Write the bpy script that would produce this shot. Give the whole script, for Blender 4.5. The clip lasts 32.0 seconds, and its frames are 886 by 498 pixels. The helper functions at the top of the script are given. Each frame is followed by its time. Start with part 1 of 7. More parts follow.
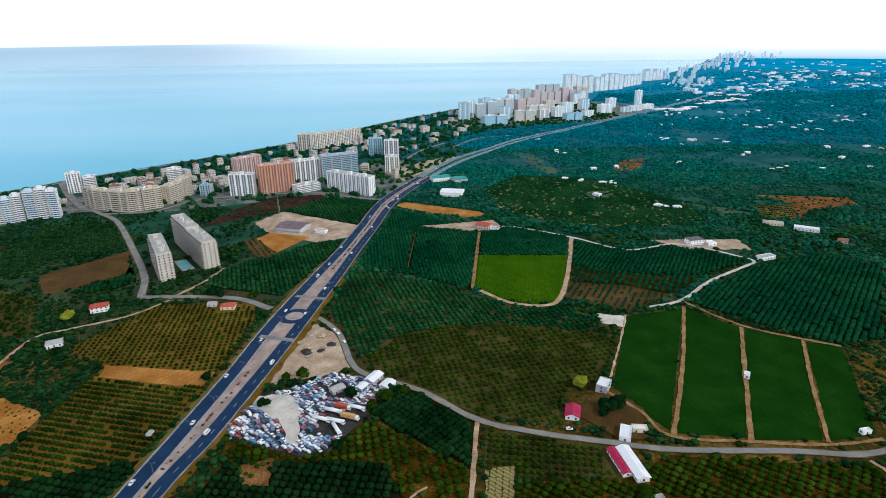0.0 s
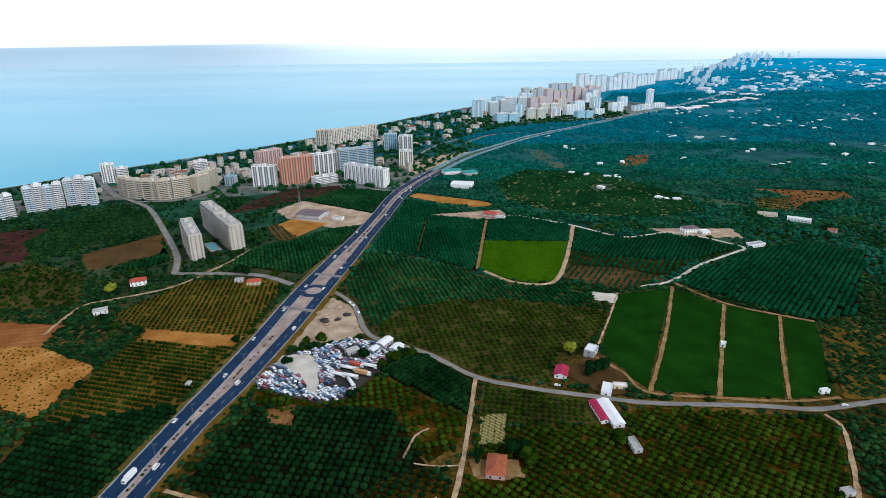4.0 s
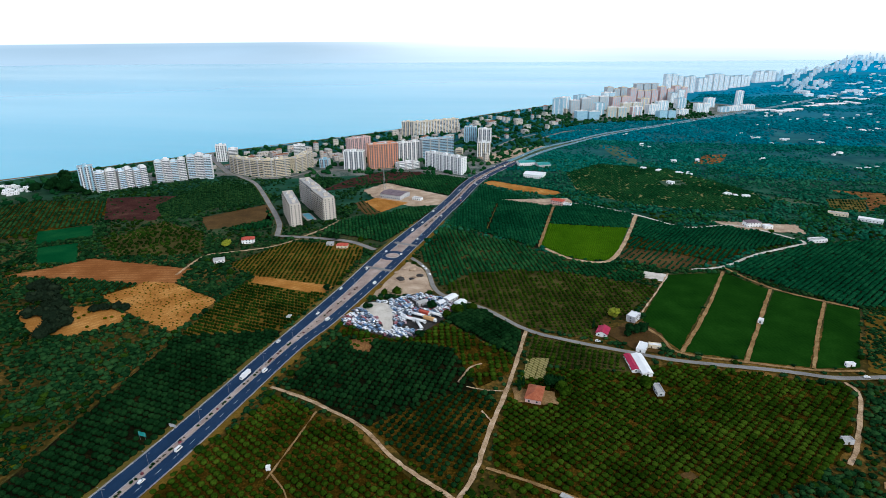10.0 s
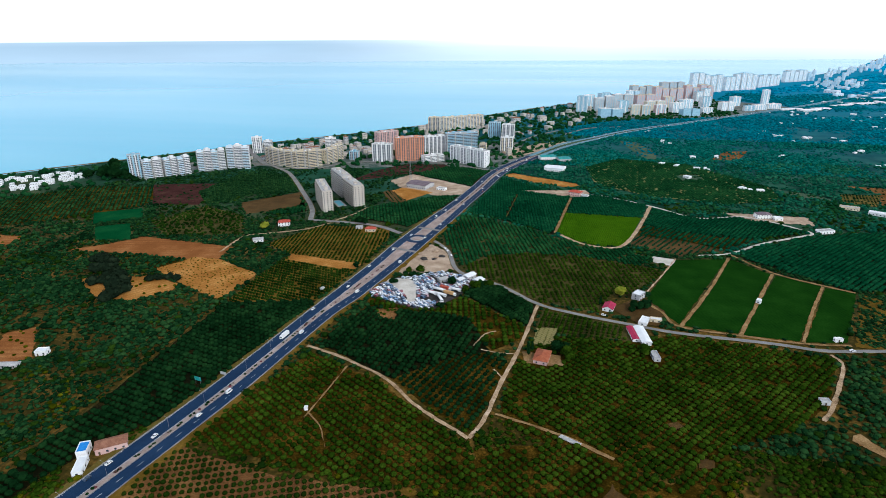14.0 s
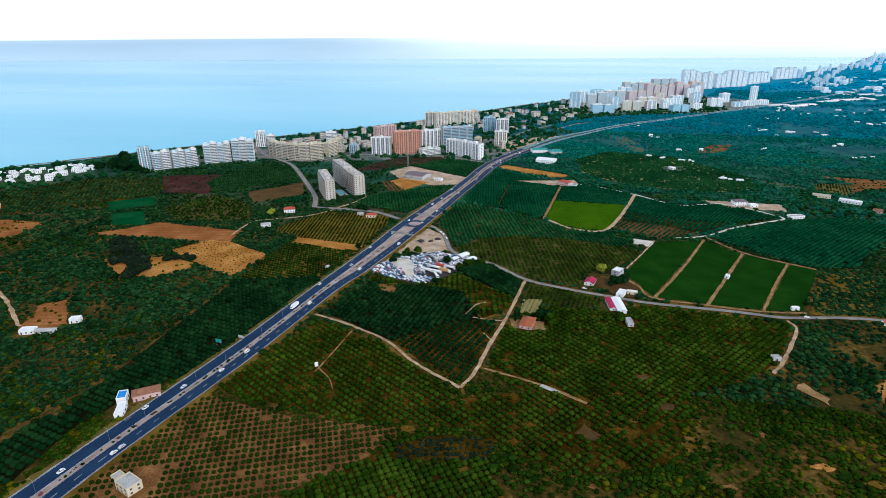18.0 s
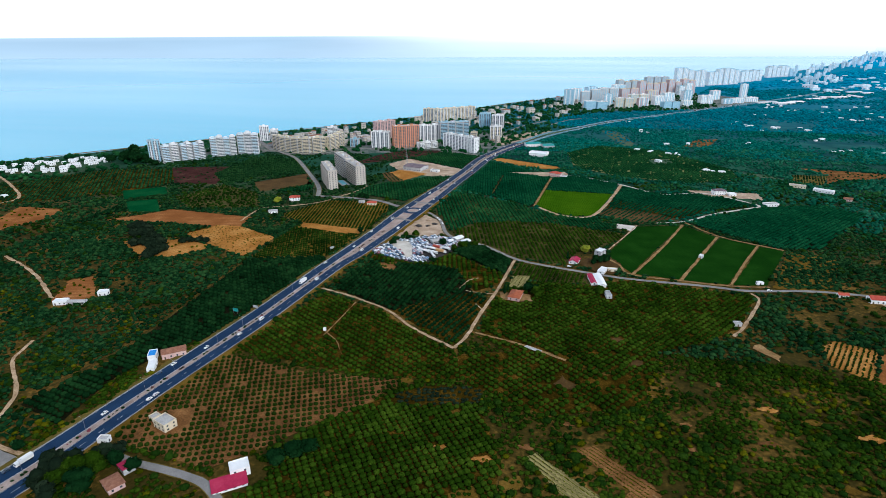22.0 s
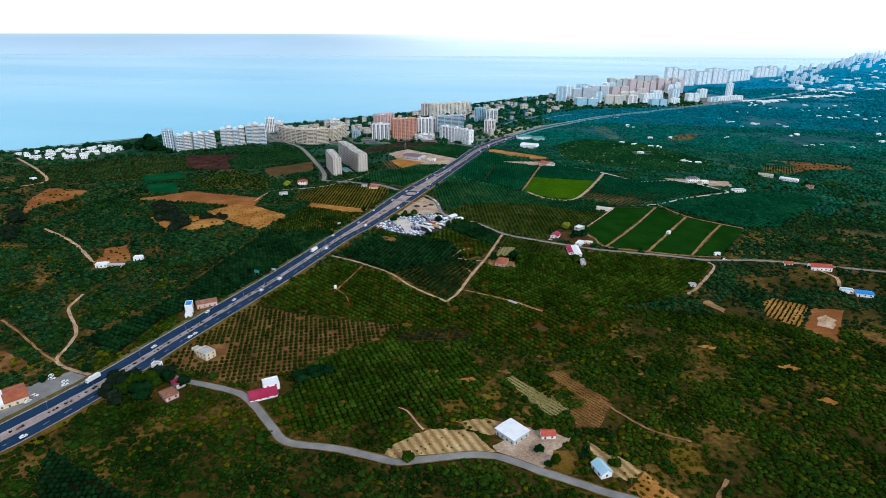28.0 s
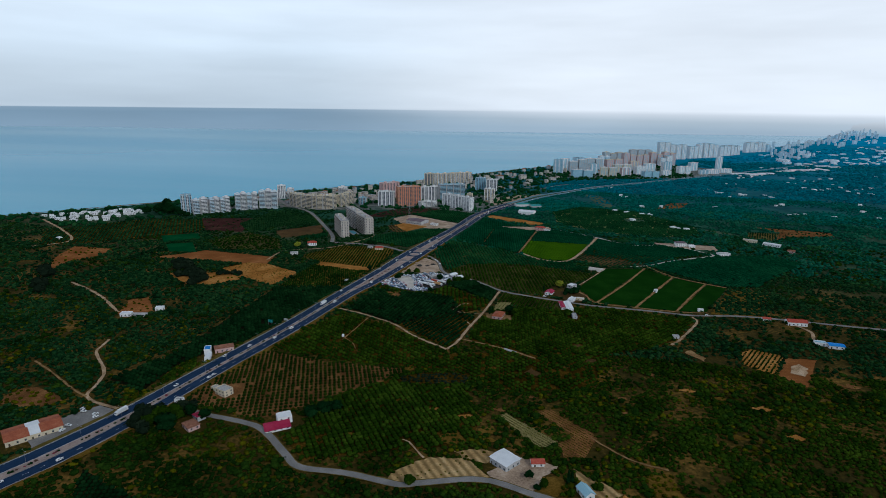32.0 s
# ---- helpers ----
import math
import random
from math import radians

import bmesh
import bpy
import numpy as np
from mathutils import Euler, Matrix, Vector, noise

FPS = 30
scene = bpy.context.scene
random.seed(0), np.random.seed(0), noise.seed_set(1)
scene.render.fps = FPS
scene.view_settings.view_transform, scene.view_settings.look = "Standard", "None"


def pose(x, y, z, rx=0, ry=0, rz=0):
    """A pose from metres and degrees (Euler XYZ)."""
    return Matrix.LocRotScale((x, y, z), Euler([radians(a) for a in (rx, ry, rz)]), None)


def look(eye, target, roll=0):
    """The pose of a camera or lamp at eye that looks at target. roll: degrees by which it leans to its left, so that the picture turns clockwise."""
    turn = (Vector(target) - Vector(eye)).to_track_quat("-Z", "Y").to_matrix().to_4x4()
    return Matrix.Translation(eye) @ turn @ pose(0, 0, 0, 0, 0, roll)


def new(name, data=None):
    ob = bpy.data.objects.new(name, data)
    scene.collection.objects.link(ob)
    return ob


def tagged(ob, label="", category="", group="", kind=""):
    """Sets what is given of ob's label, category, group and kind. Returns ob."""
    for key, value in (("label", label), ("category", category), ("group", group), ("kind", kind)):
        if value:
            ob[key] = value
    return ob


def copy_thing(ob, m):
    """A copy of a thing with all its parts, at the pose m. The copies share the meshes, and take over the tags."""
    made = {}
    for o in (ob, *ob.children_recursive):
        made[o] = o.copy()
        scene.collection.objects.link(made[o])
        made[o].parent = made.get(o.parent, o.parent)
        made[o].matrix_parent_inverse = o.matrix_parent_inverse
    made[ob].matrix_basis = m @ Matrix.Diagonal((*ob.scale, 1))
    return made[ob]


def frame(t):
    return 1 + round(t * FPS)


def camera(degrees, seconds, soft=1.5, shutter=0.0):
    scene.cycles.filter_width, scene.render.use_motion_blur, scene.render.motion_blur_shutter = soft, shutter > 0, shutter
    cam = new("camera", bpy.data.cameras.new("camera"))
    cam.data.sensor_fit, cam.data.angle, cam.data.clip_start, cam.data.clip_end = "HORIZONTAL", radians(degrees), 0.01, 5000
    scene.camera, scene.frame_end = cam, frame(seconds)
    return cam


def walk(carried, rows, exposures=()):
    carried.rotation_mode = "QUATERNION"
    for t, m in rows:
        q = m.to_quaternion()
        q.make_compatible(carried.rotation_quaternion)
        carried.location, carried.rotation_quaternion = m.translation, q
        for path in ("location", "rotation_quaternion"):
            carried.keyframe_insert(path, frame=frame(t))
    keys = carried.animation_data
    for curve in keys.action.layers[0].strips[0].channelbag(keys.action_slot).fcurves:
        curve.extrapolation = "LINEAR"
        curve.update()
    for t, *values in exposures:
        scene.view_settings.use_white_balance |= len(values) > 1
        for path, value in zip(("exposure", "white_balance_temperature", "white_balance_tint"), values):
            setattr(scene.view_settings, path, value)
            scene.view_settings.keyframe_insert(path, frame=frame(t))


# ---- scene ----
# ---- camera and its flight ----
cam = camera(75.7, 32.0, soft=0.5)
ROWS = [
    (0, 0.0, 0.0, 220.0, 0.07, -20.5, 0.68), (0.5, 1.1, -5.7, 219.9, -0.07, -20.49, 0.74), (1, 2.1, -11.5, 219.8, -0.25, -20.49, 0.78),
    (1.5, 3.2, -17.4, 219.7, -0.5, -20.49, 0.78), (2, 4.1, -23.3, 219.7, -0.04, -20.49, 0.8), (2.5, 5.0, -29.2, 219.7, 0.51, -20.47, 0.78),
    (3, 6.0, -35.0, 219.7, 0.91, -20.49, 0.74), (3.5, 7.1, -40.8, 219.7, 1.28, -20.49, 0.72), (5.5, 11.7, -64.1, 219.7, 3.23, -20.51, 0.63),
    (6, 12.9, -69.9, 219.7, 3.84, -20.54, 0.59), (7, 15.4, -81.4, 219.5, 5.66, -20.5, 0.52), (8, 18.3, -92.9, 219.2, 7.34, -20.51, 0.47),
    (9, 21.4, -104.3, 218.8, 8.92, -20.5, 0.41), (10, 24.7, -115.5, 218.5, 10.12, -20.51, 0.35), (11, 28.1, -126.6, 218.3, 11.04, -20.52, 0.34),
    (12, 31.3, -137.7, 218.2, 11.98, -20.53, 0.32), (13, 34.3, -149.0, 218.2, 12.76, -20.57, 0.27), (13.5, 35.8, -154.7, 218.2, 12.83, -20.6, 0.27),
    (14, 37.3, -160.4, 218.3, 12.81, -20.63, 0.26), (16.5, 44.9, -189.4, 218.3, 12.67, -20.75, 0.22), (18, 49.7, -206.8, 218.3, 12.54, -20.82, 0.25),
    (20, 56.0, -230.2, 218.3, 12.46, -20.91, 0.22), (22, 62.2, -253.4, 218.3, 12.37, -20.96, 0.16), (24, 68.1, -276.9, 218.4, 12.23, -21.04, 0.08),
    (25.5, 72.5, -295.2, 218.5, 12.17, -21.08, 0.0), (27.5, 78.1, -319.5, 218.2, 12.15, -21.09, -0.22), (28.5, 80.8, -331.5, 217.9, 12.19, -21.08, -0.34),
    (29, 82.2, -337.6, 217.7, 12.2, -21.09, -0.38), (29.5, 83.6, -343.5, 217.6, 12.23, -20.2, -0.43), (30, 85.0, -349.4, 217.5, 12.26, -18.82, -0.47),
    (30.5, 86.4, -355.1, 217.5, 12.3, -17.51, -0.55), (31, 87.7, -360.6, 217.7, 12.32, -16.11, -0.6), (31.5, 89.1, -366.2, 217.9, 12.41, -14.93, -0.66),
    (32, 90.5, -371.8, 218.1, 12.50, -14.12, -0.72)]
walk(cam, [(t, pose(x, y, z, 90 + tilt, lean, turn)) for t, x, y, z, turn, tilt, lean in ROWS],
     exposures=((0, 0.0, 5950, 7), (10, 0.05, 5900, 7), (17, 0.10, 5800, 7), (27.0, 0.08, 5750, 7), (28.6, -0.02, 5750, 7), (29.4, -0.28, 5750, 7), (30.2, -0.66, 5700, 6), (31.2, -0.95, 5600, 5), (32, -1.05, 5550, 5)))

# ---- sky and sun: a bright, even evening overcast, palest up the coast ----
SUN_AZ, SUN_EL = radians(128), radians(38)
world = bpy.data.worlds.new("overcast_sky")
scene.world = world
world.use_nodes = True
wn, wl = world.node_tree.nodes, world.node_tree.links
wn.clear()


def wnode(kind, **props):
    n = wn.new(kind)
    for k, v in props.items():
        n.inputs[k].default_value = v
    return n


w_out, w_bg = wn.new("ShaderNodeOutputWorld"), wn.new("ShaderNodeBackground")
w_sky = wn.new("ShaderNodeTexSky")
w_sky.sky_type, w_sky.sun_disc, w_sky.sun_elevation, w_sky.sun_rotation = "NISHITA", False, SUN_EL, SUN_AZ
w_dim = wn.new("ShaderNodeVectorMath"); w_dim.operation = "SCALE"; w_dim.inputs["Scale"].default_value = 0.1
wl.new(w_sky.outputs[0], w_dim.inputs[0])
w_dir = wn.new("ShaderNodeTexCoord")
w_sep = wn.new("ShaderNodeSeparateXYZ")
wl.new(w_dir.outputs["Generated"], w_sep.inputs[0])
w_up = wn.new("ShaderNodeMath"); w_up.operation = "ABSOLUTE"      # under the skyline the sky's colours are mirrored to paint the far sea
wl.new(w_sep.outputs["Z"], w_up.inputs[0])
w_dot = wn.new("ShaderNodeVectorMath"); w_dot.operation = "DOT_PRODUCT"
w_dot.inputs[1].default_value = (0.30, 0.954, 0.0)
wl.new(w_dir.outputs["Generated"], w_dot.inputs[0])
w_glow = wn.new("ShaderNodeMapRange")
w_glow.inputs["From Min"].default_value, w_glow.inputs["From Max"].default_value = 0.70, 0.985
w_glow.interpolation_type = "SMOOTHSTEP"
wl.new(w_dot.outputs["Value"], w_glow.inputs["Value"])


def height_ramp(source, low, high, stops):
    """Colours by height, mixed later by how near the pale part of the sky is."""
    m = wn.new("ShaderNodeMapRange")
    m.inputs["From Min"].default_value, m.inputs["From Max"].default_value = low, high
    wl.new(source, m.inputs["Value"])
    r = wn.new("ShaderNodeValToRGB")
    wl.new(m.outputs[0], r.inputs[0])
    e = r.color_ramp.elements
    pos = [(z - low) / (high - low) for z, _ in stops]
    e[0].position, e[0].color = pos[0], (*stops[0][1], 1)
    e[1].position, e[1].color = pos[-1], (*stops[-1][1], 1)
    for p, (_, c) in zip(pos[1:-1], stops[1:-1]):
        e.new(p).color = (*c, 1)
    return r.outputs[0]


def by_glow(a, b):
    m = wn.new("ShaderNodeMix"); m.data_type = "RGBA"
    wl.new(w_glow.outputs[0], m.inputs["Factor"])
    wl.new(a, m.inputs["A"]); wl.new(b, m.inputs["B"])
    return m.outputs["Result"]


veil = by_glow(height_ramp(w_up.outputs[0], 0, 1, ((0.0, (1.22, 1.30, 1.37)), (0.04, (1.38, 1.44, 1.50)), (0.085, (1.7, 1.76, 1.82)), (0.15, (1.85, 1.88, 1.92)), (0.28, (1.6, 1.62, 1.66)), (0.48, (0.56, 0.60, 0.70)), (1.0, (0.36, 0.40, 0.48)))),
               height_ramp(w_up.outputs[0], 0, 1, ((0.0, (2.0, 1.94, 1.92)), (0.04, (2.0, 1.93, 1.90)), (0.085, (1.95, 1.88, 1.85)), (0.15, (2.0, 1.93, 1.9)), (0.28, (1.8, 1.76, 1.76)), (0.48, (0.56, 0.60, 0.70)), (1.0, (0.36, 0.40, 0.48)))))
# sea reflection painted into the world colour, beyond the water mesh
SEA_TINT = (0.41, 0.52, 0.61)
painted_gleam = by_glow(height_ramp(w_sep.outputs["Z"], -0.2, 0, ((-0.2, SEA_TINT), (-0.03, SEA_TINT), (-0.014, (0.38, 0.49, 0.58)), (-0.0085, (0.44, 0.54, 0.62)), (-0.0072, (1, 1, 1)))),
                height_ramp(w_sep.outputs["Z"], -0.2, 0, ((-0.2, SEA_TINT), (-0.05, (0.42, 0.51, 0.58)), (-0.034, (0.43, 0.52, 0.59)), (-0.02, (0.54, 0.60, 0.64)), (-0.010, (0.76, 0.78, 0.80)), (-0.004, (1, 1, 1)))))
w_warm = wn.new("ShaderNodeMix"); w_warm.data_type, w_warm.blend_type = "RGBA", "MULTIPLY"
w_warm.inputs["Factor"].default_value = 1.0
wl.new(veil, w_warm.inputs["A"]); wl.new(painted_gleam, w_warm.inputs["B"])
w_tex = wn.new("ShaderNodeTexNoise")
w_str = wn.new("ShaderNodeMapping"); w_str.inputs["Scale"].default_value = (2.2, 2.2, 16.0)
wl.new(w_dir.outputs["Generated"], w_str.inputs[0])
wl.new(w_str.outputs[0], w_tex.inputs["Vector"])
w_tex.inputs["Scale"].default_value, w_tex.inputs["Detail"].default_value = 1.6, 4.0
w_cl = wn.new("ShaderNodeMapRange")
w_cl.inputs["From Min"].default_value, w_cl.inputs["From Max"].default_value = 0.3, 0.7
w_cl.inputs["To Min"].default_value, w_cl.inputs["To Max"].default_value = 0.93, 1.06
wl.new(w_tex.outputs["Fac"], w_cl.inputs["Value"])
w_mul = wn.new("ShaderNodeVectorMath"); w_mul.operation = "SCALE"
wl.new(w_warm.outputs["Result"], w_mul.inputs[0])
wl.new(w_cl.outputs[0], w_mul.inputs["Scale"])
w_mix = wn.new("ShaderNodeMix"); w_mix.data_type = "RGBA"
w_mix.inputs["Factor"].default_value = 0.9
wl.new(w_dim.outputs[0], w_mix.inputs["A"])
wl.new(w_mul.outputs[0], w_mix.inputs["B"])
wl.new(w_mix.outputs["Result"], w_bg.inputs["Color"])
w_bg.inputs["Strength"].default_value = 1.0
wl.new(w_bg.outputs[0], w_out.inputs["Surface"])

sun = new("sun", bpy.data.lights.new("sun", "SUN"))
sun.data.energy, sun.data.angle, sun.data.color = 1.9, radians(11), (1.0, 0.92, 0.80)
sun.matrix_world = look((0, 0, 500), (-math.sin(SUN_AZ) * math.cos(SUN_EL), -math.cos(SUN_AZ) * math.cos(SUN_EL), 500 - math.sin(SUN_EL)))

# ---- materials ----


def mat(name, colours, scale=0.05, fine=1.5, rough=0.85, bump=0.0, island=0.0, each=0.0, metal=0.0, spec=0.04, stripes=None, coat=0.0):
    """A surface whose colours drift with a broad noise, broken by a fine one. island, each: share of chance per piece or per object. stripes: (turn, metres, share, colour)."""
    m = bpy.data.materials.new(name)
    m.use_nodes = True
    n, l = m.node_tree.nodes, m.node_tree.links
    b = n["Principled BSDF"]
    co = n.new("ShaderNodeTexCoord")
    broad, small = n.new("ShaderNodeTexNoise"), n.new("ShaderNodeTexNoise")
    broad.inputs["Scale"].default_value, broad.inputs["Detail"].default_value, broad.inputs["Roughness"].default_value = scale, 5.0, 0.6
    small.inputs["Scale"].default_value, small.inputs["Detail"].default_value = fine, 4.0
    l.new(co.outputs["Object"], broad.inputs["Vector"])
    l.new(co.outputs["Object"], small.inputs["Vector"])
    def math_node(op, a, c):
        q = n.new("ShaderNodeMath"); q.operation = op
        for i, s in enumerate((a, c)):
            if isinstance(s, (int, float)):
                q.inputs[i].default_value = s
            else:
                l.new(s, q.inputs[i])
        return q.outputs[0]
    f = math_node("ADD", math_node("MULTIPLY", broad.outputs["Fac"], 0.62), math_node("MULTIPLY", small.outputs["Fac"], 0.38))
    f = math_node("ADD", math_node("MULTIPLY", math_node("SUBTRACT", f, 0.5), 2.2), 0.5)
    if island:
        geo = n.new("ShaderNodeNewGeometry")
        f = math_node("ADD", math_node("MULTIPLY", f, 1 - island), math_node("MULTIPLY", geo.outputs["Random Per Island"], island))
    if each:
        info = n.new("ShaderNodeObjectInfo")
        f = math_node("ADD", math_node("MULTIPLY", f, 1 - each), math_node("MULTIPLY", info.outputs["Random"], each))
    ramp = n.new("ShaderNodeValToRGB")
    e = ramp.color_ramp.elements
    cs = [(*c, 1) for c in colours]
    e[0].color, e[1].color = cs[0], cs[-1]
    e[0].position, e[1].position = 0.1, 0.9
    for i, c in enumerate(cs[1:-1]):
        e.new(0.1 + 0.8 * (i + 1) / (len(cs) - 1)).color = c
    l.new(f, ramp.inputs[0])
    colour = ramp.outputs[0]
    if stripes:
        turn, metres, share, tone = stripes
        turned = n.new("ShaderNodeMapping"); turned.inputs["Rotation"].default_value = (0, 0, radians(turn))
        l.new(co.outputs["Object"], turned.inputs[0])
        wave = n.new("ShaderNodeTexWave")
        wave.inputs["Scale"].default_value, wave.inputs["Distortion"].default_value, wave.inputs["Detail"].default_value = 0.314 / metres * 1.0, 1.2, 2.0
        l.new(turned.outputs[0], wave.inputs["Vector"])
        mx = n.new("ShaderNodeMix"); mx.data_type = "RGBA"
        l.new(math_node("MULTIPLY", wave.outputs["Fac"], share), mx.inputs["Factor"])
        l.new(colour, mx.inputs["A"]); mx.inputs["B"].default_value = (*tone, 1)
        colour = mx.outputs["Result"]
    l.new(colour, b.inputs["Base Color"])
    b.inputs["Roughness"].default_value, b.inputs["Metallic"].default_value = rough, metal
    b.inputs["Specular IOR Level"].default_value, b.inputs["Coat Weight"].default_value = spec, coat
    if bump:
        bp = n.new("ShaderNodeBump")
        bp.inputs["Strength"].default_value, bp.inputs["Distance"].default_value = min(1.0, bump), bump
        l.new(small.outputs["Fac"], bp.inputs["Height"])
        l.new(bp.outputs[0], b.inputs["Normal"])
    return m


LEAF = mat("citrus_leaves", [(0.00193, 0.00523, 0.00033), (0.015, 0.037, 0.0022), (0.058, 0.098, 0.008)], 0.03, 0.9, 0.8, 0, island=0.28, spec=0.0)
LEAF_DARK = mat("dark_citrus_leaves", [(0.00061, 0.00440, 0.00121), (0.0048, 0.0225, 0.0062), (0.015, 0.050, 0.013)], 0.03, 0.9, 0.8, 0, island=0.28, spec=0.0)
LEAF_OLIVE = mat("scrub_leaves", [(0.010, 0.015, 0.0005), (0.042, 0.048, 0.001), (0.120, 0.112, 0.004)], 0.02, 0.7, 0.8, 0, island=0.5, spec=0.0)
LEAF_GREY = mat("grey_green_leaves", [(0.004, 0.009, 0.005), (0.010, 0.019, 0.010), (0.026, 0.040, 0.021)], 0.02, 0.7, 0.8, 0, island=0.5, spec=0.0)
LEAF_GROVE = mat("olive_tree_leaves", [(0.0035, 0.010, 0.001), (0.011, 0.026, 0.0025), (0.032, 0.054, 0.006)], 0.03, 0.9, 0.75, 0, island=0.28, spec=0.0)
# blue added for middle-distance haze, here and in the next leaf colour
LEAF_MID = mat("mixed_green_leaves", [(0.0011, 0.0060, 0.0019), (0.0078, 0.0350, 0.0105), (0.032, 0.083, 0.023)], 0.015, 0.5, 0.8, 0, island=0.5, spec=0.0)
LEAF_TEAL = mat("deep_blue_green_leaves", [(0.0008, 0.018, 0.007), (0.004, 0.046, 0.018), (0.015, 0.090, 0.034)], 0.015, 0.5, 0.8, 0, island=0.28, spec=0.0)
# distance haze is put into this leaf colour as blue
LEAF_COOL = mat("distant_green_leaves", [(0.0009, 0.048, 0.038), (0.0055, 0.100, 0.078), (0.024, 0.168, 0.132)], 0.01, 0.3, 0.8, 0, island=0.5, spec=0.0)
LEAF_PLAIN = mat("cool_green_leaves", [(0.00072, 0.01045, 0.00330), (0.0075, 0.050, 0.0150), (0.034, 0.104, 0.030)], 0.015, 0.5, 0.8, 0, island=0.28, spec=0.0)
# three leaf colours with more and more haze blue painted in
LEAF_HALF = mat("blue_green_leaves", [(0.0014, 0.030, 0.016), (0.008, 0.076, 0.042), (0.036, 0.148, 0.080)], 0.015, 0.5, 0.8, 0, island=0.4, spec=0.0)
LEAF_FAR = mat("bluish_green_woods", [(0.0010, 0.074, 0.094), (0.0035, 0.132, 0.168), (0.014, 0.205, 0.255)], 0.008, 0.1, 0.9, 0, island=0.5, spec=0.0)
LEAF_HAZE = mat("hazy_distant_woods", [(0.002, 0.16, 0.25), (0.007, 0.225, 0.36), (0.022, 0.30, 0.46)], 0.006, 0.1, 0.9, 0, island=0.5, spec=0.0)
LEAF_DEEP = mat("deep_citrus_leaves", [(0.00099, 0.00413, 0.00055), (0.009, 0.027, 0.003), (0.034, 0.070, 0.007)], 0.03, 0.9, 0.8, 0, island=0.28, spec=0.0)
LEAF_YELLOW = mat("yellow_green_leaves", [(0.10, 0.13, 0.01), (0.20, 0.22, 0.02), (0.30, 0.30, 0.03)], 0.3, 1.5, 0.7, 0, island=0.5)
LEAF_RED = mat("oleander_bloom", [(0.03, 0.04, 0.02), (0.10, 0.04, 0.04), (0.22, 0.05, 0.07)], 0.05, 0.9, 0.7, 0, island=0.7)
BARK = mat("bark", [(0.06, 0.045, 0.03), (0.13, 0.10, 0.07)], 1.0, 6.0, 0.9, 0.1)
# darkest tones lowered to paint in shade between orchard trees
SOIL = mat("orchard_floor", [(0.00440, 0.00440, 0.00033), (0.045, 0.028, 0.003), (0.190, 0.095, 0.014)], 0.04, 0.8, 0.95, 0.15, spec=0.0)
SOIL_BROWN = mat("brown_tilled_soil", [(0.040, 0.022, 0.006), (0.085, 0.047, 0.014), (0.160, 0.092, 0.032)], 0.04, 1.0, 0.95, 0.15, stripes=(20, 3.0, 0.35, (0.06, 0.04, 0.018)))
SOIL_ORANGE = mat("ochre_stubble", [(0.17, 0.062, 0.010), (0.38, 0.165, 0.036), (0.66, 0.36, 0.12)], 0.035, 0.9, 0.95, 0.1, spec=0.0, stripes=(35, 5.0, 0.45, (0.27, 0.12, 0.03)))
SOIL_RED = mat("dark_red_soil", [(0.016, 0.014, 0.008), (0.052, 0.020, 0.018), (0.100, 0.052, 0.036)], 0.045, 0.6, 0.95, 0.1, spec=0.0)
SOIL_PALE = mat("pale_bare_earth", [(0.18, 0.12, 0.08), (0.42, 0.305, 0.21), (0.64, 0.51, 0.39)], 0.06, 0.8, 0.95, 0.2)
SAND = mat("sandy_cut_earth", [(0.26, 0.155, 0.06), (0.50, 0.33, 0.14), (0.70, 0.52, 0.27)], 0.09, 0.8, 0.95, 0.2, spec=0.0, stripes=(-40, 5.0, 0.75, (0.14, 0.09, 0.035)))
SOIL_RUST = mat("rust_brown_soil", [(0.15, 0.052, 0.015), (0.26, 0.100, 0.030), (0.44, 0.205, 0.075)], 0.035, 0.9, 0.95, 0.1, spec=0.0, stripes=(78, 6.0, 0.5, (0.18, 0.065, 0.022)))
SOIL_WHITE = mat("chalky_gravel", [(0.40, 0.36, 0.30), (0.58, 0.53, 0.46), (0.70, 0.66, 0.60)], 0.1, 1.2, 0.95, 0.1)
CROP_BRIGHT = mat("bright_green_crop", [(0.024, 0.075, 0.001), (0.045, 0.115, 0.002), (0.072, 0.155, 0.003)], 0.03, 0.9, 0.9, 0.15, spec=0.0, stripes=(8, 2.4, 0.5, (0.03, 0.08, 0.003)))
CROP_GREEN = mat("lush_green_crop", [(0.003, 0.020, 0.002), (0.007, 0.035, 0.003), (0.014, 0.057, 0.006)], 0.04, 0.6, 0.9, 0.12, spec=0.0, stripes=(-20, 3.2, 0.3, (0.011, 0.047, 0.006)))
CROP_TEAL = mat("dark_green_crop", [(0.002, 0.042, 0.012), (0.005, 0.060, 0.018), (0.012, 0.082, 0.025)], 0.04, 0.9, 0.9, 0.1, spec=0.0)
GRASS = mat("rough_grass", [(0.010, 0.032, 0.005), (0.020, 0.058, 0.008), (0.045, 0.080, 0.014)], 0.02, 0.8, 0.95, 0.15)
GRASS_DRY = mat("dry_grass", [(0.062, 0.050, 0.010), (0.115, 0.086, 0.018), (0.190, 0.135, 0.034)], 0.04, 0.8, 0.95, 0.15)
SOIL_OLIVE = mat("olive_grove_floor", [(0.060, 0.036, 0.006), (0.130, 0.076, 0.012), (0.230, 0.135, 0.028)], 0.03, 0.8, 0.95, 0.15, spec=0.0)
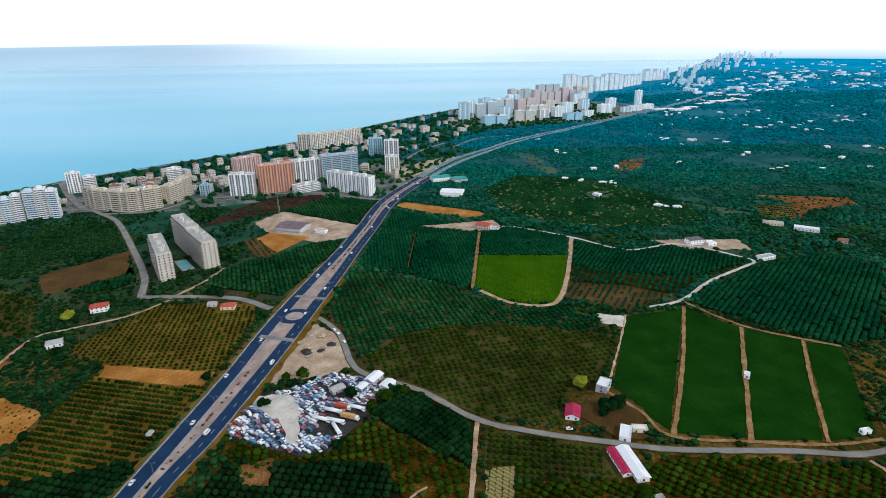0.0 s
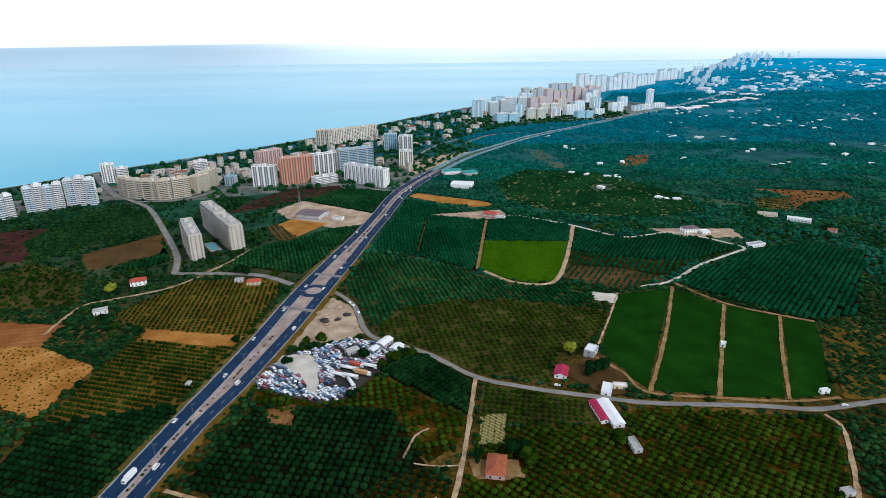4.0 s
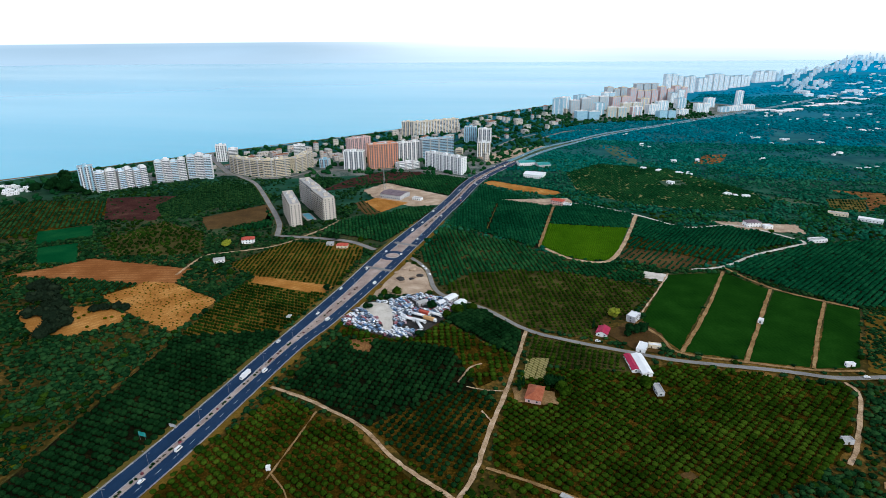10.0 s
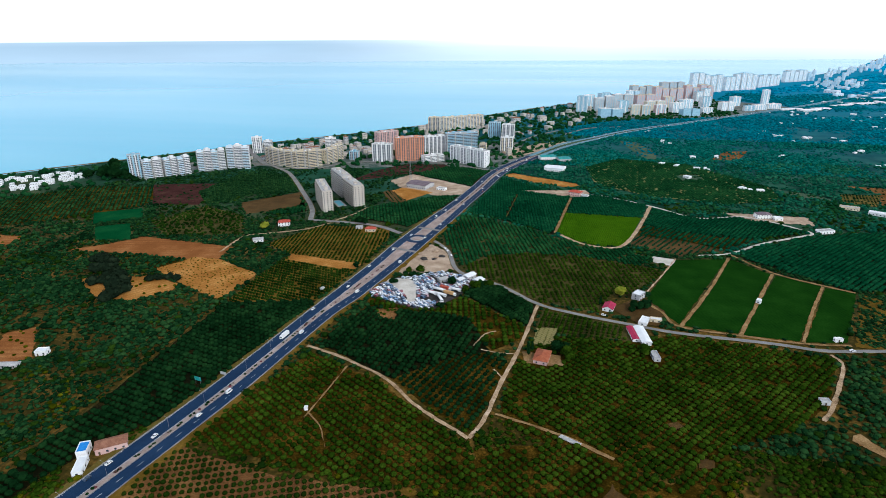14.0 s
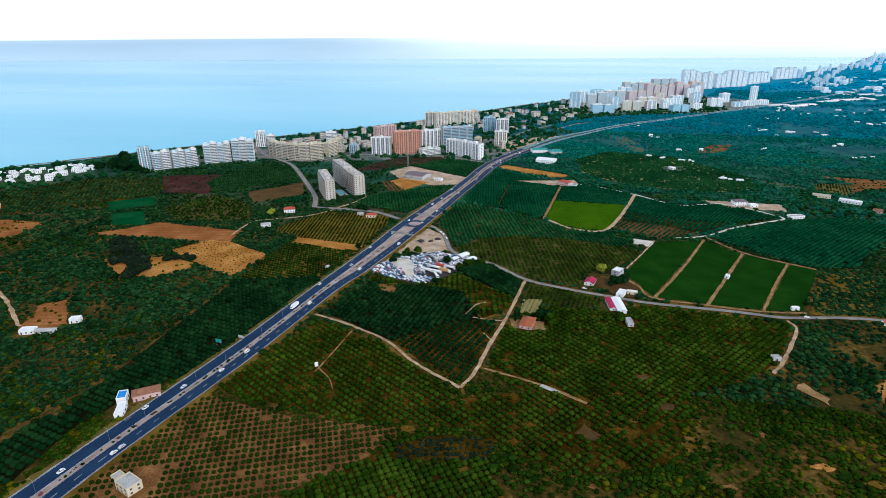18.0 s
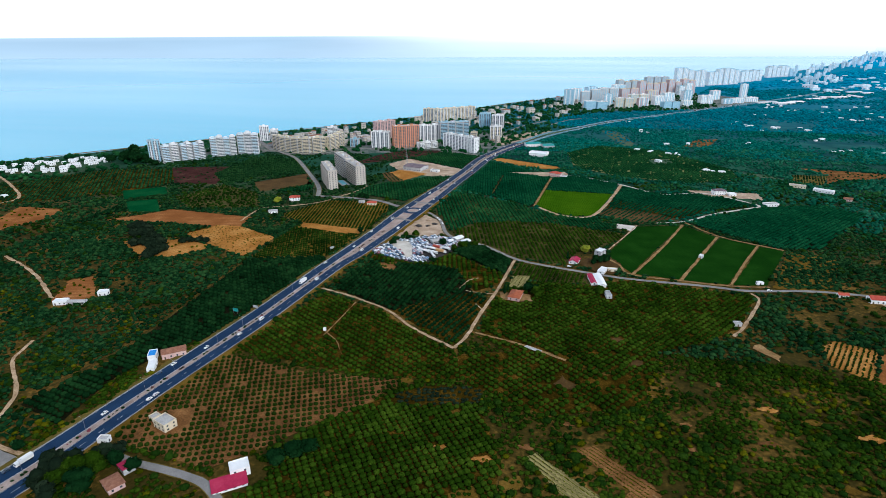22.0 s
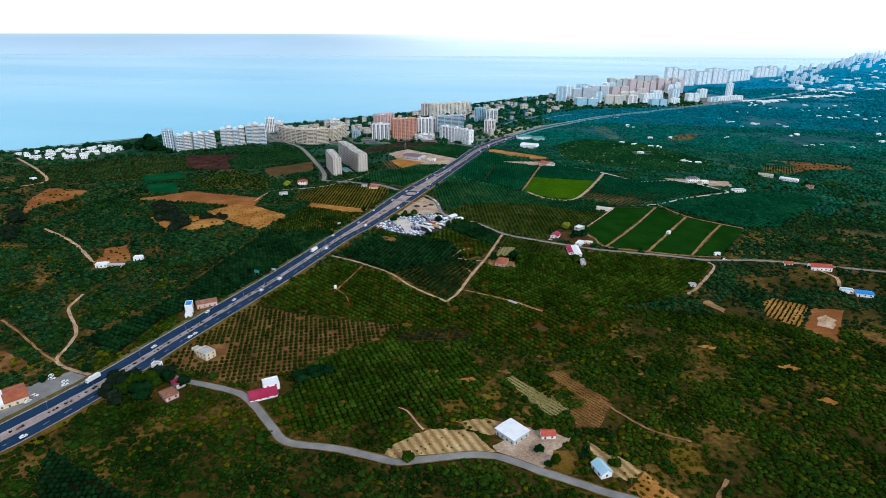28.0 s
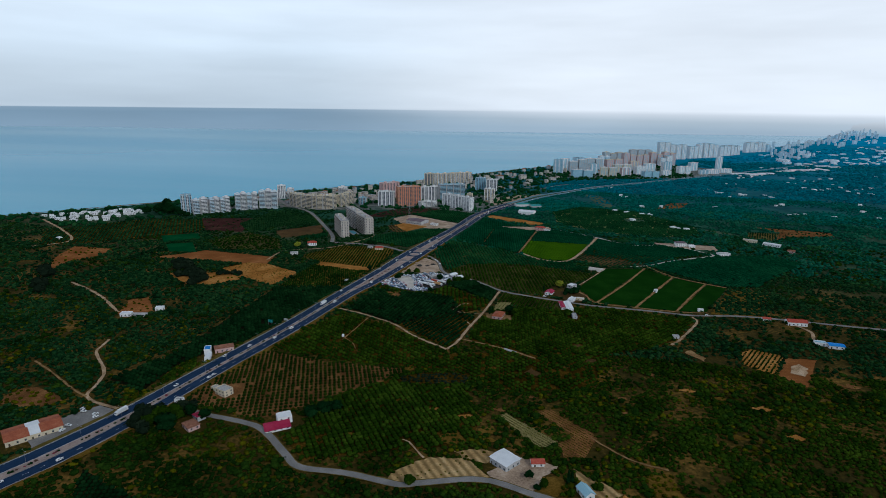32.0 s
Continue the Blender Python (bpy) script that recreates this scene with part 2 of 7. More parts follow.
SOIL_GROVE = mat("grove_floor", [(0.016, 0.018, 0.004), (0.055, 0.048, 0.012), (0.120, 0.095, 0.030)], 0.03, 0.8, 0.95, 0.15)
# far grass and asphalt: distance haze paled into both colours
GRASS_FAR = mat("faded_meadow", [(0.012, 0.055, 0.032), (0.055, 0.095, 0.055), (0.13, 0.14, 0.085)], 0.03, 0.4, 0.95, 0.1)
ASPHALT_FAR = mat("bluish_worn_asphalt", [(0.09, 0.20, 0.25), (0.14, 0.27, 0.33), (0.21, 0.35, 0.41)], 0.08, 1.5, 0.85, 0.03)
# near-black: the shade in gaps between trees is put into the colour
SOIL_SHADED = mat("shaded_orchard_floor", [(0.002, 0.004, 0.001), (0.007, 0.008, 0.002), (0.040, 0.028, 0.007)], 0.05, 0.8, 0.95, 0.15)
PLOT = mat("pale_plot_soil", [(0.085, 0.070, 0.020), (0.16, 0.13, 0.050), (0.26, 0.21, 0.10)], 0.06, 0.9, 0.95, 0.15, stripes=(-50, 2.4, 0.7, (0.36, 0.32, 0.12)))
SOIL_GROVE_BROWN = mat("orange_brown_tilled_soil", [(0.060, 0.027, 0.010), (0.160, 0.074, 0.026), (0.35, 0.175, 0.064)], 0.06, 1.0, 0.95, 0.15, spec=0.0)
# very dark brownish grey, for the scrap yard and some heaps
YARD_DARK = mat("oily_dark_earth", [(0.020, 0.019, 0.020), (0.050, 0.046, 0.044), (0.10, 0.090, 0.080)], 0.12, 1.2, 0.9, 0.1)
BEIGE = mat("beige_render", [(0.42, 0.37, 0.32), (0.55, 0.49, 0.43), (0.66, 0.60, 0.53)], 0.15, 1.5, 0.85)
# white walls with the blue of distance haze put into the colour
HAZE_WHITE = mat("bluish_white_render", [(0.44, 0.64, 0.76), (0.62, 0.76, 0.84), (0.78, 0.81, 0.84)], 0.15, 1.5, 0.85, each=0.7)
ASPHALT = mat("asphalt", [(0.008, 0.023, 0.058), (0.012, 0.033, 0.078), (0.020, 0.047, 0.102)], 0.06, 2.0, 0.7, 0.02)
ASPHALT_PALE = mat("worn_asphalt", [(0.14, 0.135, 0.13), (0.22, 0.21, 0.20), (0.32, 0.305, 0.29)], 0.08, 1.5, 0.85, 0.03)
TOWN_FLOOR = mat("dusty_town_ground", [(0.008, 0.040, 0.022), (0.07, 0.10, 0.085), (0.20, 0.20, 0.18), (0.32, 0.29, 0.26)], 0.03, 0.25, 0.95, 0.05)
PAVING = mat("shoulder_gravel", [(0.17, 0.165, 0.165), (0.30, 0.285, 0.28), (0.46, 0.43, 0.41)], 0.1, 1.5, 0.9, 0.05)
MEDIAN = mat("median_soil", [(0.19, 0.14, 0.12), (0.33, 0.25, 0.215), (0.50, 0.40, 0.35)], 0.08, 1.2, 0.95, 0.1)
DIRT = mat("dirt_track", [(0.16, 0.095, 0.045), (0.43, 0.295, 0.175), (0.66, 0.50, 0.35)], 0.12, 1.2, 0.95, 0.15, spec=0.0)
DIRT_BROWN = mat("brown_track", [(0.10, 0.058, 0.022), (0.26, 0.155, 0.065), (0.42, 0.28, 0.14)], 0.12, 1.2, 0.95, 0.15, spec=0.0)
LINE = mat("road_paint", [(0.55, 0.55, 0.54), (0.72, 0.72, 0.70)], 0.5, 3.0, 0.7)
WHITE = mat("white_render", [(0.70, 0.70, 0.71), (0.80, 0.80, 0.80), (0.86, 0.86, 0.85)], 0.15, 1.5, 0.85, each=0.15)
CREAM = mat("cream_render", [(0.52, 0.44, 0.31), (0.64, 0.55, 0.40), (0.72, 0.64, 0.50)], 0.15, 1.5, 0.85)
GREYW = mat("grey_render", [(0.34, 0.34, 0.36), (0.46, 0.46, 0.47), (0.58, 0.57, 0.56)], 0.15, 1.5, 0.85)
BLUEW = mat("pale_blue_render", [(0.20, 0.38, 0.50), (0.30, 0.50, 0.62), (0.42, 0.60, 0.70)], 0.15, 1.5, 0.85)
PINKW = mat("pink_render", [(0.50, 0.32, 0.30), (0.60, 0.40, 0.37), (0.68, 0.50, 0.46)], 0.15, 1.5, 0.85)
ORANGEW = mat("terracotta_render", [(0.50, 0.20, 0.11), (0.60, 0.27, 0.16), (0.66, 0.36, 0.24)], 0.15, 1.5, 0.85)
CONCRETE = mat("roof_concrete", [(0.28, 0.28, 0.28), (0.42, 0.41, 0.40), (0.56, 0.55, 0.53)], 0.2, 1.5, 0.9, 0.05)
GLASS_DARK = mat("window_glass", [(0.02, 0.03, 0.04), (0.04, 0.055, 0.07), (0.08, 0.10, 0.12)], 0.3, 1.0, 0.12, each=0.5, spec=0.5)
GLASS_MID = mat("bluish_window_glass", [(0.05, 0.065, 0.085), (0.085, 0.11, 0.135), (0.14, 0.17, 0.20)], 0.3, 1.0, 0.15, each=0.5, spec=0.5)
TILE_RED = mat("red_roof_tiles", [(0.30, 0.05, 0.035), (0.42, 0.08, 0.055), (0.52, 0.14, 0.09)], 0.6, 5.0, 0.85, 0.05, each=0.2)
TILE_BROWN = mat("weathered_roof_tiles", [(0.15, 0.07, 0.045), (0.26, 0.12, 0.075), (0.34, 0.18, 0.12)], 0.5, 5.0, 0.9, 0.05)
SHEET_CRIMSON = mat("crimson_roof_sheet", [(0.26, 0.015, 0.05), (0.36, 0.025, 0.07), (0.44, 0.05, 0.10)], 0.2, 3.0, 0.55, 0.02)
SHEET_WHITE = mat("white_roof_sheet", [(0.66, 0.68, 0.70), (0.78, 0.79, 0.80), (0.86, 0.86, 0.86)], 0.2, 3.0, 0.5, 0.02)
SHEET_BLUE = mat("light_blue_roof_sheet", [(0.25, 0.46, 0.56), (0.34, 0.55, 0.64), (0.44, 0.62, 0.70)], 0.2, 3.0, 0.5, 0.02)
SHEET_VIVID = mat("bright_blue_tarpaulin", [(0.02, 0.16, 0.50), (0.03, 0.24, 0.66), (0.06, 0.32, 0.74)], 0.5, 3.0, 0.5)
SHEET_TEAL = mat("teal_roof_sheet", [(0.02, 0.20, 0.20), (0.03, 0.28, 0.27), (0.06, 0.36, 0.34)], 0.2, 3.0, 0.5)
SHEET_RUST = mat("rust_red_roof_sheet", [(0.22, 0.06, 0.03), (0.34, 0.10, 0.05), (0.44, 0.17, 0.09)], 0.2, 3.0, 0.6, 0.02)
RUST = mat("rusty_roof_sheet", [(0.10, 0.08, 0.10), (0.17, 0.13, 0.15), (0.26, 0.20, 0.20)], 0.15, 1.5, 0.7, 0.05)
METAL = mat("galvanised_steel", [(0.30, 0.31, 0.32), (0.45, 0.46, 0.47)], 0.5, 4.0, 0.45, metal=0.8)
RUBBER = mat("rubber", [(0.012, 0.012, 0.012), (0.03, 0.03, 0.03)], 2.0, 9.0, 0.85)
PAINT = mat("car_paint", [(0.03, 0.05, 0.09), (0.10, 0.22, 0.40), (0.45, 0.52, 0.60), (0.74, 0.76, 0.80), (0.80, 0.80, 0.80), (0.62, 0.64, 0.68), (0.24, 0.04, 0.05)], 0.02, 0.1, 0.3, each=0.95, coat=0.4, spec=0.4)
PAINT_WHITE = mat("white_vehicle_paint", [(0.70, 0.71, 0.72), (0.80, 0.80, 0.80)], 0.3, 1.5, 0.35, coat=0.4)
PAINT_TAN = mat("tan_vehicle_paint", [(0.48, 0.27, 0.11), (0.58, 0.36, 0.17)], 0.3, 1.5, 0.45)
WATER_POOL = mat("pool_water", [(0.10, 0.34, 0.44), (0.16, 0.42, 0.52)], 0.2, 1.5, 0.08)

# the sea
SEA = bpy.data.materials.new("sea_water")
SEA.use_nodes = True
sn, sl = SEA.node_tree.nodes, SEA.node_tree.links
sn.remove(sn["Principled BSDF"])
sco = sn.new("ShaderNodeTexCoord")
sstretch = sn.new("ShaderNodeMapping"); sstretch.inputs["Rotation"].default_value = (0, 0, radians(-48)); sstretch.inputs["Scale"].default_value = (0.35, 1.6, 1.0)
sl.new(sco.outputs["Object"], sstretch.inputs[0])
sbroad = sn.new("ShaderNodeTexNoise"); sbroad.inputs["Scale"].default_value, sbroad.inputs["Detail"].default_value = 0.0011, 6.0
sl.new(sstretch.outputs[0], sbroad.inputs["Vector"])


def sea_colours(dark, pale):
    r = sn.new("ShaderNodeValToRGB")
    r.color_ramp.elements[0].position, r.color_ramp.elements[0].color = 0.34, (*dark, 1)
    r.color_ramp.elements[1].position, r.color_ramp.elements[1].color = 0.68, (*pale, 1)
    sl.new(sbroad.outputs["Fac"], r.inputs[0])
    return r.outputs[0]


sdeep, sgloss, smix, sfres = sn.new("ShaderNodeBsdfDiffuse"), sn.new("ShaderNodeBsdfGlossy"), sn.new("ShaderNodeMixShader"), sn.new("ShaderNodeFresnel")
sl.new(sea_colours((0.004, 0.36, 0.52), (0.05, 0.43, 0.58)), sdeep.inputs["Color"])
sl.new(sea_colours((0.41, 0.53, 0.62), (0.49, 0.575, 0.64)), sgloss.inputs["Color"])
sgloss.inputs["Roughness"].default_value, sfres.inputs["IOR"].default_value = 0.1, 1.4
sl.new(sfres.outputs[0], smix.inputs[0]); sl.new(sdeep.outputs[0], smix.inputs[1]); sl.new(sgloss.outputs[0], smix.inputs[2])
sl.new(smix.outputs[0], sn["Material Output"].inputs["Surface"])

# ---- mesh helpers ----


def mesh_of(name, verts, faces, material, smooth=False):
    me = bpy.data.meshes.new(name)
    me.from_pydata([tuple(v) for v in verts], [], [tuple(f) for f in faces])
    me.materials.append(material)
    if smooth:
        me.polygons.foreach_set("use_smooth", [True] * len(me.polygons))
    me.update()
    return me


def tri_mesh(name, verts, tris, material, smooth=False):
    me = bpy.data.meshes.new(name)
    me.vertices.add(len(verts))
    me.vertices.foreach_set("co", np.asarray(verts, np.float32).ravel())
    me.loops.add(len(tris) * 3)
    me.loops.foreach_set("vertex_index", np.asarray(tris, np.int32).ravel())
    me.polygons.add(len(tris))
    me.polygons.foreach_set("loop_start", np.arange(0, len(tris) * 3, 3, dtype=np.int32))
    me.materials.append(material)
    if smooth:
        me.polygons.foreach_set("use_smooth", [True] * len(tris))
    me.update(calc_edges=True)
    return me


class Shape:
    """Gathers boxes, prisms and rods into one mesh."""

    def __init__(self):
        self.v, self.f = [], []

    def add(self, verts, faces):
        k = len(self.v)
        self.v += [tuple(p) for p in verts]
        self.f += [tuple(i + k for i in f) for f in faces]
        return self

    def box(self, x0, y0, z0, x1, y1, z1, bevel=0.0):
        if not bevel:
            p = [(x, y, z) for z in (z0, z1) for x, y in ((x0, y0), (x1, y0), (x1, y1), (x0, y1))]
            return self.add(p, [(3, 2, 1, 0), (4, 5, 6, 7), (0, 1, 5, 4), (1, 2, 6, 5), (2, 3, 7, 6), (3, 0, 4, 7)])
        b = bevel
        ring = lambda a, z: [(x0 + a, y0 + b, z), (x0 + b, y0 + a, z), (x1 - b, y0 + a, z), (x1 - a, y0 + b, z), (x1 - a, y1 - b, z), (x1 - b, y1 - a, z), (x0 + b, y1 - a, z), (x0 + a, y1 - b, z)]
        p = ring(0, z0) + ring(0, z1 - b) + ring(b * 0.7, z1)
        f = [tuple(range(7, -1, -1)), tuple(range(16, 24))]
        for r in (0, 8):
            f += [(r + i, r + (i + 1) % 8, r + 8 + (i + 1) % 8, r + 8 + i) for i in range(8)]
        return self.add(p, f)

    def prism(self, outline, z0, z1):
        n = len(outline)
        p = [(x, y, z0) for x, y in outline] + [(x, y, z1) for x, y in outline]
        return self.add(p, [tuple(range(n - 1, -1, -1)), tuple(range(n, 2 * n))] + [(i, (i + 1) % n, n + (i + 1) % n, n + i) for i in range(n)])

    def side(self, outline, y0, y1):
        """An outline in x and z, drawn out along y."""
        n = len(outline)
        p = [(x, y0, z) for x, z in outline] + [(x, y1, z) for x, z in outline]
        return self.add(p, [tuple(range(n)), tuple(range(2 * n - 1, n - 1, -1))] + [(i, n + i, n + (i + 1) % n, (i + 1) % n) for i in range(n)])

    def rod(self, a, b, r0, r1=None, n=7):
        a, b = Vector(a), Vector(b)
        r1 = r0 if r1 is None else r1
        q = (b - a).to_track_quat("Z", "Y")
        p = [a + q @ Vector((r0 * math.cos(i * math.tau / n), r0 * math.sin(i * math.tau / n), 0)) for i in range(n)]
        p += [b + q @ Vector((r1 * math.cos(i * math.tau / n), r1 * math.sin(i * math.tau / n), 0)) for i in range(n)]
        return self.add(p, [tuple(range(n - 1, -1, -1)), tuple(range(n, 2 * n))] + [(i, (i + 1) % n, n + (i + 1) % n, n + i) for i in range(n)])

    def mesh(self, name, material, smooth=False):
        return mesh_of(name, self.v, self.f, material, smooth)


def thing(name, label, category, place, turn=0.0, group="", kind=""):
    """An empty at a thing's base."""
    ob = new(name)
    ob.matrix_basis = pose(*place, 0, 0, turn)
    return tagged(ob, label, category, group, kind)


def part(name, shape, material, parent, label="", at=(0, 0, 0), turn=0.0, smooth=False):
    me = shape if isinstance(shape, bpy.types.Mesh) else shape.mesh(name, material, smooth)
    ob = new(name, me)
    ob.parent = parent
    ob.matrix_basis = pose(*at, 0, 0, turn)
    return tagged(ob, label)


def smooth_line(points, step=6.0):
    """A curve through the points, cut into even steps."""
    p = [np.array(q, float) for q in points]
    p = [2 * p[0] - p[1]] + p + [2 * p[-1] - p[-2]]
    out = []
    for i in range(1, len(p) - 2):
        k = max(2, int(np.linalg.norm(p[i + 1] - p[i]) / step))
        for s in np.arange(k) / k:
            out.append(0.5 * (2 * p[i] + (p[i + 1] - p[i - 1]) * s + (2 * p[i - 1] - 5 * p[i] + 4 * p[i + 1] - p[i + 2]) * s ** 2 + (3 * p[i] - p[i - 1] - 3 * p[i + 1] + p[i + 2]) * s ** 3))
    return np.array(out + [p[-2]])


def normals(line):
    d = np.gradient(line, axis=0)
    d /= np.linalg.norm(d, axis=1)[:, None]
    return np.stack([-d[:, 1], d[:, 0]], 1)


def inside(pts, poly):
    """Which of the points lie in the outline."""
    x, y = pts[:, 0], pts[:, 1]
    hit = np.zeros(len(pts), bool)
    for (x0, y0), (x1, y1) in zip(poly, poly[1:] + poly[:1]):
        if y0 == y1:
            continue
        hit ^= ((y0 > y) != (y1 > y)) & (x < (x1 - x0) * (y - y0) / (y1 - y0) + x0)
    return hit


def away(pts, line):
    """Each point's distance from a line of points."""
    best = np.full(len(pts), 1e9)
    for a, b in zip(line[:-1], line[1:]):
        d = b - a
        s = np.clip(((pts - a) @ d) / max(d @ d, 1e-9), 0, 1)
        best = np.minimum(best, np.hypot(*(pts - a - s[:, None] * d).T))
    return best

# ---- the land and the sea ----
MID = np.array((45.0, -186.0))
COAST = [(-5200, -3400), (-3000, -1600), (-1500, -30), (-989, 514), (-900, 620), (-784, 760), (-690, 872), (-610, 975), (-520, 1075), (-420, 1190), (-330, 1310),
         (-217, 1504), (-109, 1681), (42, 1890), (230, 2200), (450, 2420), (760, 2690), (1000, 3060), (1470, 3740), (1890, 4450), (2450, 5560), (2820, 6350), (3330, 7400), (3900, 8600), (4400, 9700), (5000, 11000), (7000, 14500)]
COAST_LINE = np.array(COAST, float)


def shore(pts):
    """Metres inland from the shore line, negative at sea."""
    ring = COAST + [(40000, 14500), (40000, -30000), (-5200, -30000)]
    return np.where(inside(pts, ring), 1, -1) * away(pts, COAST_LINE)


az = np.radians(np.concatenate([np.arange(-180, -60, 4), np.arange(-60, -5, 0.75), np.arange(-5, 62, 0.4), np.arange(62, 180, 4)]))
rings = np.concatenate([[0.5], np.geomspace(60, 4000, 84), np.geomspace(4150, 60000, 40)])
far_ring = np.where(rings < 4000, rings, 4000 + 1700 * (1 - np.exp(-(rings - 4000) / 2600)))
aa, rr = np.meshgrid(az, rings)
true = np.stack([np.sin(aa) * rr, np.cos(aa) * rr], -1).reshape(-1, 2) + MID
inland = shore(true)
_, ff = np.meshgrid(az, far_ring)
lift = 219 * (1 - ff / np.maximum(rr, ff))            # beyond 4 km the land is pulled nearer and raised to fit the camera's view
gz = np.where(inland > 0, np.minimum(0, inland * 0.05 - 1.2) + lift.ravel(), np.maximum(-6, inland * 0.05 - 1.2))
pos = np.stack([np.sin(aa) * ff, np.cos(aa) * ff], -1).reshape(-1, 2) + MID
na, nr = len(az), len(rings)
gq = [(i * na + j, i * na + (j + 1) % na, (i + 1) * na + (j + 1) % na, (i + 1) * na + j) for i in range(nr - 1) for j in range(na)]
GROUND_MAT = mat("coastal_plain", [(0.008, 0.012, 0.002), (0.056, 0.040, 0.007), (0.260, 0.138, 0.030)], 0.018, 0.35, 0.95, 0.1)
# woodland tones take over further inland, then haze is painted in as blue
gn, gl = GROUND_MAT.node_tree.nodes, GROUND_MAT.node_tree.links
gco = gn.new("ShaderNodeTexCoord")
gsep = gn.new("ShaderNodeSeparateXYZ"); gl.new(gco.outputs["Object"], gsep.inputs[0])
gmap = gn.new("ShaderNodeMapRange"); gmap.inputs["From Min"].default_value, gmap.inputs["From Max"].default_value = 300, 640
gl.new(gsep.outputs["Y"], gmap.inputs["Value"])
gwood = gn.new("ShaderNodeTexNoise"); gwood.inputs["Scale"].default_value, gwood.inputs["Detail"].default_value = 0.022, 12.0
gl.new(gco.outputs["Object"], gwood.inputs["Vector"])
gramp = gn.new("ShaderNodeValToRGB")
gramp.color_ramp.elements[0].position, gramp.color_ramp.elements[0].color = 0.36, (0.002, 0.030, 0.017, 1)
gramp.color_ramp.elements[1].position, gramp.color_ramp.elements[1].color = 0.66, (0.022, 0.090, 0.050, 1)
gl.new(gwood.outputs["Fac"], gramp.inputs[0])
# blue haze grows with distance inside the base colour
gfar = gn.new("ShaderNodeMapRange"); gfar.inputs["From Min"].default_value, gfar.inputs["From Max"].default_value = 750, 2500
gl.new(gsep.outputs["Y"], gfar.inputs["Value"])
ghaze = gn.new("ShaderNodeMix"); ghaze.data_type = "RGBA"
gl.new(gfar.outputs[0], ghaze.inputs["Factor"])
gl.new(gramp.outputs[0], ghaze.inputs["A"])
ghaze.inputs["B"].default_value = (0.005, 0.20, 0.33, 1)
gbare = gn.new("ShaderNodeTexNoise"); gbare.inputs["Scale"].default_value, gbare.inputs["Detail"].default_value = 0.009, 6.0
gl.new(gco.outputs["Object"], gbare.inputs["Vector"])
gopen = gn.new("ShaderNodeMapRange"); gopen.inputs["From Min"].default_value, gopen.inputs["From Max"].default_value, gopen.inputs["To Max"].default_value = 0.57, 0.68, 0.35
gl.new(gbare.outputs["Fac"], gopen.inputs["Value"])
gtan = gn.new("ShaderNodeMix"); gtan.data_type = "RGBA"
gl.new(gopen.outputs[0], gtan.inputs["Factor"]); gl.new(gramp.outputs[0], gtan.inputs["A"])
gtan.inputs["B"].default_value = (0.10, 0.12, 0.07, 1)
gl.new(gtan.outputs["Result"], ghaze.inputs["A"])
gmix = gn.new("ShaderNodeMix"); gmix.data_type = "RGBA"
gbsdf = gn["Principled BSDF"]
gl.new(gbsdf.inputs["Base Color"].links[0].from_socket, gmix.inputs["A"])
gl.new(ghaze.outputs["Result"], gmix.inputs["B"])
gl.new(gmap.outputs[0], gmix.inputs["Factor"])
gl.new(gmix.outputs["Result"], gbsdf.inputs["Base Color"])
SPLIT = int(np.searchsorted(rings, 4400))
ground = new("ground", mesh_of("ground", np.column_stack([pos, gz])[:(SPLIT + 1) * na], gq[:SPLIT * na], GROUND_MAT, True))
# the blue of distance haze is put into this land's own colour
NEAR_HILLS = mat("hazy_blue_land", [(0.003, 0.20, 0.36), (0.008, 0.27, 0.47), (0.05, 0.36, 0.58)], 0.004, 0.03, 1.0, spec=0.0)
FAR_HILLS = bpy.data.materials.new("pale_hazy_distance")       # glowing backdrop: bright haze beyond the bay, painted by height
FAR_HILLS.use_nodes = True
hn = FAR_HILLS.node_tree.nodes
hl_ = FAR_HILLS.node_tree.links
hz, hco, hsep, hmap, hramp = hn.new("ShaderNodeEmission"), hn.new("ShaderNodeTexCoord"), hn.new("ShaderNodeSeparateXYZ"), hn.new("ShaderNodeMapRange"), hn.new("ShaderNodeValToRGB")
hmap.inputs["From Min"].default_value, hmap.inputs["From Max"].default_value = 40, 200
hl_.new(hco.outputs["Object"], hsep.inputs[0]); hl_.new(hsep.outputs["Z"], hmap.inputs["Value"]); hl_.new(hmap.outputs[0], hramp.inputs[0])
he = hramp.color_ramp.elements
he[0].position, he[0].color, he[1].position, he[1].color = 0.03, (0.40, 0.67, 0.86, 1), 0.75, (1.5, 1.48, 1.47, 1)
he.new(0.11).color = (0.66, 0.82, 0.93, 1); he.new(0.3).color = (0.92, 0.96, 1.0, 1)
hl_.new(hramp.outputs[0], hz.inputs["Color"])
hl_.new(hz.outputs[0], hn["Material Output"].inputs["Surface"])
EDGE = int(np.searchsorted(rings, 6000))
for lo, hi, m, lab in ((SPLIT, EDGE, NEAR_HILLS, "hazy blue land along the far bay"), (EDGE, nr - 1, FAR_HILLS, "glowing pale blue haze backdrop along the skyline")):
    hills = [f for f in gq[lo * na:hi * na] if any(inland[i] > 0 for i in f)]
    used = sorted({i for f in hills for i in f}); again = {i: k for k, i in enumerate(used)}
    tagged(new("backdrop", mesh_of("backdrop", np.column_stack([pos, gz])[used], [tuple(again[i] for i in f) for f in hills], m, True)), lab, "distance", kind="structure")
tagged(ground, "flat coastal plain of brown soil, scrub and dark woods", "ground", kind="structure")
n_sea = 96
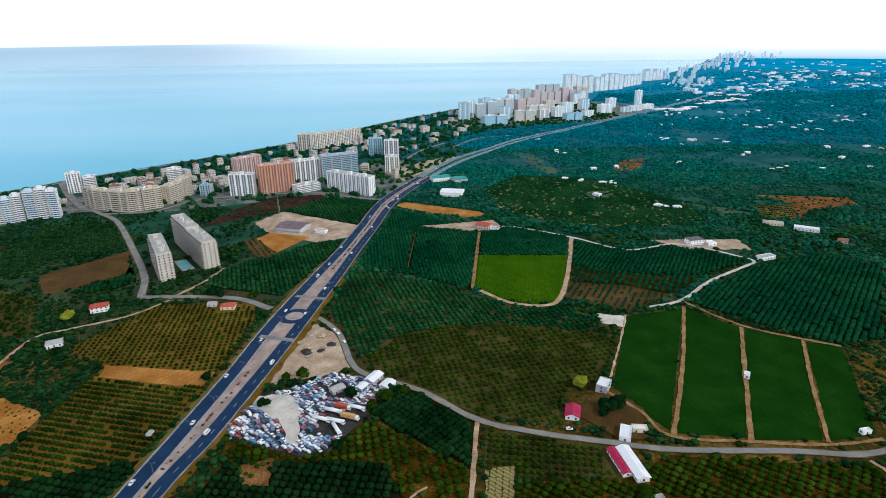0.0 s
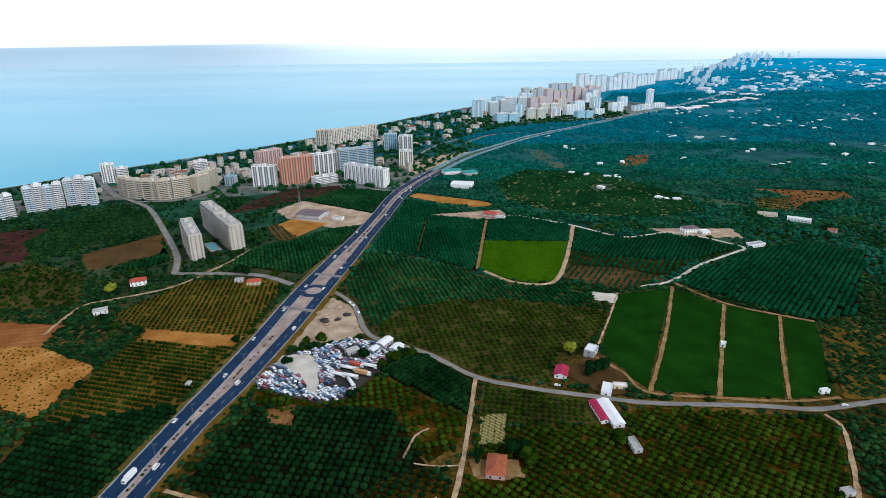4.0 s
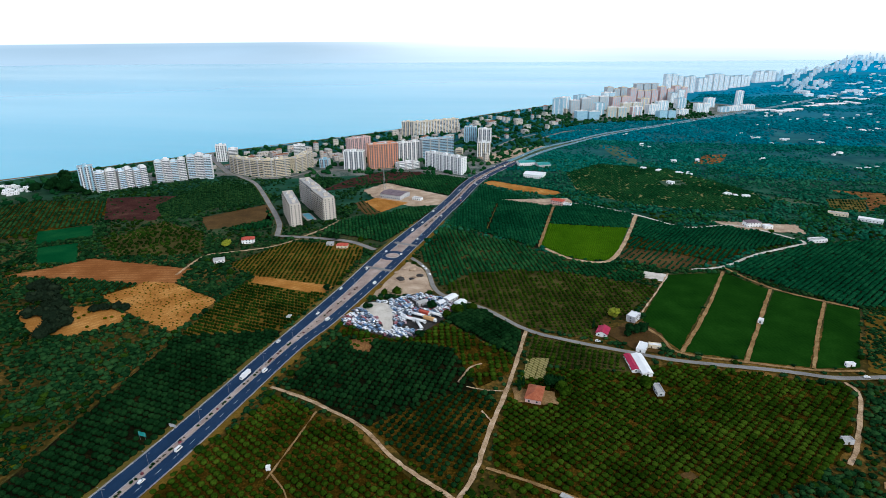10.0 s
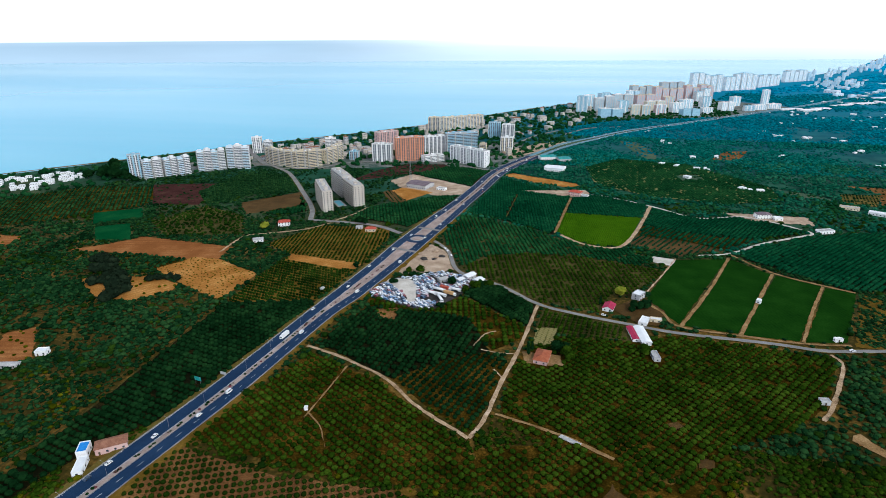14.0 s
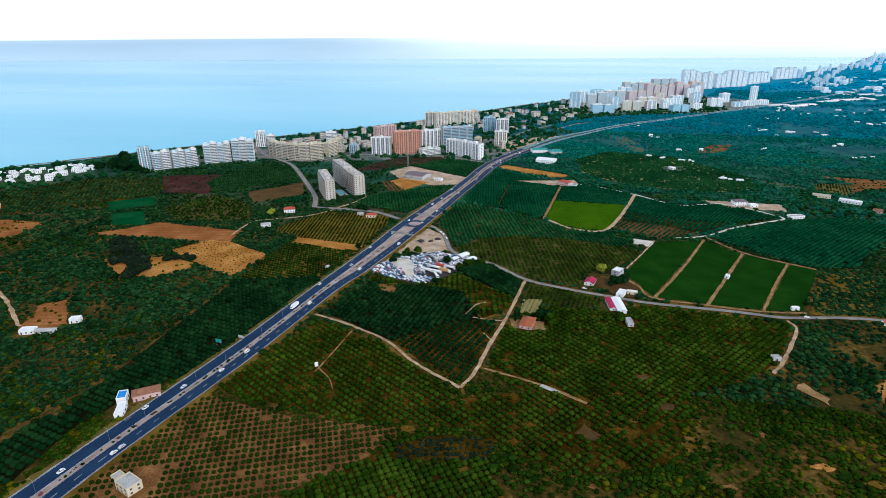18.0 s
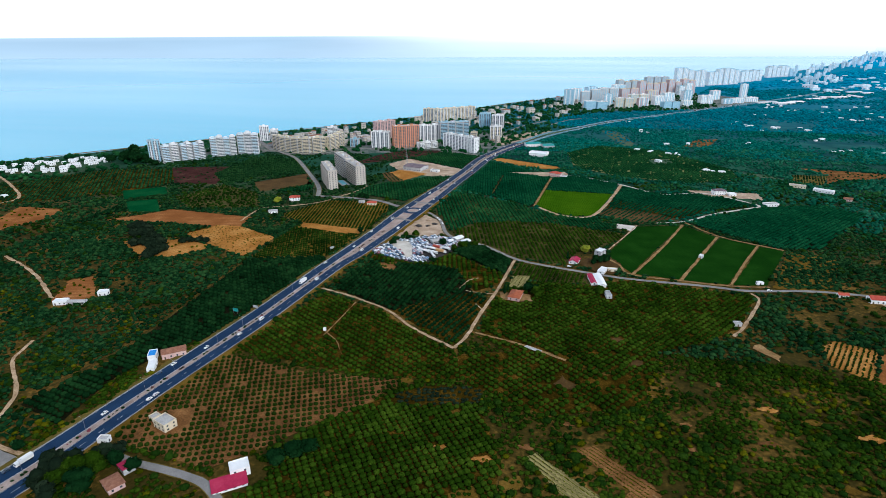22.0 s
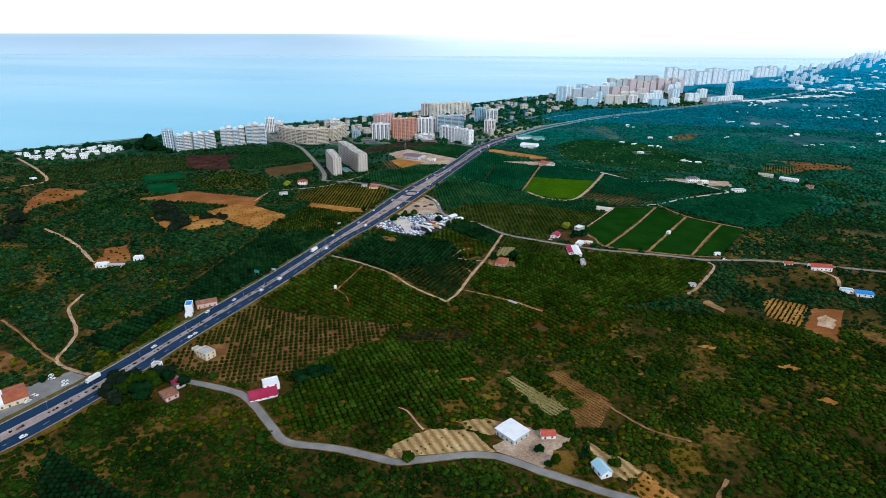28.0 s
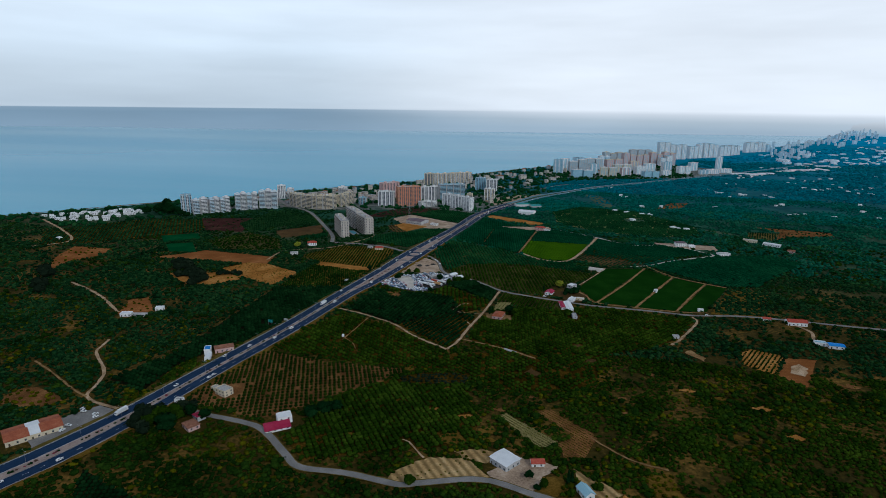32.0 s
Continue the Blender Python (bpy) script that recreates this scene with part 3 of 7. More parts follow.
sv = [(0, 0, -1.0)] + [(6200 * math.cos(i * math.tau / n_sea), 6200 * math.sin(i * math.tau / n_sea), -1.0) for i in range(n_sea)]
tagged(new("water", mesh_of("water", sv, [(0, 1 + i, 1 + (i + 1) % n_sea) for i in range(n_sea)], SEA)), "calm pale blue sea reaching to the horizon", "sea", kind="structure")

# ---- field plan: outlines in metres, with their cover and planting ----
LAYER = [0.05]


def layer():
    LAYER[0] += 0.004
    return LAYER[0]


def ragged(poly, wobble=0.8, step=4.0):
    out = []
    for a, b in zip(poly, poly[1:] + poly[:1]):
        a, b = np.array(a, float), np.array(b, float)
        d = b - a
        k = max(1, int(np.linalg.norm(d) / step))
        nrm = np.array((-d[1], d[0])) / max(np.linalg.norm(d), 1e-6)
        for i in range(k):
            q = a + d * i / k
            out.append(q + nrm * wobble * (0 if i == 0 else 1) * noise.noise(Vector((q[0] * 0.14, q[1] * 0.14, 0))) * 1.6)
    return out


def patch(name, poly, material, label, category="field", wobble=0.8):
    bm = bmesh.new()
    z = layer()
    f = bm.faces.new([bm.verts.new((p[0], p[1], z)) for p in ragged(poly, wobble)])
    if f.normal.z < 0 or sum((a[0] - b[0]) * (a[1] + b[1]) for a, b in zip(poly, poly[1:] + poly[:1])) < 0:
        bmesh.ops.reverse_faces(bm, faces=[f])
    bmesh.ops.triangulate(bm, faces=[f])
    bmesh.ops.recalc_face_normals(bm, faces=bm.faces)
    me = bpy.data.meshes.new(name)
    bm.to_mesh(me); bm.free()
    me.materials.append(material)
    ob = new(name, me)
    return tagged(ob, label, category, kind="structure")


# name: outline, cover, planting (turn of rows, metres along, metres across, crown radius, crown height, share standing, leaves)
FIELDS = [
    ("town_ground", [(-660, 600), (-500, 748), (-390, 742), (-200, 812), (-110, 795), (-60, 870), (-10, 1000), (-90, 1080), (-200, 1030), (-330, 960), (-480, 870), (-600, 800), (-690, 690)], TOWN_FLOOR, None),
    ("town_ground", [(20, 1480), (170, 1500), (420, 1570), (700, 1850), (560, 2000), (280, 2080), (150, 1850), (0, 1650)], TOWN_FLOOR, None),
    ("dark_orchard", [(-68, 741), (38, 651), (23, 478), (-5, 498), (-51, 527), (-91, 540)], SOIL_SHADED, (8, 4.0, 4.2, 2.5, 3.2, 0.99, LEAF_TEAL)),
    ("dark_orchard", [(40, 643), (80, 663), (139, 623), (127, 564), (32, 567)], SOIL_SHADED, (8, 4.0, 4.4, 2.5, 3.2, 0.99, LEAF_TEAL)),
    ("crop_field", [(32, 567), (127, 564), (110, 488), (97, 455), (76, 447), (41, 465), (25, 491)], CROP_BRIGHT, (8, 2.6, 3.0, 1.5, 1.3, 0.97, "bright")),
    ("dark_orchard", [(146, 608), (196, 579), (257, 593), (308, 544), (252, 509), (198, 510), (128, 537)], SOIL_SHADED, (62, 4.2, 4.6, 2.3, 3.0, 0.98, LEAF_TEAL)),
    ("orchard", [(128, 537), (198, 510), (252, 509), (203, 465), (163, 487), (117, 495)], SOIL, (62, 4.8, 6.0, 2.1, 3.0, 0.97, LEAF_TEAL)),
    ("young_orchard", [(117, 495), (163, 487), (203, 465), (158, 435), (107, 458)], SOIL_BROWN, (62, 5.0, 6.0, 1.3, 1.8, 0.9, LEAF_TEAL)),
    ("orchard", [(313, 532), (224, 467), (217, 439), (291, 375), (331, 383), (435, 528), (393, 561)], SOIL_SHADED, (50, 4.2, 5.0, 2.3, 3.0, 0.97, LEAF_TEAL)),
    ("crop_strip", [(149, 424), (201, 438), (131, 277), (109, 320)], CROP_GREEN, None),
    ("crop_strip", [(204, 438), (233, 403), (173, 271), (133, 275)], CROP_GREEN, None),
    ("crop_strip", [(236, 401), (269, 382), (215, 268), (175, 269)], CROP_GREEN, None),
    ("crop_strip", [(271, 379), (295, 374), (249, 273), (219, 267)], CROP_GREEN, None),
    ("orchard", [(-103, 446), (-90, 531), (-5, 491), (25, 466), (102, 441), (124, 425), (115, 396), (50, 412), (-5, 408), (-44, 391), (-62, 358)], SOIL_GROVE, (18, 4.8, 5.4, 2.15, 2.8, 0.95, LEAF_PLAIN)),
    ("orchard", [(-62, 358), (-44, 391), (-5, 408), (50, 412), (115, 396), (132, 387), (102, 327), (81, 321), (67, 283), (20, 294), (-20, 322), (-50, 343)], SOIL_GROVE, (14, 4.8, 5.4, 1.65, 2.4, 0.95, LEAF)),
    ("dense_orchard", [(-38, 324), (-18, 321), (17, 287), (13, 246), (-48, 295)], SOIL_SHADED, (45, 4.2, 4.6, 2.6, 3.8, 1.0, LEAF_DARK)),
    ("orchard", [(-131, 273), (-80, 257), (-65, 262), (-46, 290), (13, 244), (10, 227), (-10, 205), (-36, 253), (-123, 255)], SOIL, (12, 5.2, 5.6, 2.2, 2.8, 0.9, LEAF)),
    ("dark_orchard", [(-133, 218), (-123, 255), (-36, 253), (-11, 203), (-37, 189), (-71, 154), (-138, 187)], SOIL_SHADED, (-8, 5.0, 5.2, 2.3, 3.2, 0.99, LEAF_DARK)),
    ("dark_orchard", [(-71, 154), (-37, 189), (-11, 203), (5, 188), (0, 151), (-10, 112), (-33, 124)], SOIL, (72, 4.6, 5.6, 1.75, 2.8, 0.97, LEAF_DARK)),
    ("orchard", [(-139, 175), (-74, 146), (-12, 98), (20, 70), (-23, 62), (-90, 60), (-167, 71)], SOIL, (-30, 4.9, 5.0, 1.95, 2.6, 0.95, LEAF)),
    ("young_orchard", [(23, 281), (93, 266), (93, 241), (40, 238), (18, 242)], SOIL_GROVE, (-8, 4.4, 5.0, 1.7, 2.2, 0.98, LEAF)),
    ("orchard", [(20, 236), (40, 236), (93, 239), (123, 257), (232, 245), (205, 184), (176, 152), (135, 128), (100, 96), (40, 106), (10, 125), (5, 140), (9, 191)], SOIL, (-38, 4.8, 4.9, 2.1, 2.6, 0.97, LEAF)),
    ("orchard", [(-5, 96), (40, 112), (100, 92), (135, 128), (120, 60), (60, 40), (10, 60)], SOIL, (-38, 4.8, 4.9, 1.9, 2.6, 0.90, LEAF)),
    ("olive_grove", [(-166, 63), (-106, 54), (-32, 58), (-55, 18), (-69, 9), (-90, -20), (-114, -44), (-175, -36), (-186, -19)], SOIL_GROVE_BROWN, (24, 3.9, 5.0, 1.5, 2.1, 0.97, LEAF_GROVE)),
    ("dark_orchard", [(-243, 28), (-244, 64), (-249, 228), (-226, 243), (-170, 257), (-154, 308), (-166, 227), (-192, 83), (-212, 59), (-225, 20)], SOIL_SHADED, (-12, 5.0, 5.2, 2.35, 3.2, 0.99, LEAF_DARK)),
    ("dark_orchard", [(-243, 28), (-225, 20), (-222, -30), (-262, -18)], SOIL_SHADED, (-12, 5.0, 5.2, 2.35, 3.2, 0.99, LEAF_DARK)),
    ("orchard", [(-247, 350), (-163, 327), (-172, 257), (-248, 235), (-250, 293)], SOIL_OLIVE, (-12, 3.6, 5.2, 1.55, 2.2, 0.97, LEAF_DEEP)),
    ("olive_grove", [(-289, 378), (-256, 453), (-169, 459), (-160, 426), (-163, 345), (-247, 356)], SOIL_OLIVE, (10, 4.6, 5.0, 1.4, 1.8, 0.98, LEAF_DEEP)),
    ("bare_field", [(-247, 356), (-163, 345), (-167, 326), (-243, 341)], SOIL_ORANGE, None),
    ("bare_field", [(-493, 315), (-463, 341), (-441, 372), (-319, 362), (-314, 327), (-345, 318), (-417, 321)], SOIL_RUST, None),
    ("bare_field", [(-368, 292), (-343, 326), (-314, 327), (-254, 299), (-257, 239), (-298, 256), (-322, 268)], SOIL_ORANGE, (-10, 4.0, 5.0, 0.8, 0.7, 0.8, LEAF_OLIVE)),
    ("bare_field", [(-416, 252), (-394, 262), (-350, 272), (-314, 262), (-310, 246), (-333, 220), (-364, 216)], SOIL_ORANGE, (15, 8, 8, 1.6, 1.8, 0.25, LEAF_OLIVE)),
    ("orchard", [(-420, 322), (-345, 318), (-363, 289), (-436, 305)], SOIL, (15, 5.0, 5.4, 2.1, 2.6, 0.95, LEAF_MID)),
    ("orchard", [(-790, 420), (-690, 560), (-560, 580), (-530, 480), (-600, 400), (-700, 330)], SOIL, (35, 6.0, 6.4, 2.2, 2.6, 0.93, LEAF_MID)),
    ("orchard", [(-445, 500), (-372, 470), (-330, 400), (-420, 380), (-470, 420)], SOIL_GROVE, (20, 5.2, 6.0, 2.0, 2.6, 0.8, LEAF_DEEP)),
    ("crop_plot", [(-573, 440), (-525, 473), (-493, 435), (-536, 399)], CROP_TEAL, None),
    ("crop_plot", [(-526, 391), (-493, 412), (-447, 359), (-487, 348)], CROP_TEAL, None),
    ("tilled_field", [(-598, 588), (-538, 607), (-494, 616), (-460, 503), (-523, 490)], SOIL_RED, (20, 8, 8, 1.8, 1.6, 0.2, LEAF_MID)),
    ("grass_field", [(-502, 563), (-506, 683), (-427, 700), (-357, 627), (-416, 565), (-445, 501)], GRASS, (30, 3.4, 3.6, 1.9, 1.5, 0.88, LEAF_MID)),
    ("tilled_field", [(-408, 523), (-351, 595), (-311, 529), (-372, 477)], SOIL_BROWN, None),
    ("tilled_field", [(-287, 755), (-256, 813), (-184, 825), (-173, 809), (-196, 765), (-307, 670)], SOIL_RED, (20, 6, 6, 2.0, 1.8, 0.45, LEAF_PLAIN)),
    ("orchard", [(-240, 498), (-150, 470), (-124, 560), (-120, 620), (-148, 612), (-182, 575), (-205, 560), (-232, 520)], SOIL_SHADED, (20, 4.6, 4.8, 2.4, 3.0, 0.95, LEAF_PLAIN)),
    ("orchard", [(-98, 690), (-75, 785), (-120, 800), (-175, 805), (-198, 765), (-222, 742), (-106, 676)], SOIL_SHADED, (20, 4.6, 4.8, 2.4, 3.0, 0.93, LEAF_PLAIN)),
    ("orchard", [(-350, 480), (-312, 490), (-300, 505), (-335, 560), (-352, 590), (-312, 529)], SOIL_SHADED, (20, 5, 5, 2.8, 3.6, 0.9, LEAF_PLAIN)),
    ("bare_ground", [(-243, 690), (-220, 739), (-105, 674), (-112, 632), (-148, 613), (-219, 656)], SOIL_PALE, None),
    ("stubble_field", [(-224, 625), (-211, 651), (-159, 633), (-185, 582)], SOIL_ORANGE, None),
    ("tilled_field", [(-233, 616), (-226, 635), (-182, 577), (-196, 559)], SOIL_BROWN, (30, 6, 6, 1.3, 1.5, 0.9, LEAF_MID)),
    ("stubble_field", [(-69, 760), (-59, 780), (46, 729), (52, 711), (30, 704), (-21, 724)], SOIL_ORANGE, None),
    ("bare_ground", [(441, 798), (566, 778), (558, 744), (476, 720), (443, 677), (472, 753)], SOIL_GROVE_BROWN, (15, 7, 7, 1.8, 2.0, 0.45, LEAF_MID)),
    ("young_orchard", [(416, 741), (470, 747), (440, 680), (401, 691)], GRASS_DRY, (15, 5, 8, 1.6, 2.0, 0.95, LEAF_MID)),
    ("bare_pad", [(126, 430), (149, 424), (142, 405), (124, 413)], SOIL_WHITE, None),
    ("stubble_field", [(256, 164), (268, 175), (293, 165), (272, 121), (251, 137)], SOIL_ORANGE, (62, 2.7, 3.3, 0.9, 1.2, 0.95, LEAF_DEEP)),
    ("bare_pad", [(293, 161), (319, 163), (291, 103), (274, 121)], SOIL_RUST, None),
    ("vegetable_plot", [(52, 1), (58, 6), (68, -3), (80, -12), (95, -23), (90, -31), (83, -32), (70, -21)], PLOT, "rows"),
    ("vegetable_plot", [(78, 13), (89, 18), (102, 6), (118, -7), (121, -13), (112, -38), (99, -41), (95, -25), (106, -13), (91, 0)], SOIL_GROVE_BROWN, "rows"),
    ("orchard", [(-85, -22), (-68, 2), (-30, 52), (12, 58), (28, 22), (40, -10), (36, -40), (8, -52), (-20, -62), (-62, -82), (-88, -58), (-76, -42)], SOIL, (36, 4.0, 4.1, 2.0, 2.7, 0.97, LEAF)),
    ("dark_orchard", [(-188, -121), (-160, -131), (-118, -142), (-109, -156), (-122, -168), (-168, -150)], SOIL_SHADED, (20, 3.4, 3.8, 1.6, 2.2, 0.9, LEAF_DARK)),
    ("bare_slope", [(-112, -165), (-96, -163), (-80, -170), (-70, -182), (-110, -182)], SOIL_GROVE_BROWN, (20, 4, 4, 1.2, 1.2, 0.5, LEAF_OLIVE)),
    ("bare_slope", [(-4, -88), (-1, -77), (8, -66), (15, -60), (36, -56), (46, -62), (57, -71), (42, -75), (21, -82), (9, -87)], SAND, "slope"),
    ("bare_slope", [(104, -49), (112, -56), (124, -62), (134, -69), (127, -79), (118, -77), (114, -68), (107, -60)], SAND, (30, 4, 4, 1.0, 1.2, 0.3, LEAF_OLIVE)),
    ("bare_ground", [(-366, 108), (-386, 150), (-371, 163), (-350, 142), (-334, 124), (-345, 104)], SOIL_RUST, (20, 6, 6, 1.4, 1.6, 0.4, LEAF_OLIVE)),
    ("bare_ground", [(-318, -50), (-304, -43), (-285, -47), (-266, -57), (-272, -65), (-290, -72), (-312, -70)], SOIL_GROVE_BROWN, (20, 5, 5, 1.6, 1.8, 0.6, LEAF_OLIVE)),
    ("dry_meadow", [(134, -69), (143, -78), (153, -86), (162, -93), (149, -96), (136, -90), (125, -84)], SOIL_ORANGE, (-40, 2.2, 4.2, 1.0, 1.2, 0.7, LEAF_OLIVE)),
    ("dry_meadow", [(81, -64), (99, -60), (102, -74), (96, -80), (80, -76)], SOIL_OLIVE, (30, 4, 4, 1.2, 1.4, 0.35, LEAF_OLIVE)),
    ("dry_meadow", [(146, -48), (164, -42), (168, -64), (152, -68)], SOIL_OLIVE, (30, 3, 3, 1.2, 1.4, 0.7, LEAF_OLIVE)),
    ("bare_ground", [(-572, 221), (-620, 279), (-648, 340), (-576, 342), (-570, 290), (-584, 262)], SOIL_RUST, (20, 7, 7, 1.6, 1.8, 0.35, LEAF_OLIVE)),
    ("grove", [(62, 850), (120, 930), (235, 905), (330, 760), (325, 690), (250, 655), (150, 672), (75, 735)], PLOT, (12, 5.0, 5.8, 2.6, 2.8, 0.93, LEAF_PLAIN)),
    ("bare_ground", [(286, 960), (330, 962), (352, 1010), (372, 1060), (330, 1050), (306, 1010)], SOIL_GROVE_BROWN, (30, 7, 9, 2.4, 2.4, 0.6, LEAF_COOL)),
    ("dry_meadow", [(134, 1130), (170, 1120), (196, 1010), (188, 940), (170, 945), (150, 1040)], GRASS_FAR, (0, 9, 9, 3, 2.5, 0.5, LEAF_FAR)),
    ("dry_meadow", [(200, 815), (240, 830), (245, 790), (210, 780)], GRASS_FAR, (0, 9, 9, 2.6, 2.5, 0.6, LEAF_PLAIN)),
    ("dry_meadow", [(318, 760), (372, 735), (400, 700), (360, 705)], GRASS_FAR, (0, 8, 8, 2.2, 2.5, 0.6, LEAF_PLAIN)),
    ("dry_meadow", [(296, 372), (340, 360), (300, 262), (253, 268)], SOIL_OLIVE, (30, 3.6, 3.6, 1.6, 1.8, 0.84, LEAF_MID)),
    ("bare_ground", [(-118, 406), (-107, 415), (-83, 396), (-67, 351), (-79, 340), (-130, 327), (-128, 359)], SOIL_PALE, None),
    ("scrap_yard", [(-135, 288), (-123, 317), (-96, 330), (-80, 344), (-51, 336), (-38, 322), (-50, 295), (-67, 262), (-80, 257), (-131, 275)], YARD_DARK, None),
    ("bare_ground", [(-129, 316), (-103, 317), (-93, 302), (-86, 268), (-91, 266), (-103, 289), (-126, 304)], SOIL_WHITE, None),
    ("bare_slope", [(28, -50), (46, -43), (60, -46), (52, -58), (36, -56)], SAND, (30, 4, 4, 1.3, 1.5, 0.4, LEAF_OLIVE)),
    ("bare_slope", [(16, -34), (27, -26), (36, -37), (28, -45), (20, -42)], SOIL_OLIVE, (30, 3, 3, 1.2, 1.4, 0.55, LEAF)),
    ("bare_slope", [(40, -20), (50, -14), (52, -24), (44, -28)], SOIL_OLIVE, (30, 3, 3, 1.2, 1.4, 0.55, LEAF)),
    *[("bare_spot", [(x + r * k * math.cos(a), y + r * k * 0.55 * math.sin(a)) for a, k in zip(np.arange(0, 6.2, 0.7), (1.1, 0.8, 1.2, 0.7, 1.0, 1.3, 0.7, 1.0, 0.9))], (SOIL_ORANGE, SOIL_OLIVE, SOIL_GROVE_BROWN)[i % 3], (20, 3.2, 3.2, 0.9, 1.0, 0.3, LEAF_OLIVE))
      for i, (x, y, r) in enumerate(((30, -6, 6), (50, -32, 5), (143, 26, 4), (213, 148, 5), (-32, 58, 6), (74, 34, 4), (74, 74, 4), (7, 31, 5), (52, 9, 5), (5, -1, 4), (128, 77, 5), (186, 40, 6), (244, 57, 7), (214, 11, 6), (169, 96, 5), (194, 74, 6), (216, 66, 6), (325, 113, 8), (254, 20, 7), (-44, -47, 3), (142, 48, 4)))],
    ("vegetable_plot", [(18, 220), (20, 247), (36, 250), (33, 221)], PLOT, (82, 1.2, 3.6, 0.6, 0.6, 0.9, LEAF_OLIVE)),
    ("thicket", [(-36, 41), (-12, 56), (19, 59), (20, 43), (-8, 35), (-31, 30)], SOIL, (15, 2.6, 4.4, 1.5, 1.4, 0.8, LEAF_GREY)),
    ("yard", [(53, -67), (70, -46), (96, -50), (81, -79), (56, -71)], SOIL_PALE, None),
    ("forecourt", [(-250, -78), (-236, -55), (-205, -62), (-214, -90), (-236, -112), (-256, -97)], ASPHALT_PALE, None),
    ("bare_ground", [(-115, 250), (-98, 258), (-94, 236), (-107, 235)], SOIL_GROVE_BROWN, (12, 4, 4, 1.5, 1.8, 0.4, LEAF)),
    ("bare_ground", [(116, 108), (124, 109), (125, 117), (118, 116)], SOIL_BROWN, None),
    ("bare_ground", [(64, 74), (72, 70), (80, 72), (70, 86)], SOIL_BROWN, None),
    ("bare_ground", [(205, 150), (212, 158), (222, 142), (219, 134)], DIRT_BROWN, None),
    ("bare_ground", [(104, 143), (110, 147), (114, 143), (108, 138)], SOIL_BROWN, None),
    ("bare_ground", [(286, 128), (292, 144), (300, 150), (305, 141), (296, 124)], DIRT, None),
    ("yard", [(78, 296), (107, 325), (122, 300), (116, 270), (98, 272)], SOIL_BROWN, None),
    ("yard", [(12, 208), (40, 208), (42, 194), (14, 193)], DIRT_BROWN, None),
    ("yard", [(-40, 668), (60, 690), (70, 660), (30, 645)], SOIL_PALE, None),
    ("bare_ground", [(-100, 960), (-40, 1060), (20, 1110), (40, 1080), (-30, 975), (-70, 900)], SOIL_PALE, None),
    ("yard", [(230, 610), (330, 610), (330, 575), (260, 580)], SOIL_PALE, None),
]
LABELS = {"bare_spot": "small bare spot of ochre earth in scrub", "thicket": "dark ground under a grey-green thicket", "grove": "pale olive ground under a loose grove", "town_ground": "dusty paved ground between apartment blocks", "dark_orchard": "soil with painted shade under a dense dark orchard", "crop_field": "bright green low crop in rows", "orchard": "olive-brown ground under orchard rows", "young_orchard": "tilled soil between young trees",
          "crop_strip": "smooth lush green crop strip between tracks", "dense_orchard": "ground with painted shade under dense trees", "olive_grove": "brown tilled soil of an olive grove", "bare_field": "bare ochre stubble field with faint furrows",
          "crop_plot": "dark green crop plot beside scrub", "tilled_field": "dark tilled soil field", "grass_field": "rough green grass field", "bare_ground": "pale bare disturbed earth", "stubble_field": "ochre stubble field",
          "bare_pad": "pale bare pad of earth", "vegetable_plot": "striped vegetable plot on the hillside", "dry_meadow": "dry yellowish meadow with shrubs", "scrap_yard": "dark ground of a scrap yard",
          "yard": "trodden earth yard round buildings", "bare_slope": "pale sandy cut slope above the lane", "forecourt": "worn grey asphalt forecourt beside the highway"}
for nm, poly, cover, planting in FIELDS:
    patch(nm, poly, cover, LABELS[nm], wobble=2.0 if nm in ("bare_ground", "bare_slope", "bare_spot", "dry_meadow", "yard") else 0.8)
FIELD_POLYS = [f[1] for f in FIELDS]

# ---- roads ----


def ribbon(name, line, w0, w1, material, label, z=None, wobble=0.0, category="road", seed=0.0):
    """A strip along a line from w0 to w1 metres beside it (left is positive)."""
    z = layer() if z is None else z
    nr_ = normals(line)
    v = []
    for i, (p, q) in enumerate(zip(line, nr_)):
        k = [wobble * noise.noise(Vector((p[0] * 0.13, p[1] * 0.13, s + seed))) for s in (0, 7)]
        v += [(*(p + q * (w0 + k[0])), z), (*(p + q * (w1 + k[1])), z)]
    f = [(2 * i, 2 * i + 2, 2 * i + 3, 2 * i + 1) for i in range(len(line) - 1)]
    if w0 > w1:
        f = [tuple(reversed(q)) for q in f]
    me = mesh_of(name, v, [tuple(reversed(q)) for q in f], material)
    return tagged(new(name, me), label, category, kind="structure")


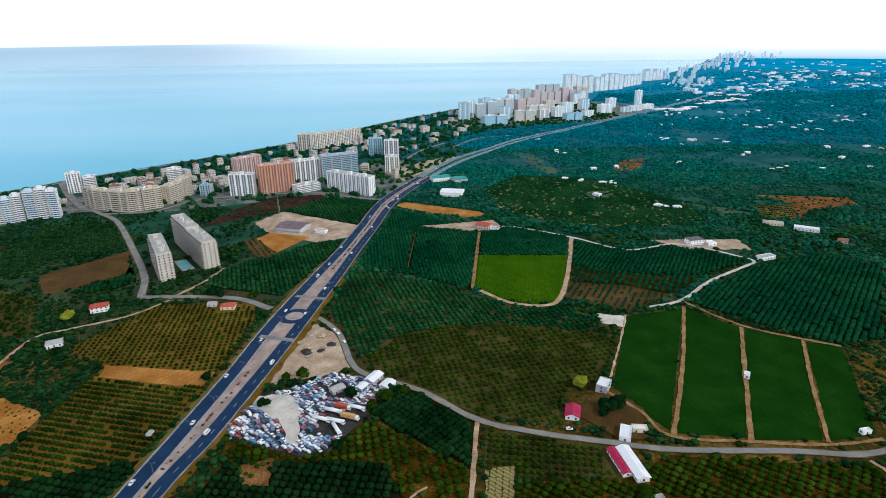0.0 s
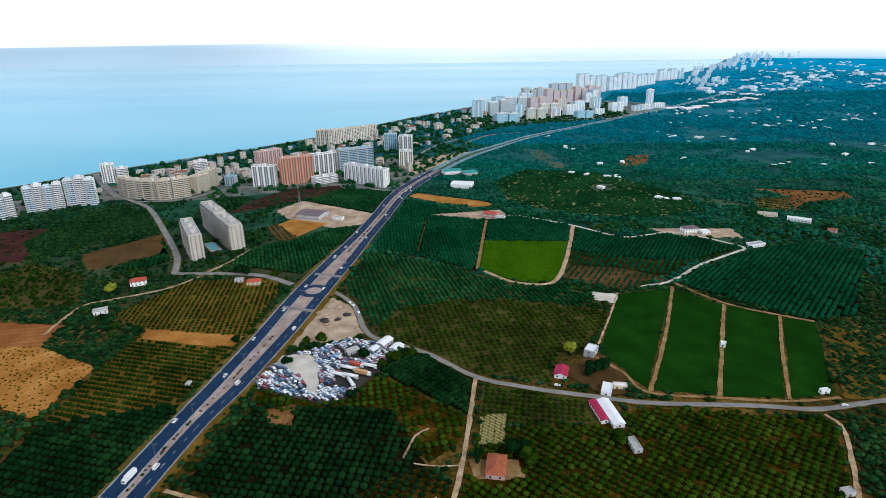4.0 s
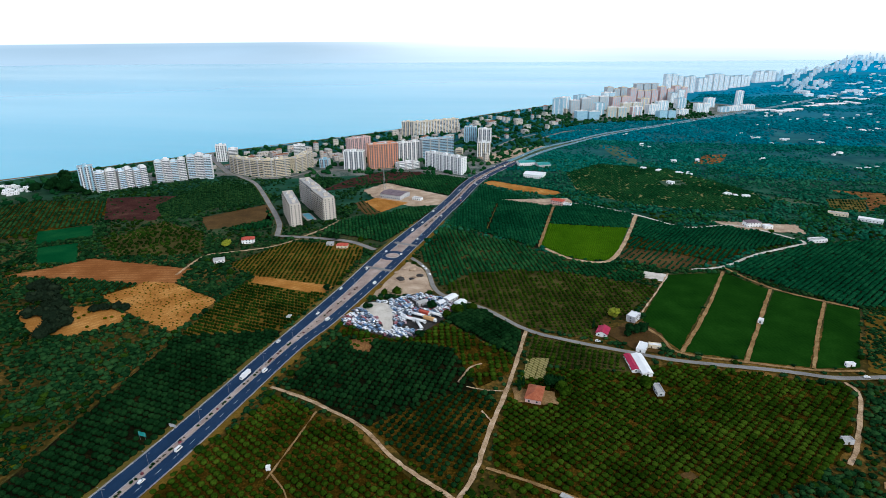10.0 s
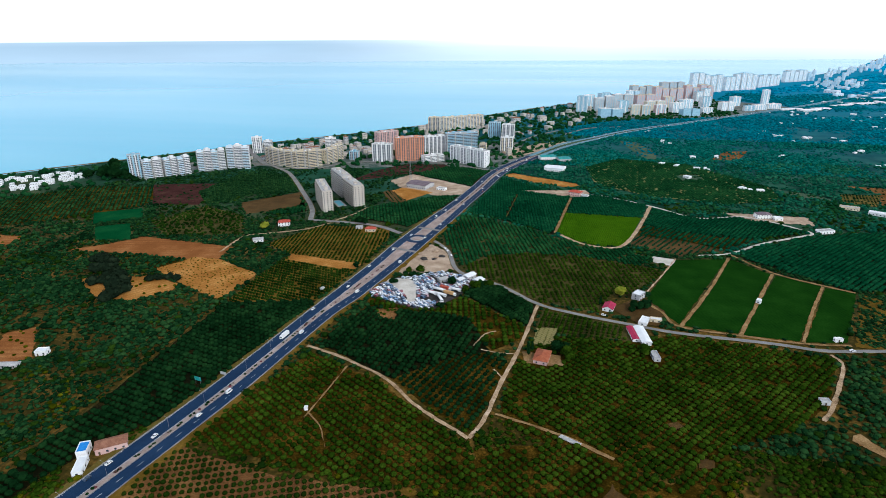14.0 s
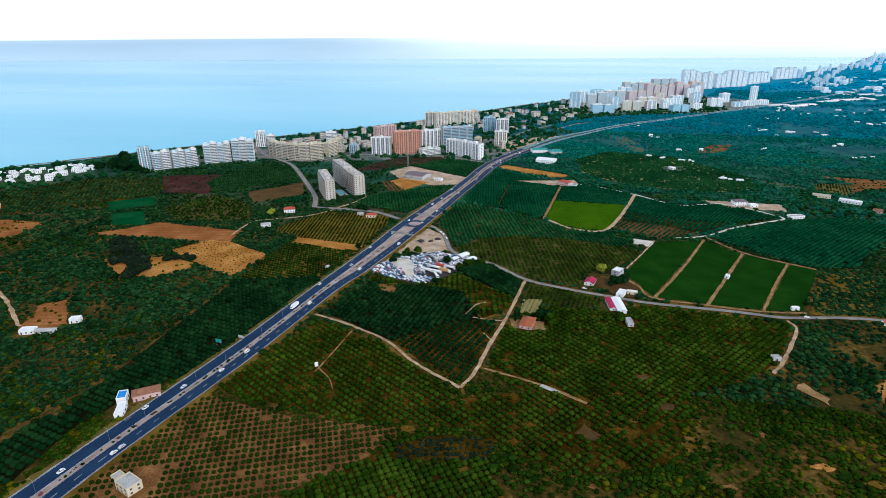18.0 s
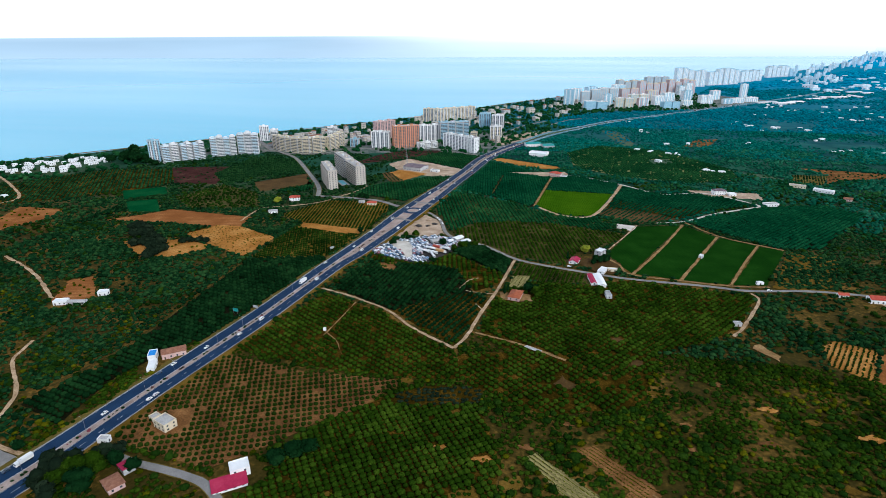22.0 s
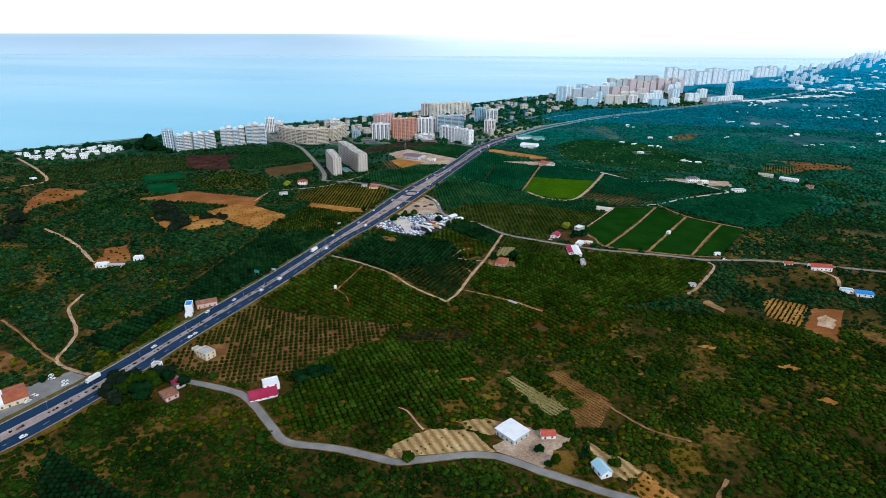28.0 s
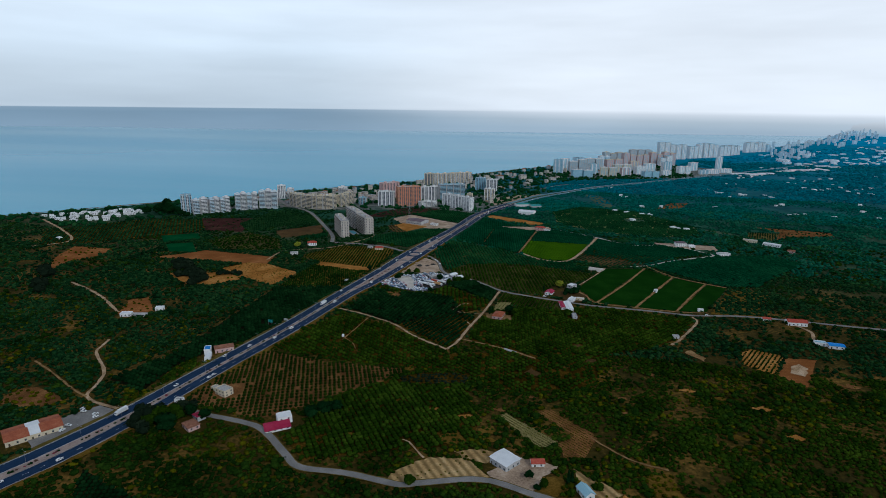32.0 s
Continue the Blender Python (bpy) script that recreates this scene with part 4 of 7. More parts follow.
TRACKS = [
    ("dirt_track", [(18, 290), (10, 215), (2, 164), (-3, 123), (-9, 105)], 3.5, DIRT),
    ("dirt_track", [(-9, 105), (-45, 127), (-75, 153), (-114, 172), (-146, 182)], 3.2, DIRT),
    ("dirt_track", [(3, 131), (43, 119), (72, 105)], 3.0, DIRT_BROWN),
    ("dirt_track", [(145, 621), (121, 522), (101, 460), (83, 445), (54, 453), (31, 478)], 5.5, DIRT),
    ("dirt_track", [(56, 657), (80, 663), (144, 623), (196, 579), (258, 595), (311, 551), (313, 538)], 4.5, SOIL_WHITE),
    ("dirt_track", [(313, 538), (251, 495), (206, 453), (174, 440)], 4.5, SOIL_WHITE),
    ("dirt_track", [(206, 453), (215, 435), (241, 401), (293, 372)], 3.5, DIRT_BROWN),
    ("dirt_track", [(230, 251), (232, 235), (208, 185), (196, 166)], 3.2, DIRT),
    ("field_path", [(40, 643), (24, 482)], 4.0, DIRT_BROWN),
    ("field_path", [(-36, 646), (-39, 534)], 1.6, GRASS_DRY),
    ("field_path", [(203, 440), (169, 355), (132, 274)], 3.4, DIRT_BROWN),
    ("field_path", [(234, 403), (205, 338), (174, 268)], 3.6, DIRT_BROWN),
    ("field_path", [(270, 381), (243, 325), (217, 266)], 3.2, DIRT_BROWN),
    ("field_path", [(104, 318), (120, 296), (130, 273), (174, 267), (217, 264), (250, 268)], 3.0, DIRT_BROWN),
    ("field_path", [(149, 426), (131, 380), (106, 322)], 1.8, DIRT),
    ("dirt_track", [(-250, 466), (-234, 504), (-226, 538)], 4.0, DIRT),
    ("dirt_track", [(-249, 463), (-269, 434), (-307, 410), (-326, 396), (-325, 345)], 3.5, DIRT),
    ("dirt_track", [(-213, -57), (-243, -52), (-258, -44), (-263, -30), (-271, -14), (-281, -3), (-301, 13), (-314, 26), (-322, 49)], 3.2, DIRT),
    ("dirt_track", [(-502, 188), (-433, 156), (-369, 113)], 4.0, DIRT),
    ("dirt_track", [(-711, 319), (-684, 369), (-760, 430), (-873, 498)], 5.0, DIRT),
    ("dirt_track", [(-348, -5), (-308, -23), (-274, -40), (-256, -47)], 2.2, DIRT_BROWN),
    ("dirt_track", [(165, -110), (167, -84), (176, -66)], 2.6, DIRT_BROWN),
    ("dirt_track", [(117, -13), (126, -22), (139, -32), (152, -37), (163, -39)], 1.8, DIRT_BROWN),
    ("field_path", [(-106, 162), (-110, 102)], 1.3, DIRT_BROWN),
    ("dirt_track", [(-105, 668), (-150, 640), (-200, 690)], 5.0, SOIL_PALE),
    ("field_path", [(-24, 208), (-19, 227), (-11, 234)], 1.8, DIRT),
    ("field_path", [(-18, 204), (-4, 202), (7, 203)], 1.4, DIRT),
    ("field_path", [(-5, 180), (3, 168), (2, 157)], 1.2, DIRT),
    ("field_path", [(-111, 108), (-97, 96), (-87, 80)], 1.0, DIRT_BROWN),
    ("field_path", [(-250, 232), (-247, 150), (-246, 64), (-262, -10)], 1.1, SOIL_GROVE),
    ("dirt_track", [(330, 253), (340, 235), (335, 215)], 4.0, DIRT),
    ("dirt_track", [(12, -62), (5, -55), (-2, -47), (-8, -45)], 1.2, DIRT),
]
LANES = [
    ("side_road", [(-112, 432), (-86, 400), (-68, 354), (-51, 337), (-19, 321), (19, 289), (52, 277), (96, 267), (129, 261), (192, 259), (229, 256), (274, 265), (311, 267), (394, 262), (520, 258)], 4.3, ASPHALT_PALE),
    ("lane", [(-191, -36), (-162, -47), (-122, -51), (-103, -57), (-76, -78), (-60, -89), (-30, -88), (4, -91), (15, -87), (51, -75), (81, -81), (110, -88), (140, -96), (190, -130), (250, -165), (330, -190)], 5.0, ASPHALT_PALE),
    ("side_road", [(-278, 470), (-299, 519), (-353, 601), (-421, 697), (-463, 735), (-500, 758), (-560, 745), (-640, 690)], 6.5, ASPHALT_PALE),
    ("side_road", [(-500, 758), (-574, 842), (-640, 928)], 10.0, ASPHALT_PALE),
    ("side_road", [(-152, 444), (-188, 465), (-231, 470), (-278, 470)], 6.5, ASPHALT_PALE),
    ("side_road", [(-463, 735), (-400, 745), (-370, 790), (-330, 815), (-200, 835), (-120, 800), (-80, 790)], 7.0, ASPHALT_PALE),
    ("side_road", [(15, 1193), (54, 1272), (81, 1308), (150, 1340)], 6.0, ASPHALT_PALE),
    ("side_road", [(-104, 950), (-54, 1148), (0, 1250)], 6.0, ASPHALT_PALE),
]
LINES = []                       # what keeps trees off: line and half width
for k, (nm, pts, w, m) in enumerate(TRACKS):
    ln = smooth_line(pts, 4.0)
    w *= 0.82
    ribbon(nm, ln, w / 2, -w / 2, m, "unpaved pale earth track between the fields", wobble=0.9, seed=k, category="track")
    LINES.append((ln, w / 2 + 1.6))
for nm, pts, w, m in LANES:
    ln = smooth_line(pts, 4.0)
    ribbon("shoulder", ln, w / 2 + 0.6, -w / 2 - 0.6, GRASS_DRY, "dusty verge along a side road", wobble=1.1)
    ribbon(nm, ln, w / 2, -w / 2, m, "narrow grey asphalt side road", wobble=0.3)
    LINES.append((ln, w / 2 + 2.5))

# the highway: two carriageways and a planted median that widens at the junction
WEST = smooth_line([(-330, -420), (-274, -240), (-237, -140), (-226, -111), (-212, -62), (-200, 7), (-180, 119), (-166, 229), (-159, 277), (-150, 345), (-143, 416), (-130, 501), (-114, 594), (-104, 672), (-86, 800), (-21, 984), (20, 1080), (90, 1180), (146, 1264), (222, 1350), (300, 1428), (500, 1645), (760, 1930), (1150, 2400)], 6.0)
EAST = smooth_line([(-314, -420), (-258, -244), (-221, -145), (-210, -117), (-197, -66), (-187, 3), (-167, 115), (-152, 229), (-142, 272), (-134, 318), (-124, 383), (-115, 452), (-106, 520), (-100, 576), (-90, 651), (-69, 800), (-5, 978), (38, 1068), (98, 1164), (152, 1246), (228, 1336), (304, 1416), (504, 1633), (764, 1918), (1156, 2388)], 6.0)
k = int(np.argmax(EAST[:, 1] > 560))
ribbon("verge", EAST[:k], -5.0, -11.0, SOIL_OLIVE, "dry ochre earth verge along the highway", layer(), 2.0, "verge", 3.0)
ribbon("verge", WEST[:k], 9.5, 5.2, GRASS_DRY, "dry grass verge along the highway", layer(), 1.6, "verge", 5.0)
HZ = layer()
for ln, w0, w1 in ((WEST, 5.7, -5.0), (EAST, 4.6, -5.5)):
    # past y 930 the strip takes the colour with haze painted in
    k = int(np.argmax(ln[:, 1] > 930))
    ribbon("shoulder", ln[:k + 1], w0, w1, PAVING, "pale gravel shoulder beside the highway", layer(), 0.5)
    ribbon("shoulder", ln[k:], w0 * 0.8, w1 * 0.8, ASPHALT_FAR, "far highway shoulder with pale haze put into its colour", layer(), 0.5)
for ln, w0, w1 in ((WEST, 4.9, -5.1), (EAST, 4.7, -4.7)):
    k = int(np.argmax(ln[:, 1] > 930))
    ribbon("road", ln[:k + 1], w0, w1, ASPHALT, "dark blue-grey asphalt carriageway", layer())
    ribbon("road", ln[k:], w0 - 0.8, w1 + 0.8, ASPHALT_FAR, "far highway asphalt with pale haze put into its colour", layer())
# median between the two inner edges, a kerb's height over the road
k = 260
wi = np.linspace(0, len(WEST) - 1, k); ei = np.linspace(0, len(EAST) - 1, k)
wl_ = np.stack([np.interp(wi, np.arange(len(WEST)), (WEST - normals(WEST) * 4.9)[:, j]) for j in (0, 1)], 1)
el_ = np.stack([np.interp(ei, np.arange(len(EAST)), (EAST + normals(EAST) * 4.5)[:, j]) for j in (0, 1)], 1)
el_ = np.array([el_[np.argmin(np.hypot(*(el_ - p).T))] for p in wl_])
MEDIAN_MID = (wl_ + el_) / 2
MEDIAN_W = np.hypot(*(wl_ - el_).T)
kerb = np.clip(0.16 + HZ, 0, 1)
mv, mf = [], []
for a, b in zip(wl_, el_):
    mv += [(*a, HZ), (*(a * 0.97 + b * 0.03), HZ + 0.16), (*(a * 0.03 + b * 0.97), HZ + 0.16), (*b, HZ)]
for i in range(k - 1):
    mf += [(4 * i + j, 4 * i + j + 1, 4 * i + j + 5, 4 * i + j + 4) for j in range(3)]
cut = 3 * int(np.argmax(MEDIAN_MID[:, 1] > 930))
for mfs, mm, lab in ((mf[:cut], MEDIAN, "raised earth median with kerbs between the carriageways"), (mf[cut:], GRASS_FAR, "far highway median, its green paled by painted haze")):
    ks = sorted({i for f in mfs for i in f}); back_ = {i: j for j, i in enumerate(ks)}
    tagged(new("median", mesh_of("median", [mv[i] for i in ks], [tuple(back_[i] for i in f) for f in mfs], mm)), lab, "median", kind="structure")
for edge, way in ((wl_, 1), (el_, -1)):
    q = edge + (MEDIAN_MID - edge) / np.maximum(MEDIAN_W[:, None], 0.1) * 0.7
    q = q[MEDIAN_MID[:, 1] < 930]
    ribbon("kerb", q, 0.3, -0.3, PAVING, "pale concrete kerb along the median", HZ + 0.165, category="kerb")
LINES += [(WEST, 8.0), (EAST, 9.0), (MEDIAN_MID, 8.0)]
# lane paint
paint = Shape()
for ln, offs in ((EAST, (-0.2,)),):
    nr_ = normals(ln)
    for i in range(0, len(ln) - 1, 2):
        for o in offs:
            a, b = ln[i] + nr_[i] * o, ln[i] * 0.35 + ln[i + 1] * 0.65 + nr_[i] * o
            q = nr_[i] * 0.10
            paint.add([(*(a - q), HZ + 0.03), (*(b - q), HZ + 0.03), (*(b + q), HZ + 0.03), (*(a + q), HZ + 0.03)], [(0, 1, 2, 3)])
tagged(new("road_marking", paint.mesh("road_marking", LINE)), "broken white lane lines on the highway", "road marking", kind="structure")
for ln, o in ((WEST, 4.6), (WEST, -4.6), (EAST, 4.2), (EAST, -4.4)):
    ribbon("road_marking", ln, o + 0.09, o - 0.09, LINE, "white edge line on the highway", HZ + 0.028, category="road marking")
# the junction's crossings and round island
for dx, w in ((38, 5.0), (-36, 5.0)):
    a, b = np.array((-142.0 + dx * 0.14, 431 + dx)), np.array((-113.0 + dx * 0.14, 424 + dx))
    ribbon("road", np.array([a, (a + b) / 2, b]), w / 2, -w / 2, ASPHALT_PALE, "worn asphalt crossing through the median", HZ + 0.175)


def disc(r, n=36):
    return [(-128 + r * math.cos(i * math.tau / n), 429 + r * math.sin(i * math.tau / n)) for i in range(n)]


tagged(new("road", Shape().prism(disc(13.5), HZ, HZ + 0.18).mesh("road", ASPHALT)), "dark asphalt ring road of the junction", "road", kind="structure")
tagged(new("traffic_island", Shape().prism(disc(7.5), HZ + 0.18, HZ + 0.30).mesh("traffic_island", PAVING)), "pale kerb ring of the junction island", "traffic island", kind="structure")
tagged(new("traffic_island", Shape().prism(disc(5.8), HZ + 0.30, HZ + 0.42).mesh("traffic_island", MEDIAN)), "round earth island at the junction", "traffic island", kind="structure")

# ---- trees ----
rng = np.random.default_rng(11)


def ico(sub):
    bm = bmesh.new()
    bmesh.ops.create_icosphere(bm, subdivisions=sub, radius=1)
    bm.verts.ensure_lookup_table()
    v = np.array([q.co[:] for q in bm.verts]); f = np.array([[q.index for q in p.verts] for p in bm.faces])
    bm.free()
    return v, f


def crown(sub, leaves, spread=0.2):
    """A lumpy crown of unit radius and height, with loose sprays of leaves round it; three-cornered faces only."""
    v, f = ico(sub)
    v = v * (1 + rng.uniform(-spread, spread, len(v)))[:, None]
    v[:, 2] = np.where(v[:, 2] < 0, v[:, 2] * 0.8, v[:, 2])
    vs, fs = [v], [f]
    n = len(v)
    for _ in range(leaves):
        d = rng.normal(size=3); d[2] = abs(d[2]) * 0.9 - 0.2
        d /= np.linalg.norm(d)
        c = d * rng.uniform(0.85, 1.15)
        t = rng.normal(size=(3, 3)) * rng.uniform(0.14, 0.26)
        vs.append(c + t)
        fs.append(np.array([[n, n + 1, n + 2]])); n += 3
    v = np.concatenate(vs)
    v[:, 2] = (v[:, 2] + 0.75) / 1.75
    return v, np.concatenate(fs)


NEAR = [crown(2, 38, 0.17) for _ in range(6)]
MIDDLE = [crown(1, 20, 0.2) for _ in range(8)]
FAR = [crown(1, 0, 0.3) for _ in range(8)]


def round_crown():
    """A clipped round crown: the dome of a lumpy ball with a few loose sprays."""
    v, f = crown(2, 7, 0.10)
    return v, f[v[f][:, :, 2].max(1) > 0.3]


ORCHARD = [round_crown() for _ in range(6)]
BUSH = [crown(1, 15, 0.24) for _ in range(8)]


def planting(name, label, pts, radius, height, kinds, leaves, category="trees"):
    """One object of many crowns, which nobody could count."""
    if not len(pts):
        return
    which = rng.integers(0, len(kinds), len(pts))
    vs, fs, n = [], [], 0
    for k, (v, f) in enumerate(kinds):
        i = np.where(which == k)[0]
        if not len(i):
            continue
        a = rng.uniform(0, math.tau, len(i)); c, s = np.cos(a)[:, None], np.sin(a)[:, None]
        r, h = radius[i][:, None], height[i][:, None]
        x = (v[:, 0] * c - v[:, 1] * s) * r * rng.uniform(0.88, 1.12, (len(i), 1)) + pts[i, 0][:, None]
        y = (v[:, 0] * s + v[:, 1] * c) * r + pts[i, 1][:, None]
        z = v[:, 2] * h + 0.02
        vs.append(np.stack([x, y, z], -1).reshape(-1, 3))
        fs.append((f[None] + (np.arange(len(i)) * len(v))[:, None, None] + n).reshape(-1, 3))
        n += len(i) * len(v)
    tagged(new(name, tri_mesh(name, np.concatenate(vs), np.concatenate(fs), leaves, kinds is ORCHARD)), label, category, kind="stuff")


def clear(pts, pads=True):
    """Which points stand free of roads, yards and water."""
    ok = np.ones(len(pts), bool)
    for ln, w in LINES:
        lo, hi = ln.min(0) - w, ln.max(0) + w
        m = np.where(((pts > lo) & (pts < hi)).all(1) & ok)[0]
        if len(m):
            ok[m] &= away(pts[m], ln) > w
    for x, y, r in PADS:
        ok &= np.hypot(pts[:, 0] - x, pts[:, 1] - y) > r
    return ok


# round places that buildings keep free: x, y, radius
PADS = [(-301, 445, 9), (-302, 385, 8), (-192, 448, 11), (76, 293, 8), (100, 317, 7), (105, 273, 10), (97, 256, 10), (97, 246, 10), (98, 240, 8), (106, 222, 7), (106, 216, 6), (27, 200, 11), (203, 332, 3), (280, 596, 16), (332, 550, 10),
        (405, 656, 12), (425, 634, 13), (442, 591, 9), (49, 658, 13), (10, 817, 17), (-12, 906, 17), (-185, 659, 22), (-209, 38, 10), (-214, 47, 9), (-206, 53, 10), (-195, 122, 4), (-156, -14, 11), (-247, -92, 17), (-258, -108, 18), (-186, -35, 6),
        (-154, -64, 11), (-156, -53, 8), (-95, -44, 14), (63, -55, 15), (83, -52, 7), (112, -74, 9), (-354, 106, 11), (-331, 129, 7), (337, 254, 12), (345, 199, 11), (-295, 540, 13), (-282, 520, 12), (-262, 558, 12), (-250, 542, 11), (-300, 600, 15), (-285, 585, 13), (-272, 548, 15), (-306, 560, 10)]
TOWN = [(-1010, 480), (-760, 440), (-660, 600), (-500, 750), (-390, 745), (-200, 815), (-110, 795), (-60, 860), (-10, 1000), (60, 1130), (0, 1260), (120, 1420), (400, 1560), (660, 1760), (690, 1900), (520, 2050), (600, 2300), (800, 2480), (1150, 2960), (1900, 3900), (1250, 3900), (640, 2800), (230, 2200), (-109, 1681), (-690, 872)]

# shrubs and small trees on a hillside plot, in rows, are left low; orchards stand in their ranks
for k, (nm, poly, cover, plan) in enumerate(FIELDS):
    if plan is None:
        continue
    if plan == "slope":
        plan = (-20, 3.0, 4.2, 0.6, 0.7, 0.22, LEAF_OLIVE)
    if plan == "rows":
        plan = (-38, 0.9, 2.4, 0.5, 0.45, 0.9, LEAF_OLIVE)
    turn, along, across, rad, hgt, share, leaves = plan
    if rad > 1.2:
        along, across, rad = along * 0.92, across * 0.92, rad * 0.94
    p = np.array(poly, float)
    c, reach = p.mean(0), np.ptp(p, axis=0).max()
    u, v = np.meshgrid(np.arange(-reach, reach, along), np.arange(-reach, reach, across))
    u, v = u.ravel(), v.ravel()
    a = radians(turn)
    q = np.stack([u * math.cos(a) - v * math.sin(a), u * math.sin(a) + v * math.cos(a)], 1) + c + rng.normal(0, 0.13 if share > 0.82 or rad < 0.7 else 0.28 * along, (len(u), 2))
    q = q[inside(q, poly)]
    for later in FIELD_POLYS[k + 1:]:
        q = q[~inside(q, later)]
    q = q[clear(q)]
    thin = np.array([noise.noise(Vector((x * 0.025, y * 0.025, 5.0))) for x, y in q])
    q = q[rng.uniform(size=len(q)) < share - np.clip(thin - 0.25, 0, 1) * (0.9 if share < 0.93 else 0.2)]
    size = rng.normal(0.96 if rad > 1.2 else 1.0, 0.09, len(q)).clip(0.6, 1.2)
    near = c[1] < 500 and rad > 1.2
    if leaves == "bright":
        leaves = CROP_BRIGHT
    kinds = ORCHARD if near else MIDDLE if rad > 1.0 else FAR
    planting("orchard_trees" if rad > 1.2 else "crop_rows", {"olive_grove": "small olive trees in rows on tilled soil", "young_orchard": "young round fruit trees in even rows", "crop_field": "low bright green crop plants in rows"}.get(nm, "round dark green citrus trees in close rows") if rad > 1.2 else "low plants in rows", q, rad * size, hgt * size, kinds, leaves, "orchard" if rad > 1.2 else "crop")

# scrub and wild trees over the rest of the plain, thinning into far woods
VIEW = [(-340, -430), (330, -430), (345, -70), (830, 700), (1850, 2200), (3000, 3750), (1300, 3850), (640, 2800), (200, 2150), (0, 1700), (-60, 1250), (-700, 840), (-1060, 520), (-900, 180), (-600, -60)]


def scrub(name, label, x0, x1, y0, y1, step, rad, share, kinds, leaves, height=0.9, seed=0.0, scale=0.02, category="scrub"):
    u, v = np.meshgrid(np.arange(x0, x1, step), np.arange(y0, y1, step))
    q = np.stack([u.ravel(), v.ravel()], 1) + rng.uniform(-0.45, 0.45, (u.size, 2)) * step
    q = q[inside(q, VIEW) & ~inside(q, TOWN)]
    q = q[shore(q) > 40]
    for poly in FIELD_POLYS:
        q = q[~inside(q, poly)]
    q = q[clear(q)]
    nz = np.array([noise.fractal(Vector((x * scale, y * scale, seed)), 1.0, 2.0, 3) for x, y in q])
    keep = rng.uniform(size=len(q)) < share + nz * 1.3
    q, nz = q[keep], nz[keep]
    r = rad * rng.uniform(0.6, 1.3, len(q)) * (1 + 0.35 * nz)
    planting(name, label, q, r, r * height * rng.uniform(0.9, 1.5, len(q)), kinds, leaves, category)


scrub("scrub", "dense green scrub and low trees on the slope", -230, 360, -92, 130, 2.7, 1.45, 0.86, BUSH, LEAF, seed=1.0, scale=0.03)
# darker leaf colour stands in for lens vignetting and late exposure
scrub("scrub", "dense dark green bushes below the lane", -230, 360, -185, -92, 2.7, 1.5, 0.92, BUSH, LEAF_DEEP, seed=1.0, scale=0.03)
scrub("scrub", "dense dark green scrub and low trees", -640, -230, -185, 130, 2.9, 1.65, 0.92, BUSH, LEAF_MID, seed=1.0, scale=0.03)
scrub("scrub", "olive-green bushes and small trees", -640, 360, -185, 130, 6.6, 2.0, 0.34, [*NEAR[:2], *MIDDLE[:5]], LEAF_DEEP, seed=4.0)
scrub("scrub", "olive-green bushes and small trees", -600, 360, -185, 130, 6.0, 1.6, 0.30, MIDDLE, LEAF_OLIVE, seed=5.0)
scrub("scrub", "dark green low trees behind the lane", -420, 400, -430, -185, 7.2, 3.1, 0.8, FAR, LEAF_DEEP, seed=16.0)
scrub("scrub", "dense green scrub and low trees", -520, 520, 130, 460, 3.5, 1.75, 0.74, [*MIDDLE[:3], *BUSH[:5]], LEAF_MID, seed=2.0)
scrub("scrub", "dark bushes among dry grass", -900, 620, 130, 640, 9.0, 2.2, 0.34, MIDDLE, LEAF_DEEP, seed=6.0)
scrub("scrub", "low trees and bushes on the plain", -1000, -220, 150, 760, 4.6, 2.1, 0.72, FAR, LEAF_MID, seed=8.0)
scrub("scrub", "low green trees on the plain", -100, 560, 430, 720, 6.0, 2.3, 0.62, FAR, LEAF_PLAIN, seed=9.0)
# from here on the leaf colours carry haze that thickens with distance
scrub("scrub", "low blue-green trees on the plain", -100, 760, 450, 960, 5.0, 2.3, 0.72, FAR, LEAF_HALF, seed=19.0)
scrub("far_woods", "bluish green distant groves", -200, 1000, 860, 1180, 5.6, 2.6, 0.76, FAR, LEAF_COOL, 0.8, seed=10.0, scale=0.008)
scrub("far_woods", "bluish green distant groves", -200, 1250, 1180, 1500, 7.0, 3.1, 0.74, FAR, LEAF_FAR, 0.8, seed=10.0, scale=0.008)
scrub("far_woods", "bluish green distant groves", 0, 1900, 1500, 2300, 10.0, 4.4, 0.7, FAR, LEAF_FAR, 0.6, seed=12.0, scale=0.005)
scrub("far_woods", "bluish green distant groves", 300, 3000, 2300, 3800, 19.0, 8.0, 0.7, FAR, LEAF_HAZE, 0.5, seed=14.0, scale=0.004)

# ---- apartment blocks ----


def frame_of(a, b):
    """Place, turn and length of a front that runs from a to b as seen from the land."""
    a, b = np.array(a, float), np.array(b, float)
    m, d = (a + b) / 2, b - a
    return (m[0], m[1], 0.0), math.degrees(math.atan2(d[1], d[0])), float(np.hypot(*d))


SHARED = {}                      # meshes that many blocks use


